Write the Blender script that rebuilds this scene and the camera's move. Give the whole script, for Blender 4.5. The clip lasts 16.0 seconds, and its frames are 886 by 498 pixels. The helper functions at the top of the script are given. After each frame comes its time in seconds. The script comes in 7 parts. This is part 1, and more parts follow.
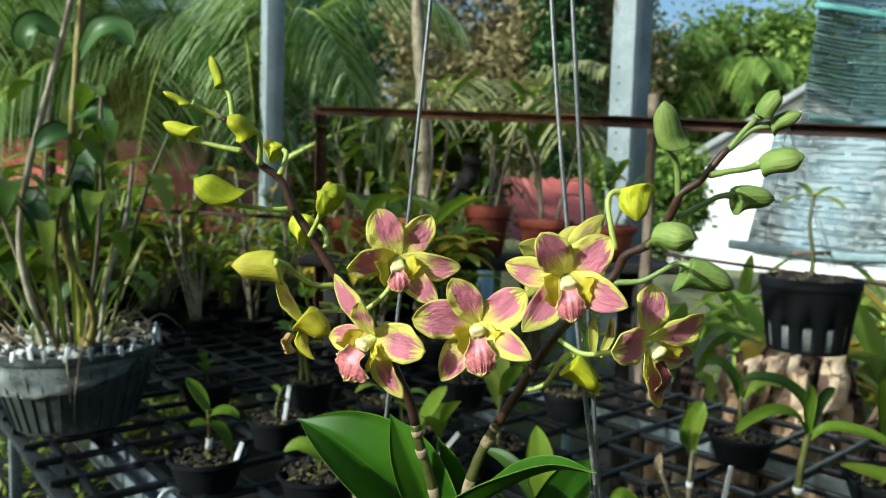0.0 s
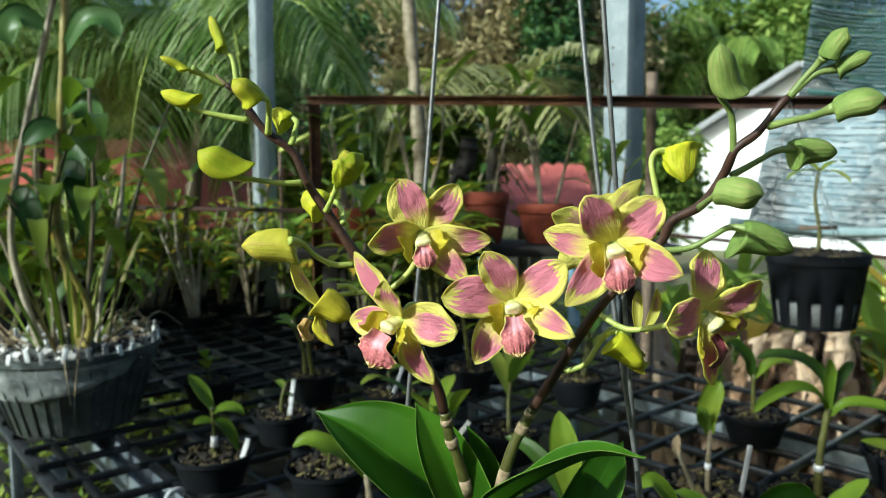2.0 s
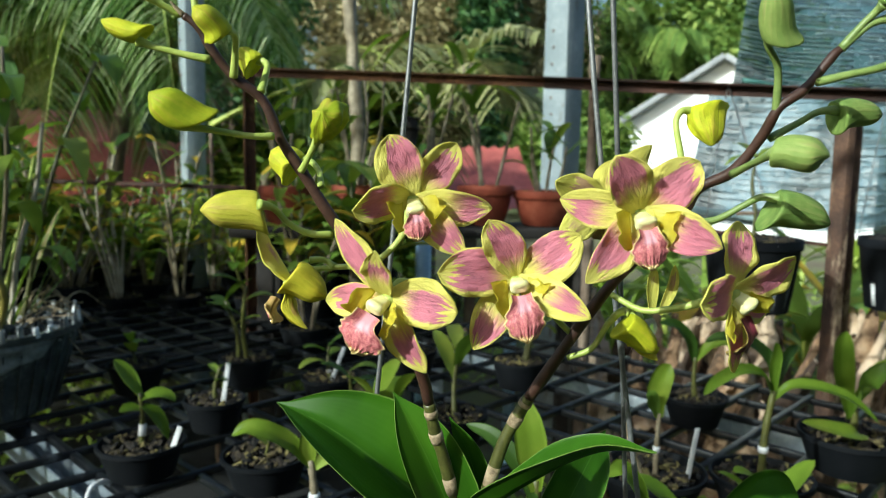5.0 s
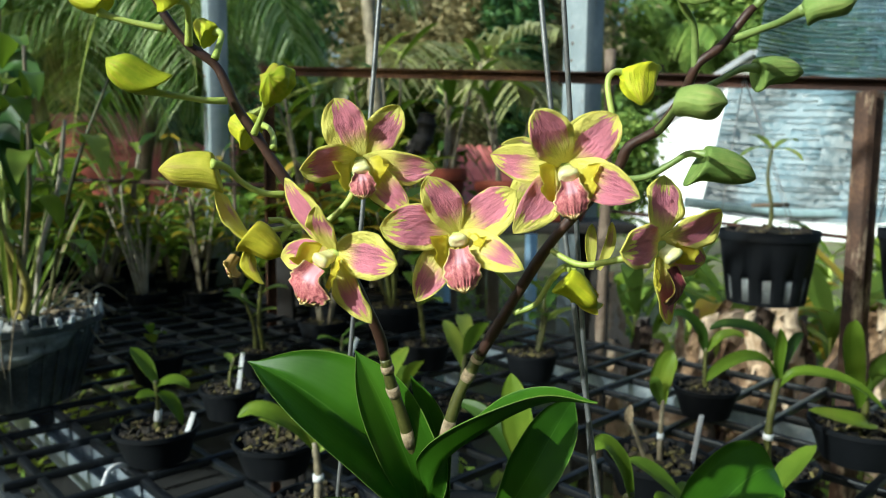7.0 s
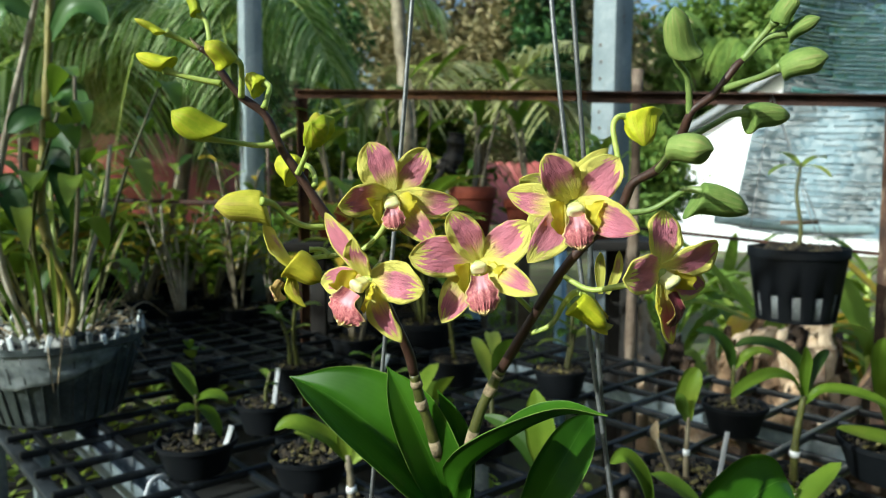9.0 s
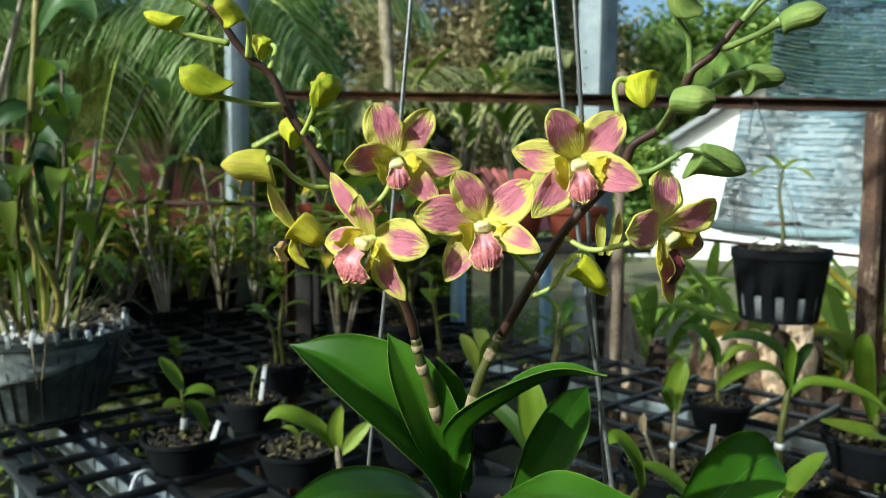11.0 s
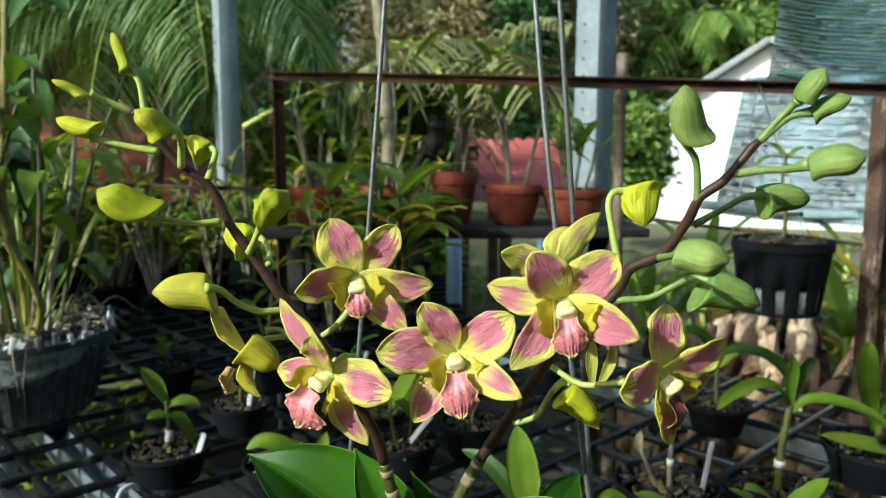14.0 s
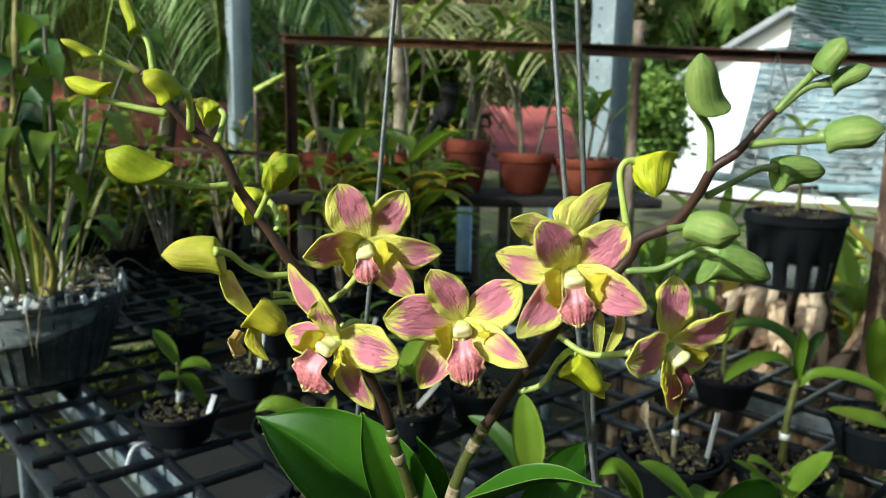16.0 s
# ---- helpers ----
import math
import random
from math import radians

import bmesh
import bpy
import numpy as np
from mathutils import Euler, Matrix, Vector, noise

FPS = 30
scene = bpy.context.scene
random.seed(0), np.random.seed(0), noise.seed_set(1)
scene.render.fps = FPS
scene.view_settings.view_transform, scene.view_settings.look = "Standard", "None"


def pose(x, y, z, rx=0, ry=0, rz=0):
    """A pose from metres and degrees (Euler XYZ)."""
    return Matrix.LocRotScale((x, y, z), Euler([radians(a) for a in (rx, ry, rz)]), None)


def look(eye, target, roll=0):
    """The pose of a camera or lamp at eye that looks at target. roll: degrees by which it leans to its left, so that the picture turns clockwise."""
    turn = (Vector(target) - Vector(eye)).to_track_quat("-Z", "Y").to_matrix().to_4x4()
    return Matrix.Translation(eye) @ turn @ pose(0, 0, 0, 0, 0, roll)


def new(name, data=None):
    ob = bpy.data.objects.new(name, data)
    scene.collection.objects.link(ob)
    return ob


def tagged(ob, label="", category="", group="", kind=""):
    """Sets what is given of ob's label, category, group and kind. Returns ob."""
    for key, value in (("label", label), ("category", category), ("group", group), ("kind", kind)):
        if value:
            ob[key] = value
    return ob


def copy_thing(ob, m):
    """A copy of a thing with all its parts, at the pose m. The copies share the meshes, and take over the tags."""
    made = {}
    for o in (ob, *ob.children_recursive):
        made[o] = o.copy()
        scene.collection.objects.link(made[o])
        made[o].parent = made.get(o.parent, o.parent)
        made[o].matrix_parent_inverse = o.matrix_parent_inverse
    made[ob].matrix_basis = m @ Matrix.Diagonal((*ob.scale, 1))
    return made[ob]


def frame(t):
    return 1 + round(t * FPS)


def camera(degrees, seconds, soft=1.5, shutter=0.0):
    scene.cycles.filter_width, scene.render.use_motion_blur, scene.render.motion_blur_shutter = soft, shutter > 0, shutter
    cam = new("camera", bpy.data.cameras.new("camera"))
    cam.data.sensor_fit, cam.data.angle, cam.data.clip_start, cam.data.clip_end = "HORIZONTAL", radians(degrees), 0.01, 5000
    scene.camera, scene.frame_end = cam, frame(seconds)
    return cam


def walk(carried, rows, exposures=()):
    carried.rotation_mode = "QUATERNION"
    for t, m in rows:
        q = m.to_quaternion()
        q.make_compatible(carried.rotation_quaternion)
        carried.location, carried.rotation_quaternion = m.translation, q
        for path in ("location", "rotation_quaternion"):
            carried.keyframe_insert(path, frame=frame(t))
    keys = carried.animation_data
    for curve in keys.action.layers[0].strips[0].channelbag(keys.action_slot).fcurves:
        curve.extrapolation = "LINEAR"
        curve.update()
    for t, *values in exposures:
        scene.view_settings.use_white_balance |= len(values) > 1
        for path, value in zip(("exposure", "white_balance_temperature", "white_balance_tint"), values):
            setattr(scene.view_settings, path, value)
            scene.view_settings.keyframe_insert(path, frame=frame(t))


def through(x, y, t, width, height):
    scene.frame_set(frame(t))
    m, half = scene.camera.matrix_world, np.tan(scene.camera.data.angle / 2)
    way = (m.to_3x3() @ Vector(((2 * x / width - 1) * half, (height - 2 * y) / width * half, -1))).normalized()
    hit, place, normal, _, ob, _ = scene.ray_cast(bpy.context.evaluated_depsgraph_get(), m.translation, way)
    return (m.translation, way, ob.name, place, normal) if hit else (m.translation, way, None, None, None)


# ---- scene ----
cam = camera(62.5, 16.0, soft=1.0)
cam.data.dof.use_dof, cam.data.dof.focus_distance, cam.data.dof.aperture_fstop = True, 0.318, 17.5
METRES, EYE, TILT, LEAN, TURN = 0.42, 1.2, -4.5, -1.3, 0.0
ROWS = [
    (0.0, 0.0, 0.0, 0.0, 0.0, -0.0, 0.0),
    (0.5, -0.0297, 0.0253, -0.0207, -0.53, -1.36, -0.55),
    (1.0, -0.0314, 0.0558, -0.0358, -1.12, -1.88, -0.67),
    (1.5, -0.0268, 0.0666, -0.0278, -0.82, -1.44, 0.98),
    (2.0, -0.0364, 0.0697, -0.0189, -0.41, -0.75, 1.88),
    (2.5, -0.0321, 0.0838, -0.0169, -1.18, -2.69, 2.57),
    (3.0, -0.1266, 0.1287, -0.046, -4.68, -2.53, -0.36),
    (3.5, -0.1437, 0.1433, -0.0273, -5.38, -2.16, 0.15),
    (6.0, -0.0583, 0.186, -0.0535, -5.19, -2.34, 1.68),
    (6.5, -0.0466, 0.162, -0.0761, -3.57, -2.47, 0.83),
    (7.0, -0.0189, 0.1284, -0.0745, -3.63, -2.11, 1.33),
    (7.5, -0.0165, 0.0814, -0.0832, -2.21, -1.84, 1.56),
    (8.0, 0.0027, 0.0297, -0.0824, -2.14, -1.28, 1.68),
    (8.5, 0.0036, 0.0243, -0.0725, -1.66, -0.84, 1.55),
    (9.0, -0.0147, 0.0472, -0.06, -1.21, -0.81, 1.54),
    (9.5, -0.0245, 0.0432, -0.0684, -1.42, -1.15, 1.56),
    (12.0, -0.0425, 0.0375, -0.1266, -3.38, 0.4, 0.6),
    (12.5, -0.0361, 0.0731, -0.0624, -3.68, -0.5, 0.27),
    (13.0, -0.0194, 0.1249, 0.0228, -3.55, -0.95, 0.88),
    (13.5, -0.0125, 0.1292, 0.0505, -2.42, -1.43, 1.83),
    (14.0, -0.0001, 0.1452, 0.0513, -2.63, -3.08, 1.49),
    (14.5, -0.0021, 0.128, 0.0551, -1.79, -3.52, 0.5),
    (15.0, 0.0068, 0.134, 0.0528, -1.36, -4.33, 0.46),
    (15.5, 0.002, 0.1614, 0.0443, -1.01, -5.63, 0.2),
    (16.0, 0.0017, 0.1476, 0.0506, -1.74, -5.58, 0.58),
]
walk(cam, [(t, pose(0, 0, EYE, TILT, LEAN, TURN) @ pose(METRES * x, METRES * y, METRES * z, 90 + pitch, roll, yaw)) for t, x, y, z, yaw, pitch, roll in ROWS],
     [(0.0, 0.27, 5570, -4.5), (16.0, 0.27, 5570, -4.5)])

# ---- light ----
SUN_FROM = Vector((-0.75, -0.56, 0.49)).normalized()
world = bpy.data.worlds.new("sky")
scene.world = world
world.use_nodes = True
wn = world.node_tree.nodes
sky = wn.new("ShaderNodeTexSky")
sky.sky_type = "NISHITA"
sky.sun_disc = False
sky.sun_elevation = math.asin(SUN_FROM.z)
sky.sun_rotation = math.atan2(SUN_FROM.x, SUN_FROM.y)
sky.dust_density = 4.5
world.node_tree.links.new(sky.outputs[0], wn["Background"].inputs[0])
wn["Background"].inputs[1].default_value = 0.15
sun_data = bpy.data.lights.new("sun", "SUN")
sun_data.energy, sun_data.angle, sun_data.color = 4.35, radians(0.6), (1.0, 0.95, 0.85)
sun = new("sun", sun_data)
sun.matrix_world = look(SUN_FROM * 30, (0, 0, 0))

# ---- materials ----


def material(name):
    m = bpy.data.materials.new(name)
    m.use_nodes = True
    return m, m.node_tree.nodes, m.node_tree.links, m.node_tree.nodes["Principled BSDF"]


def ramp(n, stops):
    r = n.new("ShaderNodeValToRGB")
    el = r.color_ramp.elements
    while len(el) < len(stops):
        el.new(0.5)
    for e, (p, c) in zip(el, stops):
        e.position, e.color = p, (*c, 1)
    return r


def noise_node(n, l, scale, detail=5.0, coord=None, rough=0.6):
    t = n.new("ShaderNodeTexNoise")
    t.inputs["Scale"].default_value, t.inputs["Detail"].default_value, t.inputs["Roughness"].default_value = scale, detail, rough
    if coord is not None:
        l.new(coord, t.inputs["Vector"])
    return t


def bump(n, l, b, height, strength, distance):
    u = n.new("ShaderNodeBump")
    u.inputs["Strength"].default_value, u.inputs["Distance"].default_value = strength, distance
    l.new(height, u.inputs["Height"])
    l.new(u.outputs[0], b.inputs["Normal"])


def mixed(n, l, fac, a, b, blend="MIX"):
    x = n.new("ShaderNodeMix")
    x.data_type, x.blend_type = "RGBA", blend
    for socket, v in ((x.inputs[0], fac), (x.inputs[6], a), (x.inputs[7], b)):
        if isinstance(v, (int, float)):
            socket.default_value = v
        elif isinstance(v, tuple):
            socket.default_value = (*v, 1)
        else:
            l.new(v, socket)
    return x.outputs[2]


def calc(n, l, op, *args):
    x = n.new("ShaderNodeMath")
    x.operation = op
    for i, v in enumerate(args):
        if isinstance(v, (int, float)):
            x.inputs[i].default_value = v
        else:
            l.new(v, x.inputs[i])
    return x.outputs[0]


def surface(name, stops, scale=20.0, rough=0.6, metal=0.0, fine=160.0, relief=0.3, depth=0.002, varied=0.0, spec=0.5):
    """Two scales of variation: blotches over the colour stops, fine grain in colour and relief."""
    m, n, l, b = material(name)
    co = n.new("ShaderNodeTexCoord").outputs["Object"]
    big, small = noise_node(n, l, scale, 4, co), noise_node(n, l, fine, 6, co)
    fac = calc(n, l, "ADD", calc(n, l, "MULTIPLY", big.outputs[0], 0.7), calc(n, l, "MULTIPLY", small.outputs[0], 0.3))
    if varied:
        info = n.new("ShaderNodeObjectInfo").outputs["Random"]
        geo = n.new("ShaderNodeNewGeometry").outputs["Random Per Island"]
        r = calc(n, l, "FRACT", calc(n, l, "ADD", info, geo))
        fac = calc(n, l, "ADD", fac, calc(n, l, "MULTIPLY", calc(n, l, "SUBTRACT", r, 0.5), varied))
    r = ramp(n, stops)
    l.new(fac, r.inputs[0])
    l.new(r.outputs[0], b.inputs["Base Color"])
    b.inputs["Roughness"].default_value, b.inputs["Metallic"].default_value = rough, metal
    b.inputs["Specular IOR Level"].default_value = spec
    bump(n, l, b, small.outputs[0], relief, depth)
    return m


def thin(name, stops, scale=30.0, rough=0.45, through=0.35, tint=(0.30, 0.42, 0.03), varied=0.5, veins=0.0):
    """A leaf or petal: light passes through it."""
    m, n, l, b = material(name)
    tc = n.new("ShaderNodeTexCoord")
    big = noise_node(n, l, scale, 4, tc.outputs["Object"])
    fac = big.outputs[0]
    if varied:
        info = n.new("ShaderNodeObjectInfo").outputs["Random"]
        geo = n.new("ShaderNodeNewGeometry").outputs["Random Per Island"]
        r = calc(n, l, "FRACT", calc(n, l, "ADD", info, geo))
        fac = calc(n, l, "ADD", fac, calc(n, l, "MULTIPLY", calc(n, l, "SUBTRACT", r, 0.5), varied))
    r = ramp(n, stops)
    l.new(fac, r.inputs[0])
    colour = r.outputs[0]
    if veins:
        uv = n.new("ShaderNodeSeparateXYZ")
        l.new(tc.outputs["UV"], uv.inputs[0])
        w = n.new("ShaderNodeTexWave")
        w.bands_direction = "X"
        w.inputs["Scale"].default_value, w.inputs["Distortion"].default_value = 6.0, 0.6
        l.new(tc.outputs["UV"], w.inputs["Vector"])
        rib = calc(n, l, "LESS_THAN", calc(n, l, "ABSOLUTE", calc(n, l, "SUBTRACT", uv.outputs[0], 0.5)), 0.010)
        colour = mixed(n, l, calc(n, l, "MULTIPLY", w.outputs["Fac"], veins), colour, (0.09, 0.17, 0.02))
        border = calc(n, l, "GREATER_THAN", calc(n, l, "ABSOLUTE", calc(n, l, "SUBTRACT", uv.outputs[0], 0.5)), 0.486)
        colour = mixed(n, l, calc(n, l, "MULTIPLY", border, 0.45), colour, (0.26, 0.36, 0.08))
        colour = mixed(n, l, calc(n, l, "MULTIPLY", rib, 0.2), colour, (0.16, 0.30, 0.05))
        bump(n, l, b, w.outputs["Fac"], 0.04, 0.0004)
        b.inputs["Specular IOR Level"].default_value = 0.13
    l.new(colour, b.inputs["Base Color"])
    b.inputs["Roughness"].default_value = rough
    if not veins:
        b.inputs["Specular IOR Level"].default_value = 0.28
    tr = n.new("ShaderNodeBsdfTranslucent")
    l.new(mixed(n, l, 0.6, colour, tint), tr.inputs[0])
    mx = n.new("ShaderNodeMixShader")
    mx.inputs[0].default_value = through
    l.new(b.outputs[0], mx.inputs[1])
    l.new(tr.outputs[0], mx.inputs[2])
    l.new(mx.outputs[0], n["Material Output"].inputs[0])
    return m


def tepal_material(name, pink, rim, edge, reach=0.30, through=0.28):
    """Yellow-green rim, ragged towards the tip, round a pink, finely veined middle; the throat fades to yellow."""
    m, n, l, b = material(name)
    tc = n.new("ShaderNodeTexCoord")
    uv = n.new("ShaderNodeSeparateXYZ")
    l.new(tc.outputs["UV"], uv.inputs[0])
    u, v = uv.outputs[0], uv.outputs[1]
    info = n.new("ShaderNodeObjectInfo").outputs["Random"]

    def streaks(across, along, detail, salt):
        mp = n.new("ShaderNodeMapping")
        mp.inputs["Scale"].default_value = (across, along, 1)
        l.new(tc.outputs["UV"], mp.inputs[0])
        t = n.new("ShaderNodeTexNoise")
        t.noise_dimensions = "4D"
        t.inputs["Scale"].default_value, t.inputs["Detail"].default_value, t.inputs["Roughness"].default_value = 1.0, detail, 0.65
        l.new(mp.outputs[0], t.inputs["Vector"])
        l.new(calc(n, l, "ADD", calc(n, l, "MULTIPLY", info, 40.0), salt), t.inputs["W"])
        return calc(n, l, "SUBTRACT", t.outputs[0], 0.5)

    rag, blot, vein = streaks(13, 2.6, 4.0, 0.0), streaks(3.2, 3.0, 4.0, 9.0), streaks(34, 8.0, 4.0, 17.0)
    chance = lambda k: calc(n, l, "SUBTRACT", calc(n, l, "FRACT", calc(n, l, "MULTIPLY", info, k)), 0.5)
    side = calc(n, l, "MULTIPLY", calc(n, l, "ABSOLUTE", calc(n, l, "SUBTRACT", calc(n, l, "ADD", u, calc(n, l, "MULTIPLY", chance(7.3), 0.30)), 0.5)), 2.0)
    a = calc(n, l, "SUBTRACT", calc(n, l, "SUBTRACT", 1.0 - edge, calc(n, l, "MULTIPLY", chance(3.1), 0.26)), side)
    a = calc(n, l, "ADD", a, calc(n, l, "MULTIPLY", calc(n, l, "ADD", calc(n, l, "MULTIPLY", rag, 0.7), blot), 0.60))
    t = calc(n, l, "MULTIPLY", calc(n, l, "SUBTRACT", calc(n, l, "SUBTRACT", 1.0 - edge * 0.52, calc(n, l, "MULTIPLY", chance(5.7), 0.16)), v), 1.9)
    t = calc(n, l, "ADD", t, calc(n, l, "ADD", calc(n, l, "MULTIPLY", rag, 1.5), calc(n, l, "MULTIPLY", blot, 0.7)))
    mask = n.new("ShaderNodeMapRange")
    mask.inputs["From Min"].default_value, mask.inputs["From Max"].default_value = -0.03, 0.06
    l.new(calc(n, l, "MINIMUM", a, t), mask.inputs["Value"])
    throat = n.new("ShaderNodeMapRange")
    throat.interpolation_type = "SMOOTHSTEP"
    throat.inputs["From Min"].default_value, throat.inputs["From Max"].default_value = reach - 0.20, reach + 0.14
    l.new(calc(n, l, "ADD", calc(n, l, "ADD", v, calc(n, l, "MULTIPLY", chance(11.9), 0.34)), calc(n, l, "MULTIPLY", rag, 0.35)), throat.inputs["Value"])
    cover = calc(n, l, "MULTIPLY", mask.outputs[0], throat.outputs[0])
    shade = ramp(n, [(0.28, tuple(c * 0.55 for c in pink)), (0.45, tuple(c * 0.92 for c in pink)), (0.58, pink), (0.74, tuple(min(1, c * 1.10 + 0.07) for c in pink))])
    l.new(calc(n, l, "ADD", 0.5, calc(n, l, "ADD", calc(n, l, "MULTIPLY", vein, 0.40), calc(n, l, "MULTIPLY", blot, 0.75))), shade.inputs[0])
    yellow = ramp(n, [(0.32, (rim[0] * 0.86, rim[1] * 0.88, rim[2] * 0.5)), (0.55, rim), (0.75, tuple(min(1, c * 1.05 + 0.02) for c in rim))])
    l.new(calc(n, l, "ADD", 0.55, calc(n, l, "ADD", calc(n, l, "MULTIPLY", vein, 0.18), calc(n, l, "MULTIPLY", blot, 0.6))), yellow.inputs[0])
    colour = mixed(n, l, cover, yellow.outputs[0], shade.outputs[0])
    l.new(colour, b.inputs["Base Color"])
    b.inputs["Roughness"].default_value = 0.48
    b.inputs["Specular IOR Level"].default_value = 0.30
    bump(n, l, b, calc(n, l, "ADD", calc(n, l, "MULTIPLY", vein, 0.7), calc(n, l, "MULTIPLY", streaks(7, 6, 3.0, 23.0), 1.4)), 0.75, 0.0016)
    tr = n.new("ShaderNodeBsdfTranslucent")
    l.new(colour, tr.inputs[0])
    mx = n.new("ShaderNodeMixShader")
    mx.inputs[0].default_value = through
    l.new(b.outputs[0], mx.inputs[1])
    l.new(tr.outputs[0], mx.inputs[2])
    l.new(mx.outputs[0], n["Material Output"].inputs[0])
    return m


def bud_material(name, green, yellow, flush):
    """Waxy bud skin: green to yellow along its length, streaked, with a faint flush at the tip."""
    m, n, l, b = material(name)
    tc = n.new("ShaderNodeTexCoord")
    uv = n.new("ShaderNodeSeparateXYZ")
    l.new(tc.outputs["UV"], uv.inputs[0])
    mp = n.new("ShaderNodeMapping")
    mp.inputs["Scale"].default_value = (16, 2.2, 1)
    l.new(tc.outputs["UV"], mp.inputs[0])
    line = noise_node(n, l, 1.0, 4, mp.outputs[0])
    patch = noise_node(n, l, 120, 4, tc.outputs["Object"])
    info = n.new("ShaderNodeObjectInfo").outputs["Random"]
    fac = calc(n, l, "ADD", calc(n, l, "ADD", calc(n, l, "MULTIPLY", patch.outputs[0], 0.9), calc(n, l, "MULTIPLY", line.outputs[0], 0.5)), calc(n, l, "MULTIPLY", calc(n, l, "SUBTRACT", info, 0.5), 0.35))
    r = ramp(n, [(0.45, green), (0.70, tuple((p + q) / 2 for p, q in zip(green, yellow))), (0.95, yellow)])
    l.new(fac, r.inputs[0])
    tip = n.new("ShaderNodeMapRange")
    tip.inputs["From Min"].default_value, tip.inputs["From Max"].default_value = 0.35, 1.0
    l.new(uv.outputs[1], tip.inputs["Value"])
    streak = n.new("ShaderNodeMapRange")
    streak.inputs["From Min"].default_value, streak.inputs["From Max"].default_value = 0.50, 0.66
    l.new(line.outputs[0], streak.inputs["Value"])
    colour = mixed(n, l, calc(n, l, "MULTIPLY", calc(n, l, "MULTIPLY", tip.outputs[0], streak.outputs[0]), 0.8), r.outputs[0], flush)
    l.new(colour, b.inputs["Base Color"])
    b.inputs["Roughness"].default_value = 0.58
    b.inputs["Specular IOR Level"].default_value = 0.22
    bump(n, l, b, calc(n, l, "ADD", line.outputs[0], calc(n, l, "MULTIPLY", patch.outputs[0], 0.6)), 0.55, 0.0014)
    tr = n.new("ShaderNodeBsdfTranslucent")
    l.new(colour, tr.inputs[0])
    mx = n.new("ShaderNodeMixShader")
    mx.inputs[0].default_value = 0.12
    l.new(b.outputs[0], mx.inputs[1])
    l.new(tr.outputs[0], mx.inputs[2])
    l.new(mx.outputs[0], n["Material Output"].inputs[0])
    return m


def lip_material(name, stops, pale):
    """Deep pink, veined along its length, with a pale ridge down the middle and a thin buff rim."""
    m, n, l, b = material(name)
    tc = n.new("ShaderNodeTexCoord")
    uv = n.new("ShaderNodeSeparateXYZ")
    l.new(tc.outputs["UV"], uv.inputs[0])
    mp = n.new("ShaderNodeMapping")
    mp.inputs["Scale"].default_value = (20, 13.0, 1)
    l.new(tc.outputs["UV"], mp.inputs[0])
    vein = noise_node(n, l, 1.0, 3, mp.outputs[0])
    r = ramp(n, stops)
    l.new(vein.outputs[0], r.inputs[0])
    side = calc(n, l, "MULTIPLY", calc(n, l, "ABSOLUTE", calc(n, l, "SUBTRACT", uv.outputs[0], 0.5)), 2.0)
    mid = n.new("ShaderNodeMapRange")
    mid.inputs["From Min"].default_value, mid.inputs["From Max"].default_value = 0.52, 0.30
    l.new(calc(n, l, "ADD", side, calc(n, l, "MULTIPLY", calc(n, l, "SUBTRACT", vein.outputs[0], 0.5), 0.3)), mid.inputs["Value"])
    end = n.new("ShaderNodeMapRange")
    end.inputs["From Min"].default_value, end.inputs["From Max"].default_value = 0.48, 0.38
    l.new(uv.outputs[1], end.inputs["Value"])
    colour = mixed(n, l, calc(n, l, "MULTIPLY", calc(n, l, "MULTIPLY", mid.outputs[0], end.outputs[0]), 0.85), r.outputs[0], pale)
    rim = n.new("ShaderNodeMapRange")
    rim.inputs["From Min"].default_value, rim.inputs["From Max"].default_value = 0.88, 0.97
    l.new(calc(n, l, "MAXIMUM", side, uv.outputs[1]), rim.inputs["Value"])
    colour = mixed(n, l, rim.outputs[0], colour, (0.74, 0.58, 0.24))
    l.new(colour, b.inputs["Base Color"])
    b.inputs["Roughness"].default_value = 0.45
    bump(n, l, b, vein.outputs[0], 0.30, 0.0008)
    return m


def net_material(name, colour, cover, scale=90.0, spread=0.15):
    m, n, l, b = material(name)
    co = n.new("ShaderNodeTexCoord").outputs["Object"]
    weave = noise_node(n, l, scale, 3, co)
    b.inputs["Base Color"].default_value = (*colour, 1)
    b.inputs["Roughness"].default_value = 0.6
    clear = n.new("ShaderNodeBsdfTransparent")
    mx = n.new("ShaderNodeMixShader")
    mr = n.new("ShaderNodeMapRange")
    mr.inputs["From Min"].default_value, mr.inputs["From Max"].default_value = 0.35, 0.65
    mr.inputs["To Min"].default_value, mr.inputs["To Max"].default_value = cover - spread, cover + spread
    l.new(weave.outputs[0], mr.inputs["Value"])
    l.new(mr.outputs[0], mx.inputs[0])
    l.new(clear.outputs[0], mx.inputs[1])
    l.new(b.outputs[0], mx.inputs[2])
    l.new(mx.outputs[0], n["Material Output"].inputs[0])
    return m


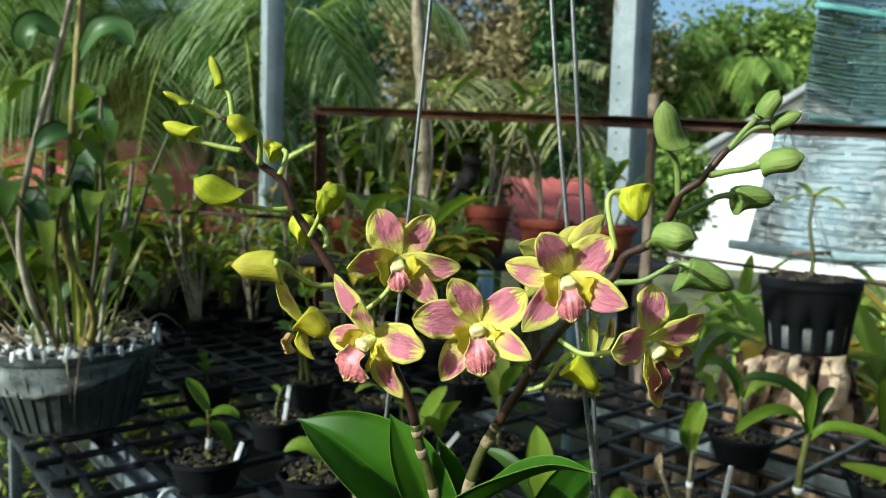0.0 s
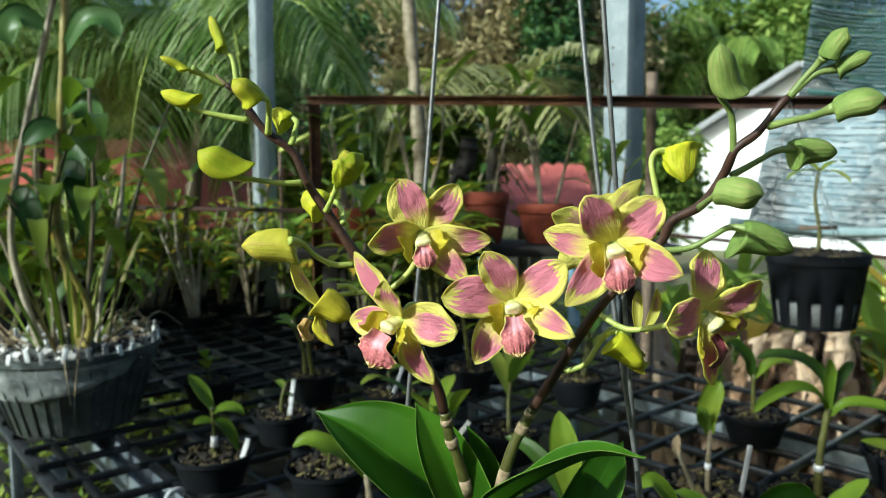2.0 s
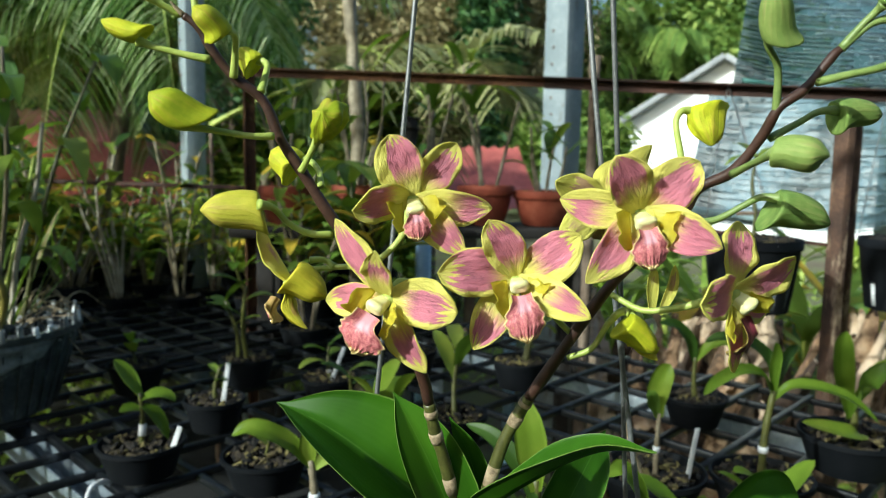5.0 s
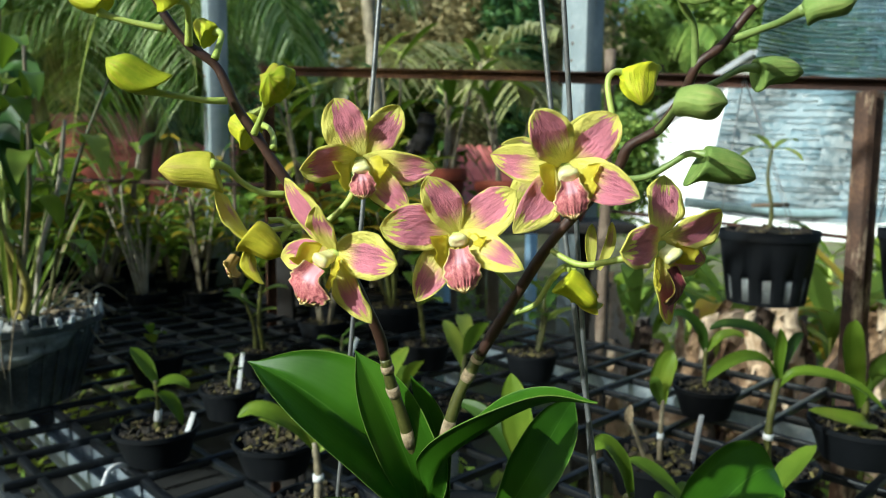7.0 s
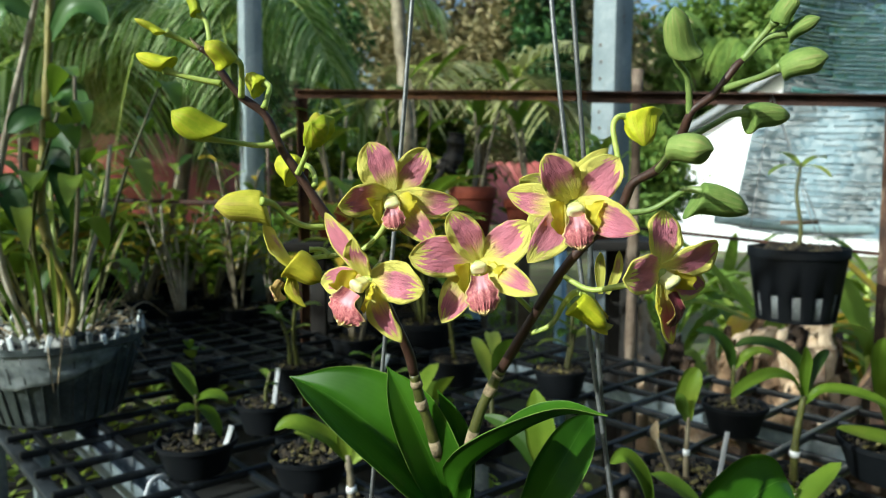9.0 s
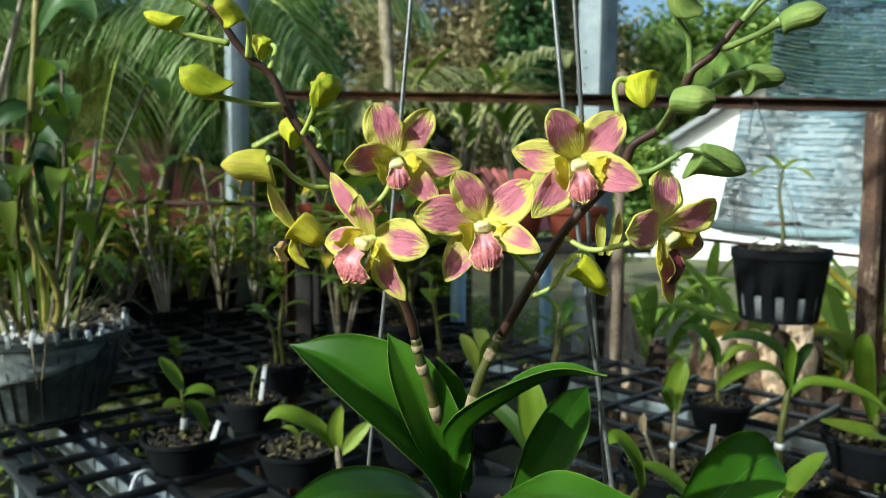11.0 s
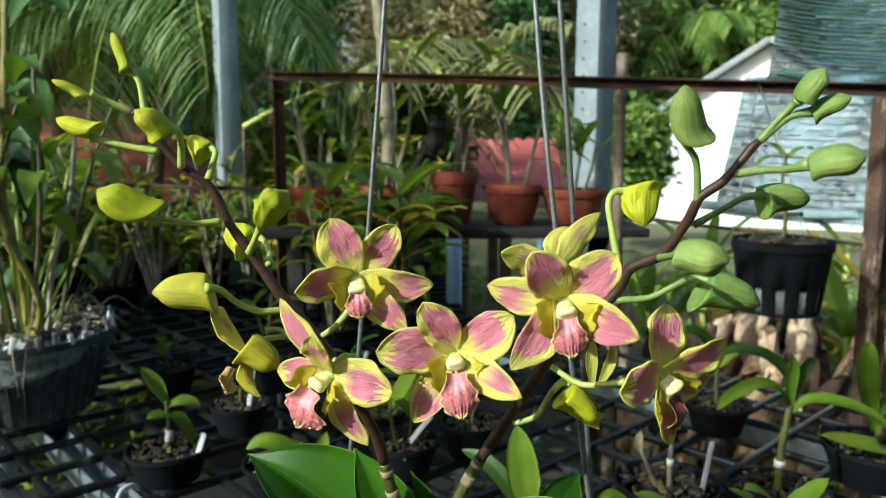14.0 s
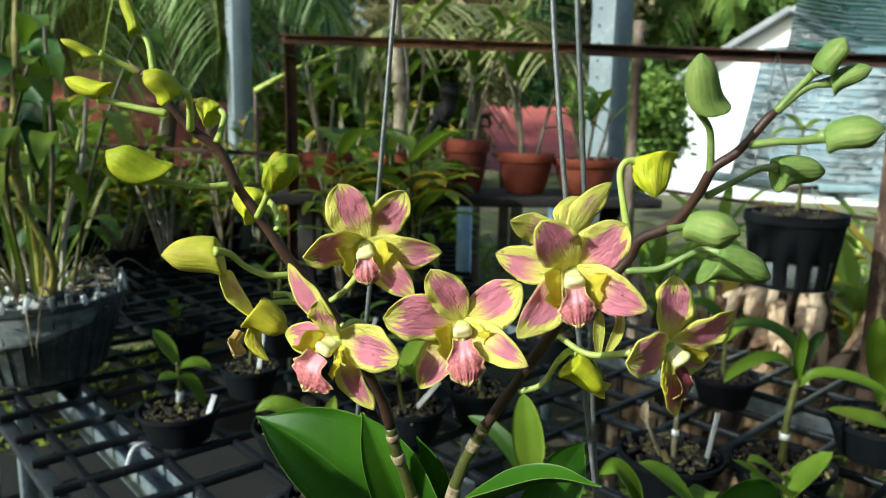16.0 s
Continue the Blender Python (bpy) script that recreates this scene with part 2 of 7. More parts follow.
PETAL = tepal_material("orchid petal", (0.80, 0.275, 0.365), (0.93, 0.84, 0.20), 0.26, 0.42)
PETAL_BACK = tepal_material("orchid petal back", (0.66, 0.42, 0.24), (0.80, 0.75, 0.15), 0.58, 0.46)
PETAL_GOLD = tepal_material("golden petal", (0.60, 0.40, 0.07), (0.74, 0.66, 0.045), 0.70, 0.50)
LIP_BACK = thin("lip underside", [(0.3, (0.50, 0.30, 0.10)), (0.7, (0.66, 0.52, 0.16))], 200, 0.5, 0.3, (0.6, 0.4, 0.1), 0.1)
LIP = lip_material("orchid lip", [(0.30, (0.34, 0.07, 0.09)), (0.5, (0.56, 0.17, 0.18)), (0.72, (0.66, 0.30, 0.26))], (0.60, 0.32, 0.37))
LIP_DARK = lip_material("maroon lip", [(0.30, (0.07, 0.012, 0.02)), (0.5, (0.19, 0.03, 0.05)), (0.72, (0.40, 0.13, 0.12))], (0.30, 0.08, 0.09))
THROAT = thin("lip side lobe", [(0.3, (0.80, 0.70, 0.06)), (0.7, (0.92, 0.83, 0.14))], 200, 0.4, 0.3, (0.6, 0.6, 0.05), 0.1)
WATER, _n, _l, _b = material("water drop")
_b.inputs["Base Color"].default_value = (1, 1, 1, 1)
_b.inputs["Roughness"].default_value, _b.inputs["IOR"].default_value, _b.inputs["Transmission Weight"].default_value = 0.02, 1.33, 1.0
COLUMN = surface("column", [(0.3, (0.76, 0.72, 0.28)), (0.7, (0.86, 0.82, 0.48))], 200, 0.4, relief=0.1, depth=0.0003)
BUD = bud_material("bud skin", (0.30, 0.37, 0.012), (0.64, 0.63, 0.022), (0.40, 0.22, 0.07))
GOLD_SKIN = bud_material("golden petal skin", (0.36, 0.34, 0.015), (0.60, 0.52, 0.035), (0.44, 0.27, 0.05))
BUD_RIPE = bud_material("ripening bud skin", (0.36, 0.36, 0.022), (0.62, 0.56, 0.06), (0.34, 0.17, 0.085))
BUD_GREEN = bud_material("green bud skin", (0.165, 0.26, 0.055), (0.33, 0.40, 0.105), (0.38, 0.30, 0.14))
PEDICEL = surface("pedicel", [(0.3, (0.30, 0.40, 0.05)), (0.7, (0.52, 0.56, 0.14))], 120, 0.45, fine=900, relief=0.1, depth=0.0003)
PEDICEL_GREEN = surface("green pedicel", [(0.3, (0.14, 0.21, 0.045)), (0.7, (0.28, 0.35, 0.10))], 120, 0.45, fine=900, relief=0.1, depth=0.0003)
SPIKE = surface("flower spike bark", [(0.3, (0.026, 0.012, 0.008)), (0.6, (0.064, 0.028, 0.017)), (0.8, (0.12, 0.060, 0.036))], 140, 0.5, fine=900, relief=0.25, depth=0.0004)
CANE = surface("orchid cane", [(0.3, (0.035, 0.030, 0.010)), (0.55, (0.085, 0.088, 0.020)), (0.8, (0.19, 0.19, 0.045))], 60, 0.42, fine=600, relief=0.2, depth=0.0005)
OLD_CANE = surface("old bare cane", [(0.3, (0.07, 0.055, 0.030)), (0.5, (0.19, 0.155, 0.095)), (0.8, (0.42, 0.38, 0.28))], 30, 0.6, fine=300, relief=0.4, depth=0.001)
PALE_CANE = surface("pale dry cane", [(0.3, (0.15, 0.12, 0.07)), (0.5, (0.36, 0.31, 0.22)), (0.8, (0.60, 0.55, 0.45))], 30, 0.6, fine=300, relief=0.4, depth=0.001)
OLIVE_CANE = surface("yellow-olive cane", [(0.3, (0.085, 0.070, 0.014)), (0.5, (0.24, 0.20, 0.035)), (0.8, (0.44, 0.38, 0.16))], 26, 0.5, fine=300, relief=0.4, depth=0.001)
SHEATH = surface("papery sheath", [(0.3, (0.11, 0.075, 0.035)), (0.5, (0.32, 0.24, 0.14)), (0.8, (0.56, 0.47, 0.33))], 220, 0.75, fine=900, relief=0.4, depth=0.0006)
LEAF_GLOSS = thin("glossy orchid leaf", [(0.25, (0.020, 0.062, 0.004)), (0.55, (0.045, 0.125, 0.006)), (0.85, (0.085, 0.190, 0.010))], 14, 0.33, 0.16, (0.11, 0.30, 0.005), 0.1, 0.05)
LEAF_PALE = thin("pale orchid leaf", [(0.25, (0.075, 0.135, 0.010)), (0.55, (0.165, 0.245, 0.022)), (0.85, (0.32, 0.37, 0.05))], 14, 0.40, 0.35, (0.40, 0.50, 0.03), 0.35, 0.15)
LEAF_MID = thin("garden orchid leaf", [(0.2, (0.042, 0.086, 0.012)), (0.5, (0.115, 0.195, 0.024)), (0.85, (0.31, 0.35, 0.05))], 6, 0.42, 0.32, (0.28, 0.42, 0.02), 0.8)
LEAF_DEEP = thin("deep green leaf", [(0.2, (0.014, 0.045, 0.014)), (0.5, (0.034, 0.090, 0.024)), (0.85, (0.090, 0.175, 0.040))], 6, 0.40, 0.20, (0.12, 0.24, 0.02), 0.6)
LEAF_YELLOW = thin("yellowing leaf", [(0.2, (0.30, 0.22, 0.02)), (0.6, (0.50, 0.36, 0.03)), (0.85, (0.55, 0.30, 0.05))], 20, 0.5, 0.3, (0.6, 0.45, 0.05), 0.3)
FROND = thin("palm leaflet", [(0.15, (0.050, 0.110, 0.026)), (0.45, (0.160, 0.270, 0.065)), (0.85, (0.58, 0.68, 0.36))], 3, 0.27, 0.38, (0.34, 0.48, 0.04), 1.0)
FROND.node_tree.nodes["Principled BSDF"].inputs["Specular IOR Level"].default_value = 0.6
FROND_DRY = thin("pale dry leaflet", [(0.2, (0.17, 0.19, 0.07)), (0.6, (0.36, 0.37, 0.16)), (0.85, (0.52, 0.49, 0.26))], 3, 0.5, 0.3, (0.4, 0.4, 0.12), 0.6)
TREE_DARK = thin("dark tree leaf", [(0.15, (0.018, 0.050, 0.020)), (0.5, (0.042, 0.105, 0.036)), (0.9, (0.115, 0.215, 0.062))], 2, 0.55, 0.25, (0.1, 0.2, 0.03), 0.7)
TREE_OLIVE = thin("olive tree leaf", [(0.15, (0.12, 0.115, 0.050)), (0.5, (0.30, 0.26, 0.125)), (0.9, (0.50, 0.42, 0.23))], 2, 0.6, 0.25, (0.35, 0.30, 0.12), 0.7)
TREE_LIGHT = thin("light tree leaf", [(0.15, (0.080, 0.150, 0.030)), (0.5, (0.185, 0.295, 0.060)), (0.9, (0.370, 0.460, 0.110))], 2, 0.55, 0.35, (0.30, 0.42, 0.06), 0.7)
BARK = surface("tree bark", [(0.25, (0.07, 0.045, 0.03)), (0.55, (0.16, 0.115, 0.08)), (0.85, (0.30, 0.24, 0.18))], 9, 0.85, fine=60, relief=0.8, depth=0.01, varied=0.3)
BLACK_PLASTIC = surface("black plastic", [(0.3, (0.004, 0.005, 0.006)), (0.6, (0.007, 0.008, 0.010)), (0.85, (0.017, 0.018, 0.020))], 18, 0.6, fine=220, relief=0.15, depth=0.0006, varied=0.2, spec=0.12)
GALVANISED = surface("galvanised steel", [(0.2, (0.10, 0.125, 0.15)), (0.45, (0.22, 0.26, 0.30)), (0.8, (0.54, 0.59, 0.63))], 22, 0.36, 0.5, fine=90, relief=0.2, depth=0.0008)
POST_STEEL = surface("weathered steel post", [(0.2, (0.12, 0.15, 0.165)), (0.5, (0.21, 0.25, 0.27)), (0.85, (0.40, 0.44, 0.46))], 7, 0.6, 0.0, fine=70, relief=0.2, depth=0.001)
RUST = surface("rusty steel", [(0.3, (0.022, 0.014, 0.011)), (0.5, (0.075, 0.040, 0.025)), (0.68, (0.17, 0.092, 0.052)), (0.85, (0.34, 0.24, 0.16))], 10, 0.85, 0.1, fine=110, relief=0.5, depth=0.002)
def stained(base, stain, scale, low, high):
    """Adds patches of another colour with soft ragged edges to a surface material."""
    n, l = base.node_tree.nodes, base.node_tree.links
    p = n["Principled BSDF"]
    old = p.inputs["Base Color"].links[0].from_socket
    tc = n.new("ShaderNodeTexCoord")
    mp = n.new("ShaderNodeMapping")
    mp.inputs["Scale"].default_value = (1, 1, 0.35)
    l.new(tc.outputs["Object"], mp.inputs[0])
    t = noise_node(n, l, scale, 8, mp.outputs[0], 0.7)
    mr = n.new("ShaderNodeMapRange")
    mr.inputs["From Min"].default_value, mr.inputs["From Max"].default_value = low, high
    l.new(t.outputs[0], mr.inputs["Value"])
    l.new(mixed(n, l, mr.outputs[0], old, stain), p.inputs["Base Color"])
    return base


stained(POST_STEEL, (0.12, 0.085, 0.06), 16.0, 0.58, 0.66)
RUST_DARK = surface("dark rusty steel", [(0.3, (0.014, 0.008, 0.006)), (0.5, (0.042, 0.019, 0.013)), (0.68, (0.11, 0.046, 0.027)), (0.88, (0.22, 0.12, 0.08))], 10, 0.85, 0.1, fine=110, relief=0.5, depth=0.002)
# pale rust patches whose tan also stands in for the upright's sunlit face
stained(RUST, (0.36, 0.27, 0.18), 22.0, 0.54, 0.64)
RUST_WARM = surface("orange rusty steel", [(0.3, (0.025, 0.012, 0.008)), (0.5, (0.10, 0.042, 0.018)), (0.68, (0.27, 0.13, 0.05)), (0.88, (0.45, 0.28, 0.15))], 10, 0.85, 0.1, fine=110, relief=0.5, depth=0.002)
WIRE = surface("hanger wire", [(0.3, (0.13, 0.13, 0.13)), (0.7, (0.31, 0.31, 0.31))], 150, 0.45, 0.6, fine=900, relief=0.1, depth=0.0002)
TERRACOTTA = surface("terracotta", [(0.25, (0.09, 0.020, 0.011)), (0.5, (0.26, 0.050, 0.022)), (0.85, (0.44, 0.13, 0.07))], 14, 0.8, fine=160, relief=0.3, depth=0.001, varied=0.3)
RED_ROOF = surface("red roof sheet", [(0.25, (0.20, 0.045, 0.038)), (0.5, (0.46, 0.115, 0.090)), (0.85, (0.62, 0.26, 0.22))], 3, 0.6, fine=24, relief=0.2, depth=0.002)
WHITE_WALL = surface("white rendered wall", [(0.2, (0.80, 0.81, 0.82)), (0.5, (0.86, 0.86, 0.86)), (0.85, (0.90, 0.90, 0.89))], 1.5, 0.8, fine=30, relief=0.2, depth=0.003)
ROOF_GREY = surface("grey roof edge", [(0.25, (0.20, 0.21, 0.22)), (0.8, (0.36, 0.37, 0.38))], 4, 0.7, fine=60, relief=0.2, depth=0.002)
SOIL = surface("ground", [(0.2, (0.06, 0.05, 0.03)), (0.42, (0.13, 0.105, 0.06)), (0.58, (0.15, 0.17, 0.06)), (0.85, (0.26, 0.30, 0.10))], 1.2, 0.95, fine=25, relief=0.7, depth=0.02)
BARK_CHIP = surface("bark chip", [(0.2, (0.006, 0.005, 0.003)), (0.5, (0.018, 0.012, 0.007)), (0.7, (0.050, 0.036, 0.015)), (0.88, (0.17, 0.14, 0.04))], 40, 0.9, fine=240, relief=0.5, depth=0.001, varied=0.7)
LOG = surface("weathered log", [(0.25, (0.05, 0.03, 0.018)), (0.45, (0.25, 0.15, 0.08)), (0.62, (0.47, 0.31, 0.18)), (0.8, (0.66, 0.50, 0.34))], 22, 0.9, fine=70, relief=1.0, depth=0.015, varied=0.8)
CHARCOAL = surface("charcoal lump", [(0.2, (0.02, 0.02, 0.02)), (0.45, (0.10, 0.10, 0.095)), (0.62, (0.42, 0.40, 0.36)), (0.85, (0.74, 0.73, 0.70))], 60, 0.8, fine=300, relief=0.5, depth=0.001, varied=1.0)
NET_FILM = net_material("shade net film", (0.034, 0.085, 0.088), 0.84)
# paler, bluer film for the lower net panel
NET_LIGHT = net_material("paler blue net film", (0.17, 0.26, 0.31), 0.84, 45.0, 0.15)
# films of the unseen nets added overhead to cast shade
NET_ADDED = net_material("added shading film", (0.03, 0.05, 0.045), 0.55, 7.0, 0.50)
NET_ADDED_DENSE = net_material("denser added shading film", (0.03, 0.05, 0.045), 0.76, 6.0, 0.30)
NET_STRAND = surface("shade net strand", [(0.3, (0.07, 0.11, 0.12)), (0.7, (0.20, 0.27, 0.29))], 40, 0.6, fine=300, relief=0.1, depth=0.0005)
NET_TEAL = surface("teal net border", [(0.3, (0.08, 0.26, 0.24)), (0.7, (0.18, 0.40, 0.37))], 20, 0.6, fine=200, relief=0.1, depth=0.0005)
NET_BLUE = surface("blue-green net border", [(0.3, (0.28, 0.40, 0.42)), (0.7, (0.46, 0.58, 0.60))], 20, 0.6, fine=200, relief=0.1, depth=0.0005)
BASKET = surface("cloudy plastic basket", [(0.3, (0.018, 0.022, 0.022)), (0.55, (0.060, 0.070, 0.070)), (0.8, (0.24, 0.27, 0.27))], 25, 0.30, fine=200, relief=0.1, depth=0.0005)
# pale stops and patches paint the sheen of the lit basket rim
BASKET_SHEEN = stained(surface("painted rim sheen", [(0.3, (0.10, 0.115, 0.115)), (0.48, (0.40, 0.44, 0.44)), (0.7, (0.74, 0.78, 0.78))], 18, 0.22, fine=120, relief=0.4, depth=0.002), (0.52, 0.56, 0.57), 16.0, 0.54, 0.64)
LEAF_LIME = thin("sunlit lime leaf", [(0.2, (0.12, 0.22, 0.03)), (0.55, (0.26, 0.38, 0.06)), (0.85, (0.42, 0.47, 0.10))], 4, 0.45, 0.4, (0.5, 0.6, 0.08), 0.5)
# near-white, painting rim glints and the brightness in the pot slots
RIM_TAB = surface("rim glint and slot brightness", [(0.25, (0.16, 0.17, 0.17)), (0.45, (0.55, 0.57, 0.57)), (0.7, (0.80, 0.82, 0.82))], 30, 0.4, fine=200, relief=0.1, depth=0.0005, varied=0.7)
TAG_WHITE = surface("white plastic tag", [(0.3, (0.62, 0.63, 0.64)), (0.7, (0.80, 0.80, 0.80))], 80, 0.5, fine=500, relief=0.1, depth=0.0003)
BLUE_PIPE = surface("pale blue plastic", [(0.3, (0.20, 0.36, 0.52)), (0.7, (0.42, 0.58, 0.72))], 20, 0.45, fine=200, relief=0.1, depth=0.0005)
LILAC = thin("lilac petal", [(0.3, (0.36, 0.24, 0.46)), (0.7, (0.55, 0.42, 0.62))], 30, 0.5, 0.4, (0.5, 0.35, 0.6), 0.3)
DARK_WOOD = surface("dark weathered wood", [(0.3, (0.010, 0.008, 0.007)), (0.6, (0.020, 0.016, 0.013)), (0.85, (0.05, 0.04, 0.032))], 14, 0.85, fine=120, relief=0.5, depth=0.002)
# near-black colour that stands in for shade on the ground
BENCH_SHADE = surface("painted under-bench shade", [(0.3, (0.006, 0.006, 0.006)), (0.7, (0.014, 0.014, 0.013)), (0.88, (0.05, 0.045, 0.03))], 5, 0.9, fine=80, relief=0.3, depth=0.003)

# ---- shapes ----


def mesh_of(bm, name, mats):
    me = bpy.data.meshes.new(name)
    bm.to_mesh(me)
    bm.free()
    for m in mats if isinstance(mats, (list, tuple)) else [mats]:
        me.materials.append(m)
    for p in me.polygons:
        p.use_smooth = True
    return me


def part(name, bm, mats, parent=None, label=""):
    ob = new(name, mesh_of(bm, name, mats))
    ob.parent = parent
    return tagged(ob, label)


def thing(name, at, label, category, group="", kind="", turn=0.0):
    ob = new(name)
    ob.matrix_world = pose(*at, 0, 0, turn)
    ob.empty_display_size = 0.05
    return tagged(ob, label, category, group, kind)


def sharp(ob, angle=35):
    ob.data.set_sharp_from_angle(angle=radians(angle))
    return ob


def smooth_path(pts, steps=5):
    """Catmull-Rom through the points."""
    p = [Vector(q) for q in pts]
    if len(p) < 3:
        return [p[0].lerp(p[-1], i / steps) for i in range(steps + 1)]
    p = [p[0] * 2 - p[1]] + p + [p[-1] * 2 - p[-2]]
    out = []
    for i in range(1, len(p) - 2):
        a, b, c, d = p[i - 1:i + 3]
        for k in range(steps):
            t = k / steps
            out.append(0.5 * ((2 * b) + (c - a) * t + (2 * a - 5 * b + 4 * c - d) * t * t + (3 * b - a - 3 * c + d) * t ** 3))
    out.append(p[-2])
    return out


def frames_along(pts):
    out, up = [], None
    for i, p in enumerate(pts):
        t = (pts[min(i + 1, len(pts) - 1)] - pts[max(i - 1, 0)]).normalized()
        if up is None:
            up = Vector((0, -1, 0)) if abs(t.y) < 0.8 else Vector((0, 0, 1))
        side = t.cross(up)
        if side.length < 1e-6:
            side = t.orthogonal()
        side.normalize()
        up = side.cross(t).normalized()
        out.append((p, t, side, up))
    return out


def tube(bm, pts, radius, seg=8, flat=1.0):
    """A swept tube; radius is a number or a function of 0..1."""
    fr = frames_along([Vector(p) for p in pts])
    rings = []
    for i, (p, t, s, u) in enumerate(fr):
        r = radius(i / (len(fr) - 1)) if callable(radius) else radius
        rings.append([bm.verts.new(p + s * (math.cos(2 * math.pi * k / seg) * r) + u * (math.sin(2 * math.pi * k / seg) * r * flat)) for k in range(seg)])
    for a, b in zip(rings, rings[1:]):
        for k in range(seg):
            bm.faces.new((a[k], a[(k + 1) % seg], b[(k + 1) % seg], b[k]))
    bm.faces.new(rings[0][::-1])
    bm.faces.new(rings[-1])
    return bm


def lathe(bm, profile, seg=32, at=(0, 0, 0), squash=1.0):
    """Revolves (radius, height) pairs about z; joins first and last only if they lie on the axis."""
    o = Vector(at)
    rings = []
    for r, z in profile:
        if r < 1e-6:
            rings.append([bm.verts.new(o + Vector((0, 0, z)))])
        else:
            rings.append([bm.verts.new(o + Vector((math.cos(2 * math.pi * k / seg) * r, math.sin(2 * math.pi * k / seg) * r * squash, z))) for k in range(seg)])
    for a, b in zip(rings, rings[1:]):
        if len(a) == 1 and len(b) == 1:
            continue
        for k in range(seg):
            j = (k + 1) % seg
            if len(a) == 1:
                bm.faces.new((a[0], b[j], b[k]))
            elif len(b) == 1:
                bm.faces.new((a[k], a[j], b[0]))
            else:
                bm.faces.new((a[k], a[j], b[j], b[k]))
    return bm


def box(bm, lo, hi, m=None, bevel=0.0):
    r = bmesh.ops.create_cube(bm, size=1.0)
    lo, hi = Vector(lo), Vector(hi)
    mat = Matrix.Translation((lo + hi) / 2) @ Matrix.Diagonal((*(hi - lo), 1))
    bmesh.ops.transform(bm, matrix=(m or Matrix()) @ mat, verts=r["verts"])
    if bevel:
        edges = list({e for v in r["verts"] for e in v.link_edges})
        bmesh.ops.bevel(bm, geom=edges, offset=bevel, segments=2, affect="EDGES", profile=0.5)
    return bm


def sheet(bm, grid, uvs=None, mat=0):
    """Faces over a grid of points (rows of columns), with uv from 0 to 1."""
    uv_layer = bm.loops.layers.uv.verify()
    nr, nc = len(grid), len(grid[0])
    vs = [[bm.verts.new(p) for p in row] for row in grid]
    for i in range(nr - 1):
        for j in range(nc - 1):
            f = bm.faces.new((vs[i][j], vs[i][j + 1], vs[i + 1][j + 1], vs[i + 1][j]))
            f.material_index = mat
            for lp, (a, b) in zip(f.loops, ((i, j), (i, j + 1), (i + 1, j + 1), (i + 1, j))):
                lp[uv_layer].uv = (b / (nc - 1), a / (nr - 1))
    return vs


def leaf(bm, path, width, normal, fold=0.25, nc=5, tip=1.0, thick=0.0, twist=0.0, base=0.35):
    """A strap or oval leaf along a path. fold: how far the halves rise beside the midrib."""
    pts = [Vector(p) for p in path]
    n = len(pts)
    normal = Vector(normal)
    rows = []
    for i, p in enumerate(pts):
        v = i / (n - 1)
        t = (pts[min(i + 1, n - 1)] - pts[max(i - 1, 0)]).normalized()
        s = t.cross(normal)
        s = (s if s.length > 1e-5 else t.orthogonal()).normalized()
        u = s.cross(t).normalized()
        if twist:
            s = Matrix.Rotation(twist * v, 3, t) @ s
            u = s.cross(t).normalized()
        w = width / 2 * (base + (1 - base) * min(1, v / 0.35)) * (max(0.0, 1 - max(0, (v - 0.45) / 0.55) ** 2.2) ** (0.75 * tip)) + 0.0002
        lo, hi = fold if isinstance(fold, tuple) else (fold, fold)
        rows.append([p + s * (w * k) + u * (abs(k) * w * (lo if k < 0 else hi)) for k in [2 * j / (nc - 1) - 1 for j in range(nc)]])
    vs = sheet(bm, rows)
    if thick:
        low = [[q - normal * thick for q in row] for row in rows]
        vl = sheet(bm, [row[::-1] for row in low])
        for i in range(n - 1):
            for a, b in ((0, -1), (-1, 0)):
                q = (vs[i][a], vs[i + 1][a], vl[i + 1][b], vl[i][b])
                bm.faces.new(q if a else q[::-1])
    return bm


def arch(start, heading, length, rise, droop, n=7):
    """A leaf's midrib: starts with slope rise along heading, bends down by droop."""
    h = Vector((math.cos(heading), math.sin(heading), 0))
    return [Vector(start) + h * (length * v * (1 - 0.25 * droop * v)) + Vector((0, 0, length * (rise * v - droop * v * v))) for v in [i / (n - 1) for i in range(n)]]

# ---- the flowering orchid ----


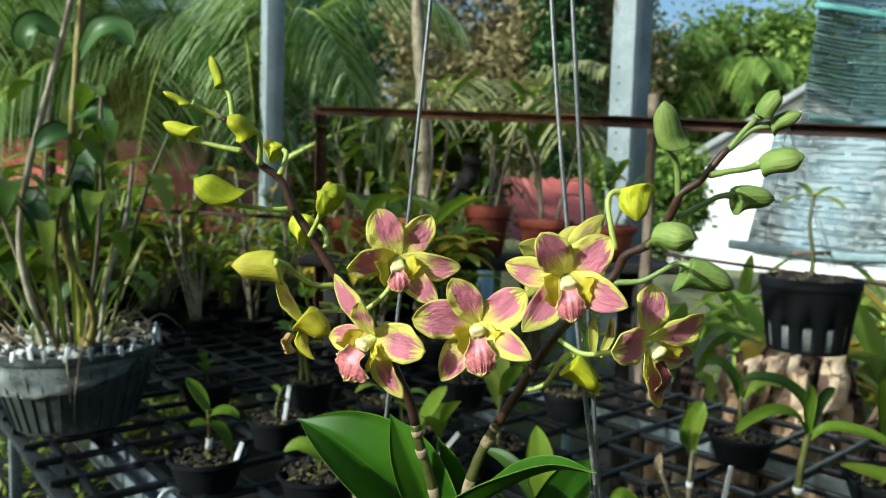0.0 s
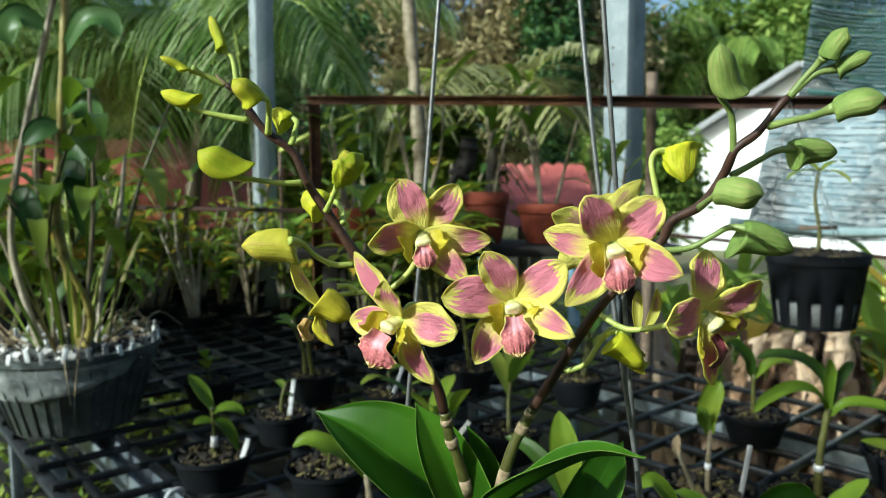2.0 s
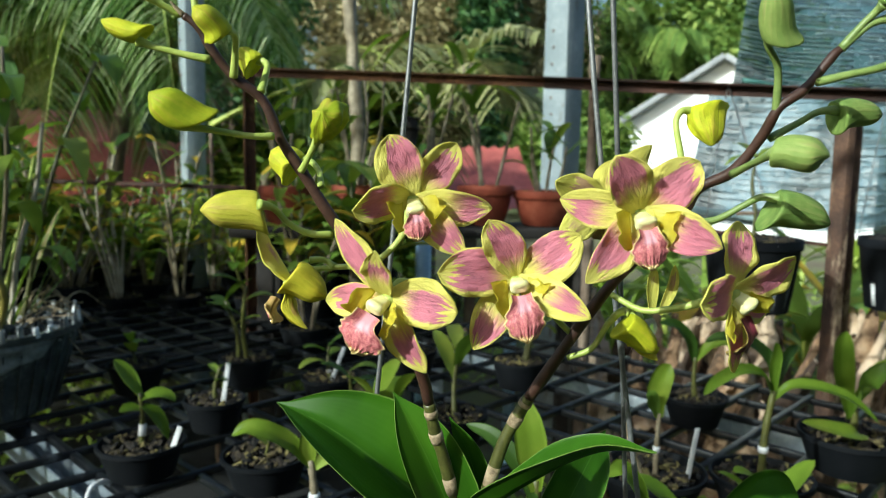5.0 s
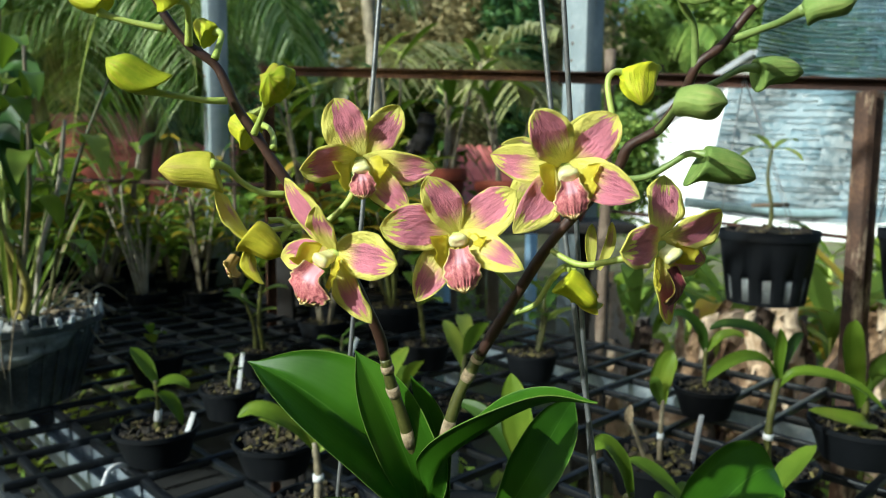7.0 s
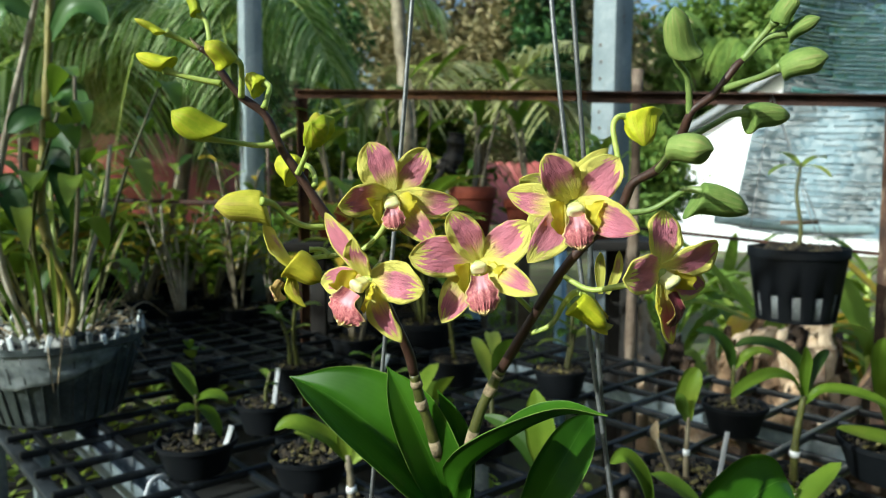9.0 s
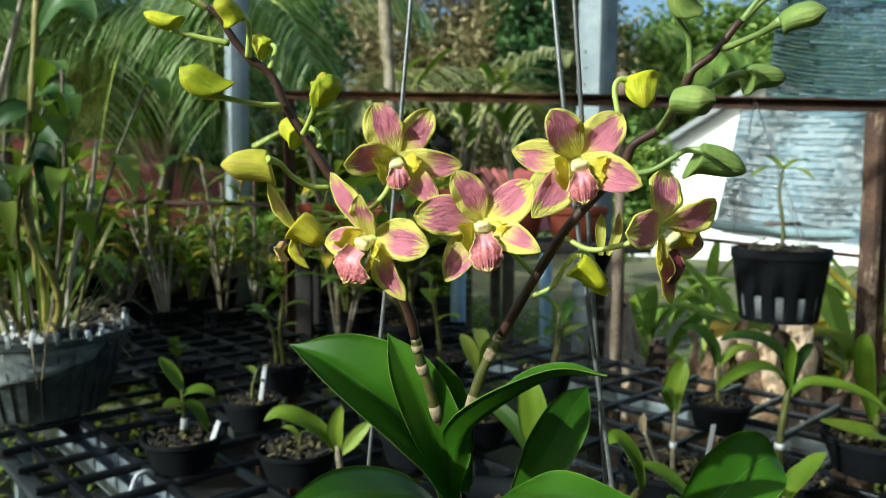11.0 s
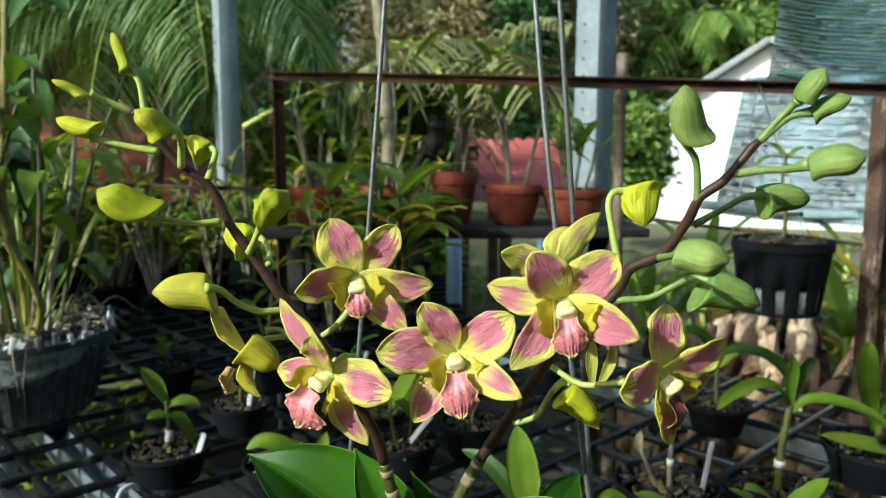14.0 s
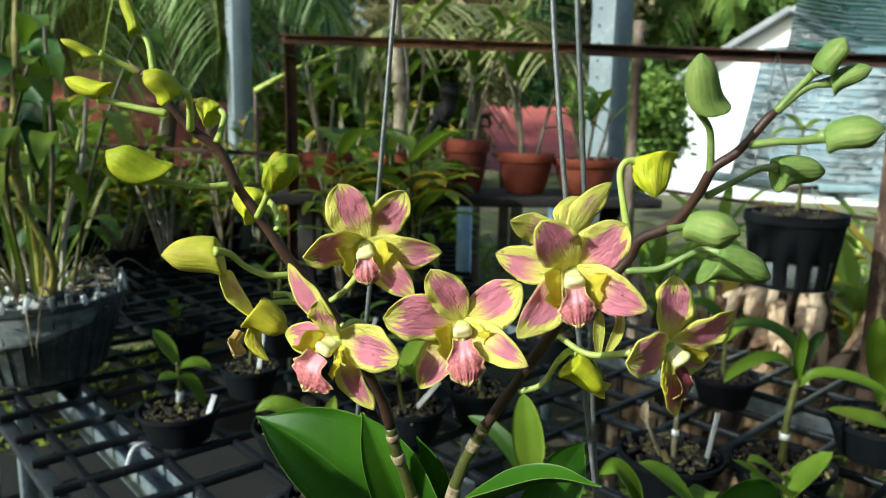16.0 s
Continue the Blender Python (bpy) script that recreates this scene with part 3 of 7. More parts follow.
def tepal(length, width, curl, seed, wave=0.25, blunt=0.62, peak=0.56, claw=0.26, camber=0.07):
    """Front face pink, back face yellow; runs along +y from the origin to its tip, faces +z."""
    rnd = random.Random(seed)
    ph, nv, nu, tw, bow = rnd.uniform(0, 6), 23, 15, rnd.uniform(-0.30, 0.30), rnd.uniform(-0.05, 0.05)
    bm = bmesh.new()
    front, back = [], []
    for i in range(nv):
        v = i / (nv - 1)
        grow = claw + (1 - claw) * math.sin(min(1, v / peak) * math.pi / 2) ** 1.15
        w = width / 2 * grow * max(0.0, 1 - max(0, (v - peak) / (1 - peak)) ** 2.2) ** blunt + 0.0002
        row = []
        for j in range(nu):
            k = 2 * j / (nu - 1) - 1
            z = length * camber * math.sin(v * math.pi) + k * k * w * curl * (0.35 + 0.65 * v) - (1 - abs(k)) ** 2 * w * 0.07
            z += wave * w * abs(k) ** 2 * (0.6 * math.sin(8 * v + 2.5 * k + ph) + 0.4 * math.sin(17 * v - 2 * k + 2 * ph)) * min(1, 2.5 * v)
            z += 0.00035 * noise.noise((k * 3 + seed, v * 5, ph))
            q = tw * v
            edge = 1 + 0.035 * noise.noise((v * 7 + seed * 1.7, 3.0 if k > 0 else -3.0, ph))
            x = k * w * edge * math.cos(q) + bow * length * math.sin(v * math.pi)
            row.append(Vector((x, length * v, z + k * w * math.sin(q) * 0.6)))
        front.append(row)
        back.append([p - Vector((0, 0, 0.0006)) for p in row])
    a = sheet(bm, front, mat=0)
    b = sheet(bm, [r[::-1] for r in back], mat=1)
    edge_a = [r[0] for r in a] + a[-1][1:-1] + [r[-1] for r in a][::-1]
    edge_b = [r[-1] for r in b] + b[-1][1:-1][::-1] + [r[0] for r in b][::-1]
    for i in range(len(edge_a) - 1):
        f = bm.faces.new((edge_a[i], edge_a[i + 1], edge_b[i + 1], edge_b[i]))
        f.material_index = 1
    return bm


def lip_lobe(length, width, seed):
    """The front lobe: a narrow ridge that opens into a fringed, down-curled fan."""
    nv, nu = 24, 33
    bm = bmesh.new()
    rows = []
    for i in range(nv):
        v = i / (nv - 1)
        s = min(1, max(0, (v - 0.16) / 0.42))
        s = s * s * (3 - 2 * s)
        w = width / 2 * (0.50 + 0.50 * s) * (max(0.0, 1 - max(0, (v - 0.62) / 0.38) ** 2.2) ** 0.5) + 0.0004
        row = []
        for j in range(nu):
            k = 2 * j / (nu - 1) - 1
            ruff = width * s * abs(k) ** 2 * (0.034 * math.sin(11 * k + 9 * v + seed) + 0.020 * math.sin(23 * k - 6 * v + seed))
            ruff += width * 0.035 * max(0, v - 0.72) / 0.28 * math.sin(27 * k + seed)
            z = length * (0.16 * math.sin(math.pi * min(1, v * 1.1)) - 0.42 * max(0, v - 0.50) ** 1.6)
            z += w * (0.85 * (1 - s) - 0.34 * s) * k * k + ruff
            z += 0.0007 * (1 - s) * math.exp(-(k / 0.35) ** 2) + 0.0002 * s * math.cos(13 * k)
            teeth = 0.045 * max(0, v - 0.6) / 0.4 * math.sin(31 * k + seed) + 0.03 * max(0, v - 0.6) / 0.4 * math.sin(53 * k)
            row.append(Vector((k * w * (1 + 0.07 * s * math.sin(31 * v + 2 * seed + (2 if k > 0 else 0))), length * (v * (1 - 0.10 * k * k * s) + teeth), z)))
        rows.append(row)
    a = sheet(bm, rows, mat=0)
    b = sheet(bm, [[p - Vector((0, 0, 0.0006)) for p in r][::-1] for r in rows], mat=1)
    ea = [r[0] for r in a] + a[-1][1:-1] + [r[-1] for r in a][::-1]
    eb = [r[-1] for r in b] + b[-1][1:-1][::-1] + [r[0] for r in b][::-1]
    for i in range(len(ea) - 1):
        f = bm.faces.new((ea[i], ea[i + 1], eb[i + 1], eb[i]))
        f.material_index = 1
    return bm


def side_lobe(s, seed):
    """An upright ear beside the lip's ridge; runs along +y, stands up along +z, bellies outwards."""
    bm = bmesh.new()
    nv, nu = 13, 9
    rows = []
    for i in range(nv):
        v = i / (nv - 1)
        tall = 0.0080 * math.sin(math.pi * (0.06 + 0.93 * v)) ** 1.1
        row = []
        for j in range(nu):
            k = j / (nu - 1)
            x = s * (0.0028 + 0.0046 * math.sin(math.pi * 0.56 * k) * (0.4 + 0.6 * math.sin(math.pi * v)) + 0.0009 * math.sin(13 * v + seed) * k * k + 0.0005 * math.sin(27 * v + 2 * seed) * k * k)
            row.append(Vector((x, 0.0135 * v + 0.0016 * k * math.sin(5 * v + seed), tall * k + 0.0013 * k * math.sin(14 * v + seed))))
        rows.append(row)
    sheet(bm, rows)
    bmesh.ops.solidify(bm, geom=bm.faces[:], thickness=0.0006)
    return bm


def frame_of(y, z):
    """A rotation whose y runs along y and whose z lies as near to z as it can."""
    y = y.normalized()
    z = z - y * z.dot(y)
    z = (z if z.length > 1e-4 else y.orthogonal()).normalized()
    return Matrix((y.cross(z), y, z)).transposed().to_4x4()


bm = bmesh.new()
bmesh.ops.create_icosphere(bm, subdivisions=2, radius=1.0)
WATER_DROP = mesh_of(bm, "water_drop", WATER)


def flower(centre, normal, tips, lip_tip, lip_width, pedicel, seed, lip_label="", column=True, golden=()):
    """tips: where each sepal or petal ends, and its width in mm; pedicel: the way back to the spike."""
    c = local(centre)
    n = Vector(normal).normalized()
    mats = [[PETAL_GOLD, PETAL_GOLD] if i in golden else [PETAL, PETAL_BACK] for i in range(len(tips))]
    bm = bmesh.new()
    way = smooth_path([-n * 0.001] + [local(p) - c for p in pedicel], 6)
    tube(bm, way, lambda v: 0.0022 - 0.0009 * min(1, v * 2.2), 8)
    lathe(bm, [(0, 0.0012), (0.0030, 0.0006), (0.0036, -0.001), (0.0028, -0.004), (0, -0.006)], 12)
    head = part("flower", bm, PEDICEL, orchid, "pink orchid flower with yellow-green rims")
    head.matrix_basis = Matrix.Translation(c)
    for i, (tip, width) in enumerate(tips):
        d = local(tip) - c
        broad = width / 1000 / d.length > 0.55
        ob = part("petal", tepal(d.length, width / 1020, 0.75 if i in golden else 0.18, seed * 17 + i, 0.20, 0.62 if broad else 0.82, 0.54 if broad else 0.46, camber=0.16 if i in golden else 0.07), mats[i], head)
        ob.matrix_basis = Matrix.Translation(n * (0.0005 + 0.0011 * (i % 2))) @ frame_of(d, n)
    if column:
        rnd = random.Random(seed * 31)
        for ob in [o for o in head.children if o.name.startswith("petal")]:
            for k in range(rnd.randint(2, 4)):
                v = ob.data.vertices[15 * rnd.randint(6, 20) + rnd.randint(2, 12)]
                size = rnd.uniform(0.00030, 0.00060)
                drop = new("water_drop", WATER_DROP)
                drop.parent = head
                drop.matrix_basis = ob.matrix_basis @ Matrix.Translation(v.co) @ Matrix.Diagonal((size, size, size * 0.8, 1))
    d = local(lip_tip) - c
    root = n * 0.004 + d * 0.30
    up = (n * 0.8 - d.normalized() * 0.6).normalized()
    m = Matrix.Translation(root) @ frame_of(d - root, up)
    lo = part("lip", lip_lobe((d - root).length * 0.98, lip_width / 1090, seed), [LIP_DARK if "maroon" in lip_label else LIP, LIP_BACK], head, lip_label or "ruffled dark pink lip with a pale ridge")
    lo.matrix_basis = m
    if not column:
        return head
    for s in (-1, 1):
        ob = part("side_lobe", side_lobe(s, seed + s), THROAT, head, "yellow side lobe of the lip")
        ob.matrix_basis = m @ pose(s * 0.0012, -0.0075, -0.0005, -8, s * 10, -s * 6)
    bm = bmesh.new()
    rings, seg = [], 20
    for r, z in ((0.0026, -0.001), (0.0029, 0.002), (0.0032, 0.0045), (0.0033, 0.0060), (0.0037, 0.0064), (0.0038, 0.0078), (0.0034, 0.0089), (0.0022, 0.0095), (0.0006, 0.0096)):
        ring = []
        for k in range(seg):
            a = 2 * math.pi * k / seg
            q = (abs(math.cos(a)) ** 3.2 + abs(math.sin(a)) ** 3.2) ** (-1 / 3.2)
            ring.append(bm.verts.new((math.cos(a) * r * q * 1.12, math.sin(a) * r * q * 0.80, z + 0.0006 * math.sin(a) * (z > 0.005))))
        rings.append(ring)
    for a, b in zip(rings, rings[1:]):
        for k in range(seg):
            bm.faces.new((a[k], a[(k + 1) % seg], b[(k + 1) % seg], b[k]))
    bm.faces.new(rings[0][::-1])
    bm.faces.new(rings[-1])
    col = part("column", bm, COLUMN, head, "ivory column with its cap")
    z = (n + d.normalized() * 0.30).normalized()
    y = (-d - z * (-d).dot(z)).normalized()
    col.matrix_basis = Matrix.Translation(d.normalized() * 0.0022 + n * 0.001) @ Matrix((y.cross(z), y, z)).transposed().to_4x4() @ Matrix.Scale(0.88, 4)
    return head


def bud(join, chin, tip, thick, pedicel, mat, seed, plump=1.0, hollow=0.5, crease=0.0, label=""):
    """A closed bud: blunt tip, and a chin that juts out beside the place where the pedicel joins it."""
    a, c, t = Vector(join), Vector(chin), Vector(tip)
    rnd = random.Random(seed)
    axis = t - (a + c) / 2
    out = (a - c) - axis * ((a - c).dot(axis) / axis.dot(axis))
    gap = out.length
    out.normalize()
    side = axis.cross(out).normalized()
    full = plump * (0.22 * gap + 0.06 * axis.length)
    upper = smooth_path([a, a.lerp(t, 0.02) + out * full * 0.15, a.lerp(t, 0.10) + out * full * 0.45, a.lerp(t, 0.38) + out * full * 0.9, a.lerp(t, 0.72) + out * full * 1.0, a.lerp(t, 0.92) + out * full * 0.46, t], 5)
    back = a.lerp(c, 0.55) + axis.normalized() * gap * 0.10
    lower = smooth_path([a, back, c, c.lerp(t, 0.22) - out * full * (0.15 - 0.5 * hollow), c.lerp(t, 0.70) - out * full * (0.85 - 0.6 * hollow), t - axis.normalized() * full * 0.42 - out * full * 0.40, t], 5)
    m = Matrix.Translation(a) @ frame_of(axis, side)
    inv = m.inverted()
    bm = bmesh.new()
    uv = bm.loops.layers.uv.verify()
    nu, nv = 28, len(upper)
    most = max((u - l).length for u, l in zip(upper, lower))
    ph = rnd.uniform(0, 6)
    rings = []
    for i in range(1, nv - 1):
        mid, h = (upper[i] + lower[i]) / 2, (upper[i] - lower[i]) / 2
        v = i / (nv - 1)
        wide = thick / 2 * (2 * h.length / most) ** 0.75
        ring = []
        for k in range(nu):
            g = 2 * math.pi * k / nu
            seam = 1 - 0.075 * max(0, math.cos(1.5 * (g + ph + 0.6 * v))) ** 16 + 0.045 * noise.noise((math.cos(g) * 1.5, math.sin(g) * 1.5, v * 4 + seed))
            seam += crease * (abs(noise.noise((math.cos(g) * 1.7 + seed, math.sin(g) * 1.7, v * 2.6))) * 2 - 0.5)
            ring.append(bm.verts.new(inv @ (mid + h * (math.cos(g) * seam) + side * (math.sin(g) * wide * seam))))
        rings.append(ring)
    lo, hi = bm.verts.new(inv @ a), bm.verts.new(inv @ t)
    for i, (p, q) in enumerate(zip(rings, rings[1:])):
        for k in range(nu):
            f = bm.faces.new((p[k], p[(k + 1) % nu], q[(k + 1) % nu], q[k]))
            for lp, (du, dv) in zip(f.loops, ((0, 0), (1, 0), (1, 1), (0, 1))):
                lp[uv].uv = ((k + du) / nu, (i + 1 + dv) / (nv - 1))
    for k in range(nu):
        bm.faces.new((lo, rings[0][(k + 1) % nu], rings[0][k]))
        f = bm.faces.new((hi, rings[-1][k], rings[-1][(k + 1) % nu]))
        for lp in f.loops:
            lp[uv].uv = (k / nu, 1.0)
    body = part("petal" if label else "bud", bm, mat, orchid, label or ("closed yellow-green orchid bud" if mat is not BUD_GREEN else "closed dull green orchid bud"))
    body.matrix_basis = ORIGIN @ m
    bm = bmesh.new()
    way = smooth_path([inv @ Vector(p) for p in reversed(pedicel)], 6)
    tube(bm, way, lambda v: 0.0016 - 0.0004 * math.sin(v * 3.1) + 0.0005 * max(0, 1 - v * 5), 8)
    part("pedicel", bm, PEDICEL_GREEN if mat is BUD_GREEN else PEDICEL, body)
    return body


POT_AT = Vector((0.033, 0.440, 0.845))
orchid = thing("orchid_plant", (POT_AT.x, POT_AT.y, POT_AT.z + 0.075), "flowering orchid with pink, yellow-rimmed flowers and green buds", "orchid")
ORIGIN = orchid.matrix_world.inverted()


def local(p):
    return ORIGIN @ Vector(p)


def world_part(name, build, mat, label=""):
    bm = bmesh.new()
    build(bm)
    bmesh.ops.transform(bm, matrix=ORIGIN, verts=bm.verts)
    return part(name, bm, mat, orchid, label)


# two canes rise out of the pot and turn into the dark flower spikes
LEFT_CANE = [(0.020, 0.418, 0.920), (0.010, 0.400, 0.985), (0.004, 0.395, 1.012), (-0.004, 0.389, 1.045), (-0.009, 0.386, 1.061), (-0.012, 0.384, 1.075)]
LEFT_SPIKE = [(-0.012, 0.384, 1.075), (-0.017, 0.380, 1.093), (-0.035, 0.366, 1.133), (-0.0530, 0.3610, 1.1585), (-0.0642, 0.3592, 1.1764), (-0.0721, 0.3574, 1.1888),
              (-0.0783, 0.3556, 1.2032), (-0.0891, 0.3538, 1.2119), (-0.0967, 0.3520, 1.2221), (-0.1004, 0.3510, 1.2288), (-0.1050, 0.3502, 1.2320)]
RIGHT_CANE = [(0.020, 0.418, 0.920), (0.010, 0.398, 0.985), (0.012, 0.391, 1.015), (0.021, 0.386, 1.052), (0.028, 0.383, 1.069), (0.032, 0.380, 1.078)]
RIGHT_SPIKE = [(0.032, 0.380, 1.078), (0.041, 0.371, 1.097), (0.053, 0.360, 1.122), (0.063, 0.352, 1.139), (0.0811, 0.3430, 1.1613), (0.0853, 0.3380, 1.1721),
               (0.0943, 0.3290, 1.1791), (0.0998, 0.3200, 1.1919), (0.1018, 0.3140, 1.2010), (0.1095, 0.3120, 1.2075), (0.1174, 0.3100, 1.2183), (0.1205, 0.3100, 1.2212)]
for way in (LEFT_CANE, RIGHT_CANE):
    pts = smooth_path(way, 8)
    world_part("cane", lambda bm: tube(bm, pts, lambda v: 0.0029 - 0.0004 * v + 0.0003 * abs(math.sin(v * 14)), 12), CANE, "olive green jointed orchid cane")
    for k in (11, 20, 29, 36):
        seg = pts[k:k + 3 + k % 2]
        world_part("node_sheath", lambda bm: tube(bm, seg, lambda v: 0.0030 + 0.0005 * v * abs(math.sin(5 * v + k)), 12), SHEATH, "papery beige sheath round a node")
for way in (LEFT_SPIKE, RIGHT_SPIKE):
    pts = smooth_path(way, 6)
    world_part("flower_spike", lambda bm: tube(bm, pts, lambda v: 0.0025 - 0.0013 * v + 0.0003 * abs(math.sin(v * 26)), 10), SPIKE, "dark brown flower spike")

flower((-0.0216, 0.3590, 1.1671), (0.06, -0.93, -0.32),
       [((-0.0447, 0.3450, 1.1627), 16), ((-0.0315, 0.3510, 1.1914), 18.5), ((-0.0052, 0.3520, 1.1884), 15.5), ((0.0096, 0.3575, 1.1636), 15), ((-0.0013, 0.3530, 1.1451), 13.5)],
       (-0.0197, 0.3460, 1.1520), 11, [(-0.0250, 0.3620, 1.1524), (-0.0350, 0.3640, 1.1415), (-0.0420, 0.3650, 1.1400)], 1)
flower((0.0182, 0.3475, 1.1370), (-0.10, -0.97, 0.10),
       [((-0.0132, 0.3390, 1.1401), 19), ((0.0053, 0.3380, 1.1598), 15.5), ((0.0397, 0.3350, 1.1546), 18.5), ((0.0421, 0.3280, 1.1248), 14), ((0.0013, 0.3440, 1.1094), 15)],
       (0.0194, 0.3285, 1.1166), 15.5, [(0.028, 0.362, 1.128), (0.046, 0.366, 1.110)], 2)
flower((0.0551, 0.3185, 1.1648), (-0.10, -0.97, -0.10),
       [((0.0284, 0.3250, 1.1685), 14), ((0.0412, 0.3050, 1.1836), 16), ((0.0709, 0.3070, 1.1823), 17.5), ((0.0786, 0.3040, 1.1536), 15.5), ((0.0359, 0.3140, 1.1401), 15.5)],
       (0.0558, 0.3045, 1.1466), 13.0, [(0.064, 0.334, 1.154), (0.072, 0.347, 1.152)], 3)
flower((-0.0310, 0.3460, 1.1304), (-0.50, -0.85, -0.05),
       [((-0.0512, 0.3500, 1.1592), 12.5), ((-0.0360, 0.3310, 1.1493), 12), ((-0.0556, 0.3640, 1.1252), 13.5), ((-0.0058, 0.3320, 1.1267), 19), ((-0.0168, 0.3420, 1.1011), 13)],
       (-0.0455, 0.3390, 1.1100), 21, [(-0.0264, 0.3510, 1.1348), (-0.0216, 0.3550, 1.1323), (-0.0250, 0.3610, 1.1270), (-0.0330, 0.3660, 1.1300)], 4)
flower((0.0924, 0.3220, 1.1358), (0.42, -0.86, -0.18),
       [((0.0949, 0.3250, 1.1612), 18.5), ((0.1190, 0.3280, 1.1462), 17), ((0.1194, 0.3420, 1.1250), 15), ((0.0720, 0.3050, 1.1345), 17), ((0.1055, 0.3410, 1.0996), 10.5)],
       (0.1051, 0.3360, 1.1052), 9, [(0.0871, 0.3322, 1.1298), (0.0763, 0.3385, 1.1257), (0.0676, 0.3448, 1.1244), (0.0585, 0.3530, 1.1290)], 5, "dark maroon lip with a crinkled rim")
flower((-0.0699, 0.3700, 1.1322), (-0.72, 0.42, -0.50),
       [((-0.0823, 0.3640, 1.1545), 10), ((-0.0802, 0.3720, 1.1524), 9.5), ((-0.0634, 0.3660, 1.1134), 9)],
       (-0.0776, 0.3600, 1.1166), 9, [(-0.0640, 0.3800, 1.1350), (-0.0530, 0.3760, 1.1370), (-0.0420, 0.3650, 1.1390)], 6, "ochre lip with a fringed edge", False, (2,))
bud((-0.0670, 0.3700, 1.1399), (-0.0753, 0.3660, 1.1283), (-0.0556, 0.3680, 1.1252), 0.016, [(-0.0630, 0.3760, 1.1400), (-0.0570, 0.3770, 1.1400), (-0.0530, 0.3760, 1.1370)], GOLD_SKIN, 21, 0.9, 0.3, 0.10, "golden folded petals of the side flower")
flower((0.0706, 0.3580, 1.1197), (0.30, 0.20, -0.93),
       [((0.0790, 0.3540, 1.1016), 9), ((0.0845, 0.3660, 1.1045), 12), ((0.0795, 0.3720, 1.1067), 12)],
       (0.0800, 0.3640, 1.1060), 8, [(0.0649, 0.3588, 1.1207), (0.0604, 0.3605, 1.1158), (0.0541, 0.3622, 1.1046), (0.0449, 0.3660, 1.0996)], 7, "pale lip turned away", False, (0, 1, 2))
bud((0.0678, 0.3555, 1.1204), (0.0595, 0.3540, 1.1111), (0.0787, 0.3530, 1.1044), 0.015, [(0.0604, 0.3605, 1.1158), (0.0649, 0.3588, 1.1205), (0.0675, 0.3565, 1.1208)], BUD, 22, 0.8, 0.4, 0.06, "yellow folded petals of the nodding flower")
flower((0.0653, 0.3800, 1.1625), (0.05, 0.92, 0.38),
       [((0.0397, 0.3740, 1.1739), 15), ((0.0729, 0.3920, 1.1822), 14.5), ((0.0868, 0.3890, 1.1897), 13), ((0.0880, 0.3900, 1.1560), 15), ((0.0450, 0.3860, 1.1450), 15)],
       (0.0667, 0.3950, 1.1482), 14, [(0.066, 0.366, 1.156), (0.068, 0.350, 1.147)], 8)

for way, w in (([(0.0753, 0.352, 1.121), (0.0744, 0.351, 1.1331), (0.0745, 0.350, 1.1406)], 0.0045), ([(0.0785, 0.352, 1.121), (0.0825, 0.351, 1.1318), (0.0831, 0.350, 1.1413)], 0.0042)):
    pts = smooth_path(way, 5)
    world_part("petal", lambda bm: leaf(bm, pts, w, (0, -0.95, 0.2), 0.5, 7, 0.9, 0.0006), PETAL_BACK, "narrow upright petal of the nodding flower")

bud((-0.0795, 0.3520, 1.1679), (-0.0765, 0.3530, 1.1529), (-0.1011, 0.3495, 1.1622), 0.015, [(-0.0531, 0.3610, 1.1521), (-0.0616, 0.3569, 1.1529), (-0.0691, 0.3528, 1.1573), (-0.0740, 0.3486, 1.1631), (-0.0789, 0.3445, 1.1648)], BUD_RIPE, 3, 0.95, 0.1)
bud((-0.1060, 0.3410, 1.1922), (-0.0917, 0.3420, 1.1979), (-0.1138, 0.3350, 1.2035), 0.0135, [(-0.0743, 0.3530, 1.1898), (-0.0823, 0.3490, 1.1896), (-0.0937, 0.3450, 1.1912), (-0.1060, 0.3410, 1.1927)], BUD, 4, 1.2, 0.0)
bud((-0.1213, 0.3500, 1.2223), (-0.1157, 0.3510, 1.2283), (-0.1336, 0.3500, 1.2294), 0.0105, [(-0.0966, 0.3520, 1.2171), (-0.1066, 0.3513, 1.2188), (-0.1156, 0.3507, 1.2209), (-0.1215, 0.3500, 1.2228)], BUD, 5)
bud((-0.1177, 0.3450, 1.2374), (-0.1232, 0.3440, 1.2368), (-0.1304, 0.3420, 1.2432), 0.0095, [(-0.1061, 0.3510, 1.2325), (-0.1129, 0.3480, 1.2356), (-0.1184, 0.3450, 1.2382)], BUD, 6)
bud((-0.1050, 0.3520, 1.2468), (-0.1091, 0.3500, 1.2466), (-0.1121, 0.3530, 1.2618), 0.008, [(-0.1006, 0.3510, 1.2307), (-0.1017, 0.3513, 1.2403), (-0.1031, 0.3517, 1.2449), (-0.1058, 0.3520, 1.2475)], BUD, 7)
bud((-0.0864, 0.3380, 1.2260), (-0.0944, 0.3360, 1.2205), (-0.0971, 0.3300, 1.2316), 0.0125, [(-0.0882, 0.3520, 1.2111), (-0.0866, 0.3473, 1.2197), (-0.0860, 0.3427, 1.2246), (-0.0879, 0.3380, 1.2257)], BUD, 8, crease=0.12)
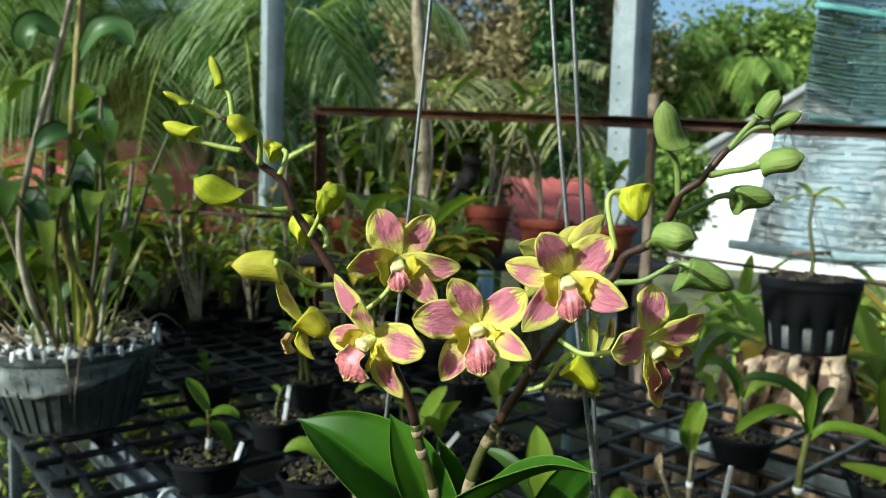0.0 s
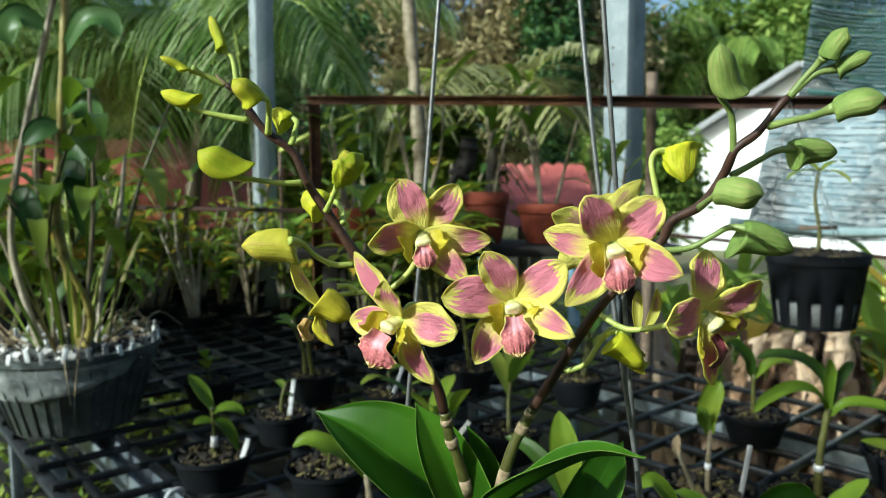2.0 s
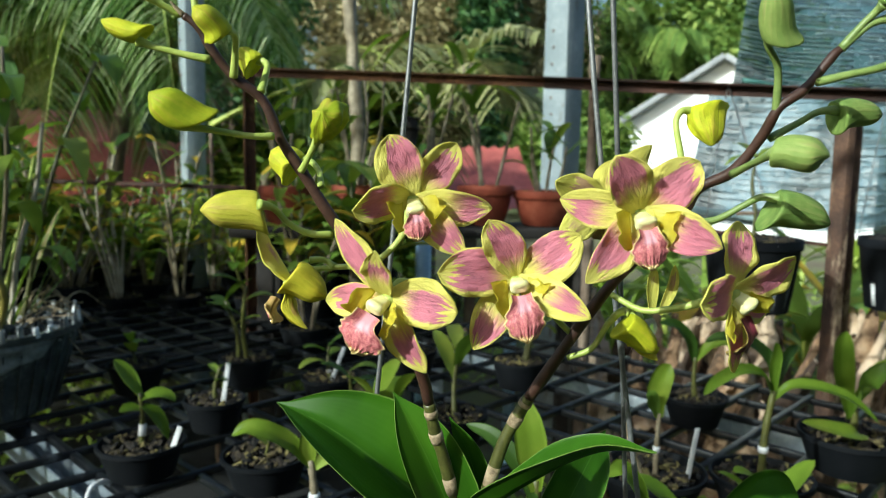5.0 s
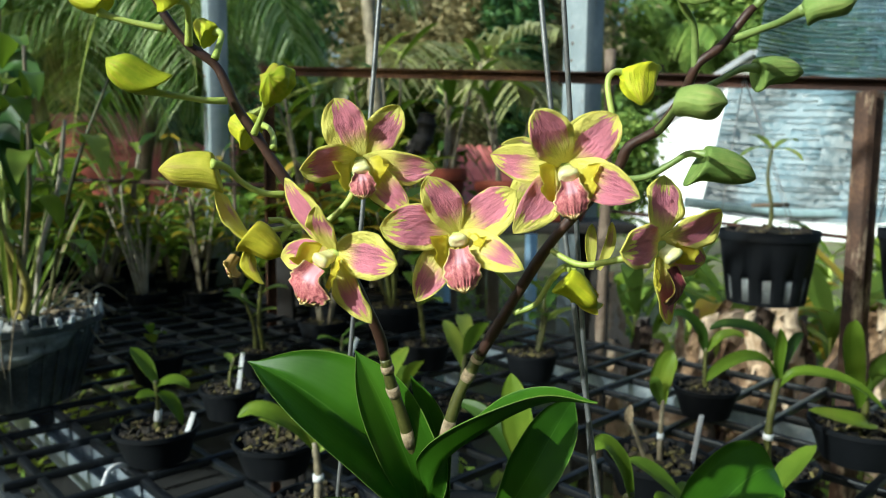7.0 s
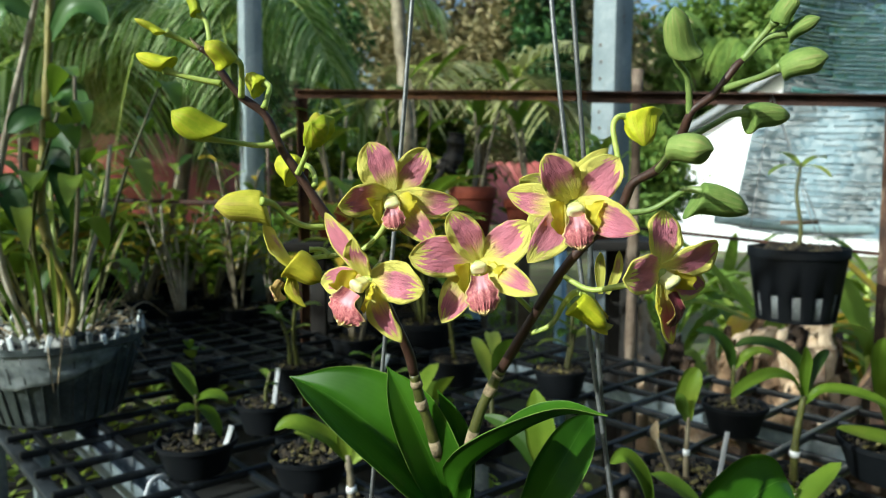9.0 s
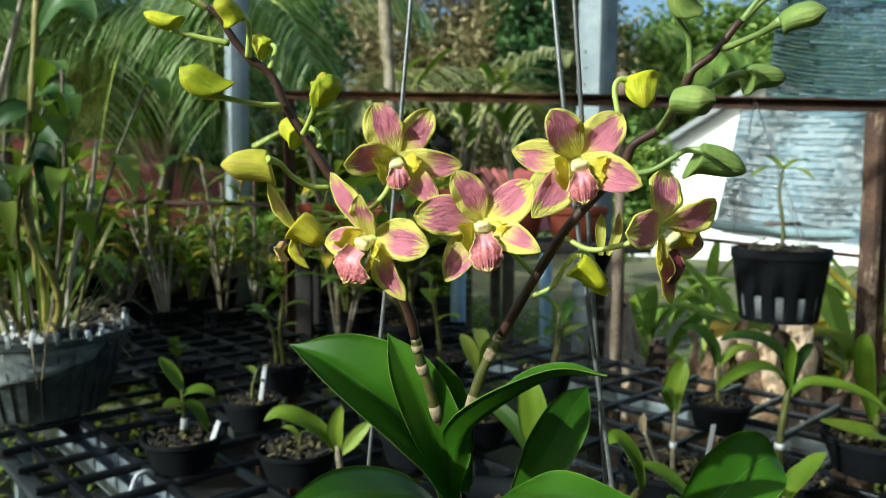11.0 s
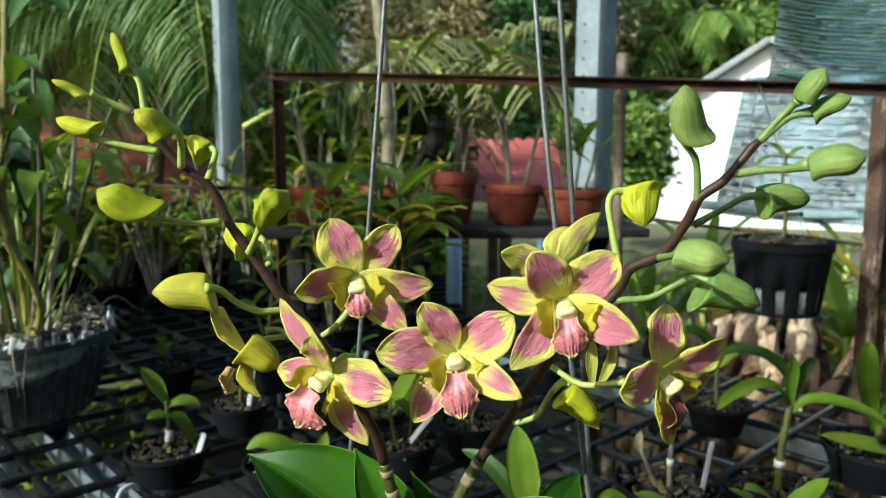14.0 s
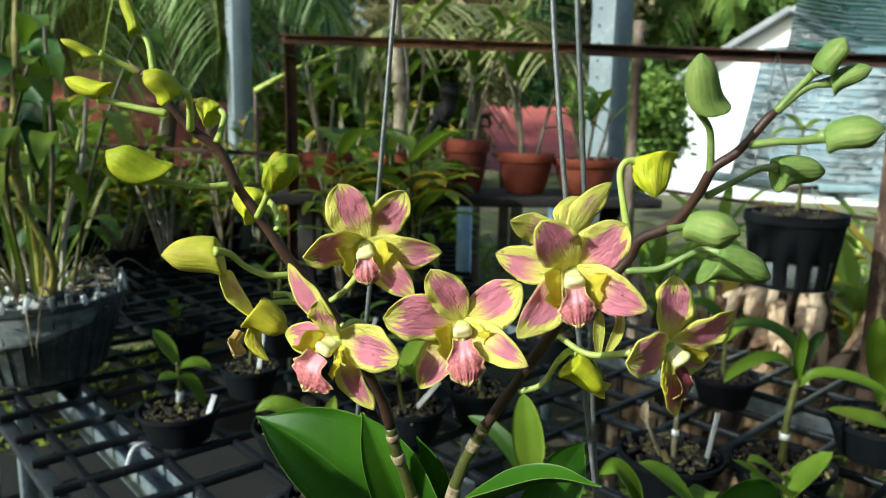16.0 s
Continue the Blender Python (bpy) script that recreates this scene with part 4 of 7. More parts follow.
bud((-0.0793, 0.3640, 1.2190), (-0.0860, 0.3620, 1.2123), (-0.0890, 0.3660, 1.2231), 0.011, [(-0.0787, 0.3540, 1.2063), (-0.0775, 0.3573, 1.2123), (-0.0773, 0.3607, 1.2170), (-0.0808, 0.3640, 1.2190)], BUD, 9, crease=0.25)
bud((-0.0576, 0.3490, 1.1884), (-0.0477, 0.3500, 1.2027), (-0.0552, 0.3385, 1.1985), 0.0125, [(-0.0644, 0.3560, 1.1769), (-0.0611, 0.3525, 1.1827), (-0.0574, 0.3490, 1.1894)], BUD, 10, 0.8, 0.0, crease=0.34)
bud((-0.0642, 0.3760, 1.1820), (-0.0732, 0.3720, 1.1716), (-0.0789, 0.3800, 1.1846), 0.013, [(-0.0572, 0.3590, 1.1711), (-0.0582, 0.3647, 1.1764), (-0.0612, 0.3703, 1.1802), (-0.0653, 0.3760, 1.1814)], BUD, 11, crease=0.16)
bud((0.0845, 0.2850, 1.1887), (0.0842, 0.2860, 1.1806), (0.0959, 0.2750, 1.1840), 0.014, [(0.0926, 0.3260, 1.1781), (0.0889, 0.3055, 1.1818), (0.0850, 0.2850, 1.1852)], BUD_GREEN, 12, 1.45, -0.2)
bud((0.0903, 0.3050, 1.2223), (0.0998, 0.2990, 1.2206), (0.0868, 0.2940, 1.2377), 0.0125, [(0.1014, 0.3150, 1.1990), (0.0985, 0.3107, 1.2136), (0.0928, 0.3073, 1.2201), (0.0909, 0.3040, 1.2234)], BUD_GREEN, 13)
bud((0.0846, 0.3450, 1.2029), (0.1024, 0.3520, 1.2033), (0.0902, 0.3380, 1.1884), 0.012, [(0.0805, 0.3380, 1.1746), (0.0785, 0.3397, 1.1858), (0.0770, 0.3415, 1.1970), (0.0799, 0.3432, 1.2016), (0.0854, 0.3450, 1.2015)], BUD, 14, crease=0.22)
bud((0.1188, 0.2770, 1.2144), (0.1224, 0.2790, 1.2090), (0.1322, 0.2690, 1.2156), 0.011, [(0.1132, 0.3110, 1.2096), (0.1172, 0.2997, 1.2110), (0.1185, 0.2883, 1.2115), (0.1200, 0.2770, 1.2133)], BUD_GREEN, 15, 1.6, 0.2)
bud((0.1268, 0.3220, 1.2041), (0.1294, 0.3230, 1.1925), (0.1467, 0.3235, 1.2000), 0.0125, [(0.1030, 0.3210, 1.1908), (0.1131, 0.3213, 1.1962), (0.1214, 0.3217, 1.2006), (0.1284, 0.3220, 1.2013)], BUD_GREEN, 16, 1.0, 0.7)
bud((0.1339, 0.3040, 1.2316), (0.1368, 0.3050, 1.2262), (0.1439, 0.2975, 1.2347), 0.0095, [(0.1202, 0.3100, 1.2207), (0.1243, 0.3080, 1.2252), (0.1285, 0.3060, 1.2289), (0.1350, 0.3040, 1.2305)], BUD_GREEN, 17, 1.2, 0.6)
bud((0.1273, 0.3020, 1.2342), (0.1337, 0.3020, 1.2331), (0.1341, 0.2970, 1.2437), 0.0095, [(0.1202, 0.3100, 1.2207), (0.1244, 0.3073, 1.2273), (0.1276, 0.3047, 1.2318), (0.1287, 0.3020, 1.2340)], BUD_GREEN, 18, 1.3, 0.0)
bud((0.1124, 0.3280, 1.1719), (0.1052, 0.3300, 1.1568), (0.1323, 0.3270, 1.1598), 0.015, [(0.0819, 0.3430, 1.1588), (0.0935, 0.3393, 1.1604), (0.1022, 0.3355, 1.1659), (0.1070, 0.3317, 1.1694), (0.1132, 0.3280, 1.1690)], BUD_GREEN, 19, 0.9, 0.9)
world_part("spike_tip", lambda bm: tube(bm, smooth_path([(-0.1050, 0.3502, 1.2320), (-0.1075, 0.349, 1.2345), (-0.1090, 0.348, 1.2365)], 3), lambda v: 0.0012 - 0.0009 * v, 6), SHEATH, "dried pinkish tip of the flower spike")

for way, w, nrm, fold, mat in (
        ([(0.010, 0.400, 0.985), (-0.004, 0.399, 1.012), (-0.030, 0.402, 1.037), (-0.058, 0.412, 1.055), (-0.083, 0.423, 1.064)], 0.056, (0.16, -0.72, 0.66), (1.15, 0.45), LEAF_GLOSS),
        ([(0.006, 0.392, 0.985), (0.001, 0.389, 1.015), (-0.009, 0.392, 1.040), (-0.019, 0.398, 1.060), (-0.027, 0.404, 1.074)], 0.029, (0.35, -0.90, 0.25), 0.45, LEAF_GLOSS),
        ([(0.016, 0.404, 0.985), (0.014, 0.404, 1.022), (0.009, 0.405, 1.043), (0.000, 0.408, 1.060)], 0.015, (-0.30, -0.85, 0.40), 0.35, LEAF_GLOSS),
        ([(0.004, 0.392, 0.985), (0.012, 0.380, 1.022), (0.034, 0.366, 1.047), (0.058, 0.357, 1.062), (0.079, 0.349, 1.064)], 0.021, (0.30, -0.10, 0.95), 0.75, LEAF_GLOSS),
        ([(0.006, 0.395, 0.975), (-0.012, 0.382, 0.992), (-0.044, 0.358, 1.005), (-0.074, 0.330, 1.009)], 0.044, (-0.10, -0.25, 0.95), 0.15, LEAF_GLOSS),
        ([(0.012, 0.392, 0.972), (0.026, 0.370, 0.990), (0.052, 0.342, 1.010), (0.098, 0.312, 1.012)], 0.042, (0.10, -0.25, 0.95), 0.15, LEAF_GLOSS),
        ([(0.050, 0.450, 0.955), (0.070, 0.455, 0.985), (0.090, 0.470, 1.010), (0.104, 0.485, 1.022)], 0.031, (0.2, -0.8, 0.55), 0.2, LEAF_GLOSS)):
    pts = smooth_path(way, 6)
    world_part("leaf", lambda bm: leaf(bm, pts, w, nrm, fold, 9, 1.9, 0.0007), mat, "glossy green strap leaf" if mat is LEAF_GLOSS else "pale green young leaf")

# the hanging pot below, and its wires
hanging_pot = thing("hanging_pot", POT_AT, "black plastic pot hung from three wires", "pot")
bm = bmesh.new()
lathe(bm, [(0, 0), (0.058, 0), (0.062, 0.004), (0.080, 0.088), (0.085, 0.090), (0.085, 0.100), (0.079, 0.100), (0.078, 0.088), (0.060, 0.008), (0, 0.008)], 36)
part("pot_body", bm, BLACK_PLASTIC, hanging_pot)
bm = bmesh.new()
rnd = random.Random(5)
for k in range(70):
    a, r = rnd.uniform(0, 6.28), 0.073 * math.sqrt(rnd.random())
    box(bm, (-0.012, -0.008, -0.006), (0.012, 0.008, 0.006), pose(math.cos(a) * r, math.sin(a) * r, 0.078 + rnd.uniform(-0.004, 0.006), rnd.uniform(-40, 40), rnd.uniform(-40, 40), rnd.uniform(0, 180)))
tagged(sharp(part("bark_mulch", bm, BARK_CHIP, hanging_pot, "brown bark mulch in the pot")), "", "", "", "stuff")
APEX = Vector((0.030, 0.430, 1.86))
for foot, mid in (((-0.045, 0.472, 0.935), (-0.0117, 0.462, 1.30)), ((0.104, 0.397, 0.935), (0.058, 0.412, 1.30)), ((0.113, 0.462, 0.935), (0.068, 0.404, 1.30))):
    bm = bmesh.new()
    pts = [Vector(p) - POT_AT for p in smooth_path([foot, mid, APEX], 10)]
    tube(bm, pts, 0.00135, 8)
    part("wire", bm, WIRE, hanging_pot, "grey steel hanger wire")
overhead = thing("overhead_rail", (0, 0.43, 0), "galvanised pipe rail that carries the hanging pots", "rail", "", "structure")
bm = bmesh.new()
tube(bm, [(-1.9, 0, 1.872), (1.9, 0, 1.872)], 0.014, 12)
part("pipe", bm, GALVANISED, overhead)
for x in (-1.88, 1.88):
    bm = bmesh.new()
    tube(bm, [(x, 0, -0.05), (x, 0, 1.87)], 0.018, 12)
    part("pipe_leg", bm, GALVANISED, overhead)

# ---- the setting ----
BENCH_Z = 0.70
BENCH_BAR = stained(surface("dark bench bar", [(0.3, (0.004, 0.005, 0.006)), (0.6, (0.008, 0.009, 0.011)), (0.85, (0.020, 0.023, 0.027))], 20, 0.38, fine=220, relief=0.2, depth=0.0006, varied=0.3, spec=0.3), (0.060, 0.068, 0.076), 14.0, 0.58, 0.68)


def slab(name, lo, hi, mat, label, category="", kind="structure", bevel=0.0):
    bm = bmesh.new()
    box(bm, lo, hi, None, bevel)
    ob = new(name, mesh_of(bm, name, mat))
    sharp(ob)
    return tagged(ob, label, category, "", kind)


bm = bmesh.new()
rows, rnd = [], random.Random(2)
xs = [-400, -120, -40] + [-16 + 1.0 * i for i in range(33)] + [40, 120, 400]
ys = [-300, -80, -20] + [-6 + 1.0 * i for i in range(31)] + [40, 120, 500]
for y in ys:
    rows.append([Vector((x, y, -0.03 + 0.05 * noise.noise((x * 0.6, y * 0.6, 0)))) for x in xs])
sheet(bm, rows)
tagged(new("ground", mesh_of(bm, "ground", SOIL)), "bare brown earth with sparse weeds", "ground", "", "structure")

# near-black ground sheets paint in the shade below both benches
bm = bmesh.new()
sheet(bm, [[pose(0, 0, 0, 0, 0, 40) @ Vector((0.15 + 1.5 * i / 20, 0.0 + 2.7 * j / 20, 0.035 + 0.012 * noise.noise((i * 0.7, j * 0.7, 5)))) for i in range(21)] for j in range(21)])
tagged(new("under_bench_shade", mesh_of(bm, "under_bench_shade", BENCH_SHADE)), "near-black sheet painting the shade under the bench", "ground", "", "structure")
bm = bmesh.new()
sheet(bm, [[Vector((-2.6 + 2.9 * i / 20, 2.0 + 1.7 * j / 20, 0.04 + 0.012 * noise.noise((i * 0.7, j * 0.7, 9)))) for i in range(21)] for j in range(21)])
tagged(new("under_bench_shade", mesh_of(bm, "under_bench_shade", BENCH_SHADE)), "near-black sheet painting the shade under the back bench", "ground", "", "structure")

# rusty frame: rail, uprights; steel posts


def angle_bar(name, a, b, w, thick, first, second, mat, parent):
    """An L-shaped bar from a to b: two flanges of width w, along first and second."""
    a, b = Vector(a), Vector(b)
    d = (b - a).normalized()
    bm = bmesh.new()
    for p, q in ((first, second), (second, first)):
        p = (Vector(p) - d * Vector(p).dot(d)).normalized()
        q = d.cross(p) * (1 if d.cross(p).dot(Vector(q)) > 0 else -1)
        vs = [bm.verts.new(e + p * i * w + q * j * thick) for e in (a, b) for i, j in ((0, 0), (1, 0), (1, 1), (0, 1))]
        for f in ((0, 1, 2, 3), (7, 6, 5, 4), (0, 4, 5, 1), (1, 5, 6, 2), (2, 6, 7, 3), (3, 7, 4, 0)):
            bm.faces.new([vs[k] for k in f])
    bmesh.ops.recalc_face_normals(bm, faces=bm.faces[:])
    return sharp(part(name, bm, mat, parent))


def bar(name, a, b, w, h, mat, parent, bevel=0.004):
    """A square bar from a to b, under its parent."""
    a, b = Vector(a), Vector(b)
    d = b - a
    side = d.cross(Vector((0, 0, 1))) if abs(d.normalized().z) < 0.95 else Vector((1, 0.25, 0))
    side.normalize()
    up = side.cross(d).normalized()
    m = Matrix.Translation((a + b) / 2) @ Matrix((side, d.normalized(), up)).transposed().to_4x4()
    bm = bmesh.new()
    box(bm, (-w / 2, -d.length / 2, -h / 2), (w / 2, d.length / 2, h / 2), m, bevel)
    return sharp(part(name, bm, mat, parent))


rack = thing("steel_frame", (0.4, 2.1, 0), "rusty angle-iron frame with a long rail", "frame")
rack_inv = rack.matrix_world.inverted()
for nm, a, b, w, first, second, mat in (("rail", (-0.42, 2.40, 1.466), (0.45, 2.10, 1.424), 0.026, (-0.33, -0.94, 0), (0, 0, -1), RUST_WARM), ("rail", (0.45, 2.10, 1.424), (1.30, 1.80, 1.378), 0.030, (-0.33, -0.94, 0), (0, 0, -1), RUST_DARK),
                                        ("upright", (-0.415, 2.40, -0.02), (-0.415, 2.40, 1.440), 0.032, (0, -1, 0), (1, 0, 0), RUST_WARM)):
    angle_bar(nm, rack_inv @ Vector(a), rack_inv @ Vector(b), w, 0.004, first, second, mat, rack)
for nm, a, b, w, h in (("upright", (1.165, 1.83, -0.02), (1.165, 1.83, 1.353), 0.026, 0.045), ("upright", (1.205, 1.85, -0.02), (1.205, 1.85, 1.353), 0.026, 0.030),
                       ("rod", (0.60, 2.20, 1.035), (1.16, 1.84, 0.985), 0.010, 0.010), ("lower_rail", (-0.40, 2.40, 1.10), (-1.9, 2.9, 1.12), 0.014, 0.014)):
    bar(nm, rack_inv @ Vector(a), rack_inv @ Vector(b), w, h, RUST if a[0] > 1.1 else RUST_DARK, rack)
for nm, at, w, turn in (("post_1", (-0.79, 3.30), 0.085, 32), ("post_2", (0.785, 3.20), 0.122, 38)):
    p = thing(nm, (at[0], at[1], -0.05), "square galvanised steel post with bolt holes", "post", "", "structure", turn)
    p.matrix_world = pose(at[0], at[1], -0.05, 0, 0.6, turn)
    bm = bmesh.new()
    box(bm, (-w / 2, -w / 2, 0), (w / 2, w / 2, 4.2), None, 0.008)
    sharp(part("shaft", bm, POST_STEEL, p))
    for k in range(6):
        bm = bmesh.new()
        lathe(bm, [(0, 0.004), (0.005, 0.003), (0.006, 0), (0.006, -0.004)], 10)
        o = part("bolt", bm, RUST, p)
        o.matrix_basis = pose(-w / 2 - 0.001, 0.010 + 0.004 * (k % 2), 1.45 + 0.07 * k, 0, -90, 0)

# weathered stake beside the frame, mottled stem behind it
def gnarled(name, pts, radius, mat, label, category, seed):
    bm = bmesh.new()
    tube(bm, smooth_path(pts, 10), lambda v: radius * (1 + 0.10 * math.sin(17 * v + seed) + 0.06 * math.sin(41 * v)) * (1 - 0.15 * v), 12)
    for v in bm.verts:
        v.co += Vector((1, 1, 0)) * radius * 0.35 * noise.noise(v.co * 24 + Vector((seed, 0, 0)))
    return tagged(part(name, bm, mat), label, category)


gnarled("wooden_stake", [(0.590, 2.13, -0.05), (0.596, 2.13, 0.7), (0.602, 2.13, 1.492)], 0.017, BARK, "weathered brown wooden stake with a broken top", "stake", 3)
gnarled("bare_stem", [(-0.05, 3.0, -0.05), (-0.085, 3.0, 0.7), (-0.076, 3.0, 1.26), (-0.098, 3.0, 1.60), (-0.130, 3.0, 2.15), (-0.16, 3.0, 2.7)], 0.028, OLD_CANE, "tall mottled grey-brown bare stem", "plant stem", 7)

# white house behind the garden
house = thing("white_house", (5.9, 12.0, -0.1), "small white rendered house with a grey gable roof", "house", turn=-28)
bm = bmesh.new()
HW = 2.35
outline = [(-HW, 0), (HW, 0), (HW, 1.55), (0, 3.05), (-HW, 1.55)]
front = [bm.verts.new((x, 0, z)) for x, z in outline]
rear = [bm.verts.new((x, 5.0, z)) for x, z in outline]
bm.faces.new(front)
bm.faces.new(rear[::-1])
for i in range(5):
    j = (i + 1) % 5
    bm.faces.new((front[j], front[i], rear[i], rear[j]))
sharp(part("wall", bm, WHITE_WALL, house, "white rendered gable wall"), 20)
for s in (-1, 1):
    bm = bmesh.new()
    ang = math.atan2(1.5, HW)
    ln = math.hypot(1.5, HW) + 0.25
    box(bm, (-0.02, -0.3, 0), (ln, 5.2, 0.09), pose(0, 0, 3.07, 0, 0, 0 if s > 0 else 180) @ pose(0, 0 if s > 0 else -4.9, 0, 0, math.degrees(ang), 0), 0.01)
    sharp(part("roof", bm, ROOF_GREY, house, "grey roof slope with a thin edge"))

# low red roof behind the benches
red = thing("red_roof_shed", (-1.2, 5.2, 0), "low shed with a faded red corrugated roof", "shed")
bm = bmesh.new()
grid = []
for i in range(2):
    grid.append([Vector((-4.2 + 0.05 * k, 0.9 * i, 0.87 + 0.46 * i + 0.012 * math.cos(k * math.pi))) for k in range(133)])
sheet(bm, grid)
part("roof", bm, RED_ROOF, red, "faded red corrugated roof sheet")
for x in (-4.0, -1.5, 0.8, 1.9):
    for y, h in ((0.06, 0.87), (0.85, 1.28)):
        bm = bmesh.new()
        box(bm, (x - 0.04, y - 0.04, -0.05), (x + 0.04, y + 0.04, h), None, 0.005)
        part("shed_post", bm, BARK, red)

# a farther red roof behind the palms
far_shed = thing("red_roof_shed", (-3.4, 6.0, 0), "farther shed with a weathered red corrugated roof", "shed")
bm = bmesh.new()
sheet(bm, [[Vector((-3.0 + 0.05 * k, 0.3 * i, 1.18 + 0.145 * i + 0.014 * math.cos(k * math.pi))) for k in range(88)] for i in range(4)])
part("roof", bm, RED_ROOF, far_shed, "weathered red corrugated roof sheet")
for x in (-2.9, -0.8, 1.2):
    for y, h in ((0.05, 1.16), (0.85, 1.55)):
        bm = bmesh.new()
        box(bm, (x - 0.04, y - 0.04, -0.05), (x + 0.04, y + 0.04, h), None, 0.005)
        part("shed_post", bm, BARK, far_shed)
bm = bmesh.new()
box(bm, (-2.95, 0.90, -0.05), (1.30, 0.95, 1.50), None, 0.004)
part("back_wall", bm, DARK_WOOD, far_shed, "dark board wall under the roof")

# shade net on the frame's far side
net = thing("shade_net", (1.4, 2.5, 1.4), "dark blue-green shade net hanging in loose folds", "shade net")


def net_panel(x_left, x_right, z_lo, z_hi, film, step, strand, seed):
    """A hanging panel: x_left gives its left edge for a share of its height."""
    rnd = random.Random(seed)
    nr, nc = 16, 26
    at = lambda u, v: Vector((x_left(v) + (x_right - x_left(v)) * u, 0.035 * math.sin(7 * u + 2 * v) + 0.02 * math.sin(17 * u - 3 * v), z_lo + (z_hi - z_lo) * v - 0.05 * math.sin(math.pi * u) * (1 - v)))
    if film:
        bm = bmesh.new()
        sheet(bm, [[at(j / (nc - 1), i / (nr - 1)) for j in range(nc)] for i in range(nr)])
        part("net_film", bm, film, net, "woven shade net")
    n = int((z_hi - z_lo) / step)
    bm = bmesh.new()
    for i in range(n):
        v0 = (i + rnd.uniform(-0.25, 0.25)) / n
        u = 0.0
        while u < 1:
            e = min(1.0, u + rnd.uniform(0.05, 0.3))
            pts = [at(q, v0) + Vector((0, -0.004, 0.006 * noise.noise((q * 30, v0 * 60, seed)))) for q in [u + (e - u) * k / 6 for k in range(7)]]
            tube(bm, pts, strand * rnd.uniform(0.6, 1.2), 4, 0.6)
            u = e + rnd.choice((0.0, 0.02, 0.05, 0.09)) * (0.4 if film is NET_FILM else 1)
    tagged(part("net_weave", bm, NET_STRAND, net), "", "", "", "stuff")


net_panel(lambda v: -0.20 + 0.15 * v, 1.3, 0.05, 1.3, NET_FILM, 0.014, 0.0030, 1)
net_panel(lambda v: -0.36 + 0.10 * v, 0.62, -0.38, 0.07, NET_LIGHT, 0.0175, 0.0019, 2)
net_panel(lambda v: -0.33 + 0.10 * v, 0.60, -0.38, 0.07, None, 0.043, 0.0030, 3)
for z, r in ((0.05, 0.008), (-0.385, 0.016), (0.42, 0.012)):
    bm = bmesh.new()
    x0 = -0.17 if z > 0 else -0.42
    tube(bm, smooth_path([(x0, -0.01, z + 0.03), (x0 + 0.4, 0.0, z - 0.01), (x0 + 0.9, 0.0, z)], 6), r, 6, 0.3)
    part("border", bm, NET_BLUE if z < 0 else NET_TEAL, net, "blue-green border tape")
bm = bmesh.new()
tube(bm, [(-0.85, -0.46, 1.3), (1.5, 0.02, 1.3)], 0.014, 8)
part("net_pole", bm, GALVANISED, net)
bm = bmesh.new()
tube(bm, [(1.42, 0.02, -1.42), (1.42, 0.02, 1.3)], 0.014, 8)
part("net_pole", bm, GALVANISED, net)

# ---- bench ----
bench = thing("plant_bench", (0, 0, BENCH_Z), "plant bench of black slats on galvanised steel channels", "bench", turn=40)
EDGE_STEEL = surface("dull grey steel", [(0.25, (0.010, 0.012, 0.013)), (0.5, (0.026, 0.030, 0.033)), (0.85, (0.065, 0.073, 0.080))], 14, 0.6, fine=120, relief=0.3, depth=0.001, spec=0.2)
for k in range(24):
    bm = bmesh.new()
    y = 0.02 + 0.11 * k
    box(bm, (0.270, y - 0.0065, -0.015), (1.67, y + 0.0065, -0.002), None, 0.003)
    sharp(part("slat", bm, BENCH_BAR, bench))
for k in range(13):
    bm = bmesh.new()
    x = 0.321 + 0.111 * k
    box(bm, (x - 0.0065, 0.0, -0.018), (x + 0.0065, 2.58, -0.005), None, 0.003)
    sharp(part("cross_slat", bm, BENCH_BAR, bench))
bm = bmesh.new()
box(bm, (0.268, 0.0, -0.032), (0.294, 2.58, -0.0185), None, 0.003)
sharp(part("edge_bar", bm, EDGE_STEEL, bench, "grey flat steel bar along the bench edge"))
for x in (0.4105, 1.45):
    bm = bmesh.new()
    w = 0.022
    for lo, hi in (((x - w + 0.004, 0, -0.060), (x + w - 0.004, 2.6, -0.056)), ((x - w, 0, -0.060), (x - w + 0.004, 2.6, -0.0185)), ((x + w - 0.004, 0, -0.060), (x + w, 2.6, -0.0185))):
        box(bm, lo, hi, None, 0.001)
    sharp(part("channel", bm, GALVANISED, bench, "open galvanised steel channel"))
    for y in (0.1, 2.5):
        bm = bmesh.new()
        box(bm, (x - 0.015, y - 0.015, -BENCH_Z - 0.03), (x + 0.015, y + 0.015, -0.060), None, 0.002)
        part("leg", bm, GALVANISED, bench)
    # white ties added where bright glints sit along the channel
    for y in (0.68, 1.16, 1.64, 2.12):
        bm = bmesh.new()
        tube(bm, smooth_path([(x - 0.026, y - 0.006, -0.018), (x - 0.012, y + 0.004, 0.001), (x + 0.010, y + 0.010, 0.001), (x + 0.026, y + 0.012, -0.018)], 4), 0.0042, 8, 0.6)
        part("tie", bm, TAG_WHITE, bench, "white tie added for a glint on the channel")
bm = bmesh.new()
box(bm, (0.314, 1.556, -BENCH_Z - 0.03), (0.342, 1.584, -0.034), None, 0.002)
part("leg", bm, GALVANISED, bench)

# ---- potted orchids ----


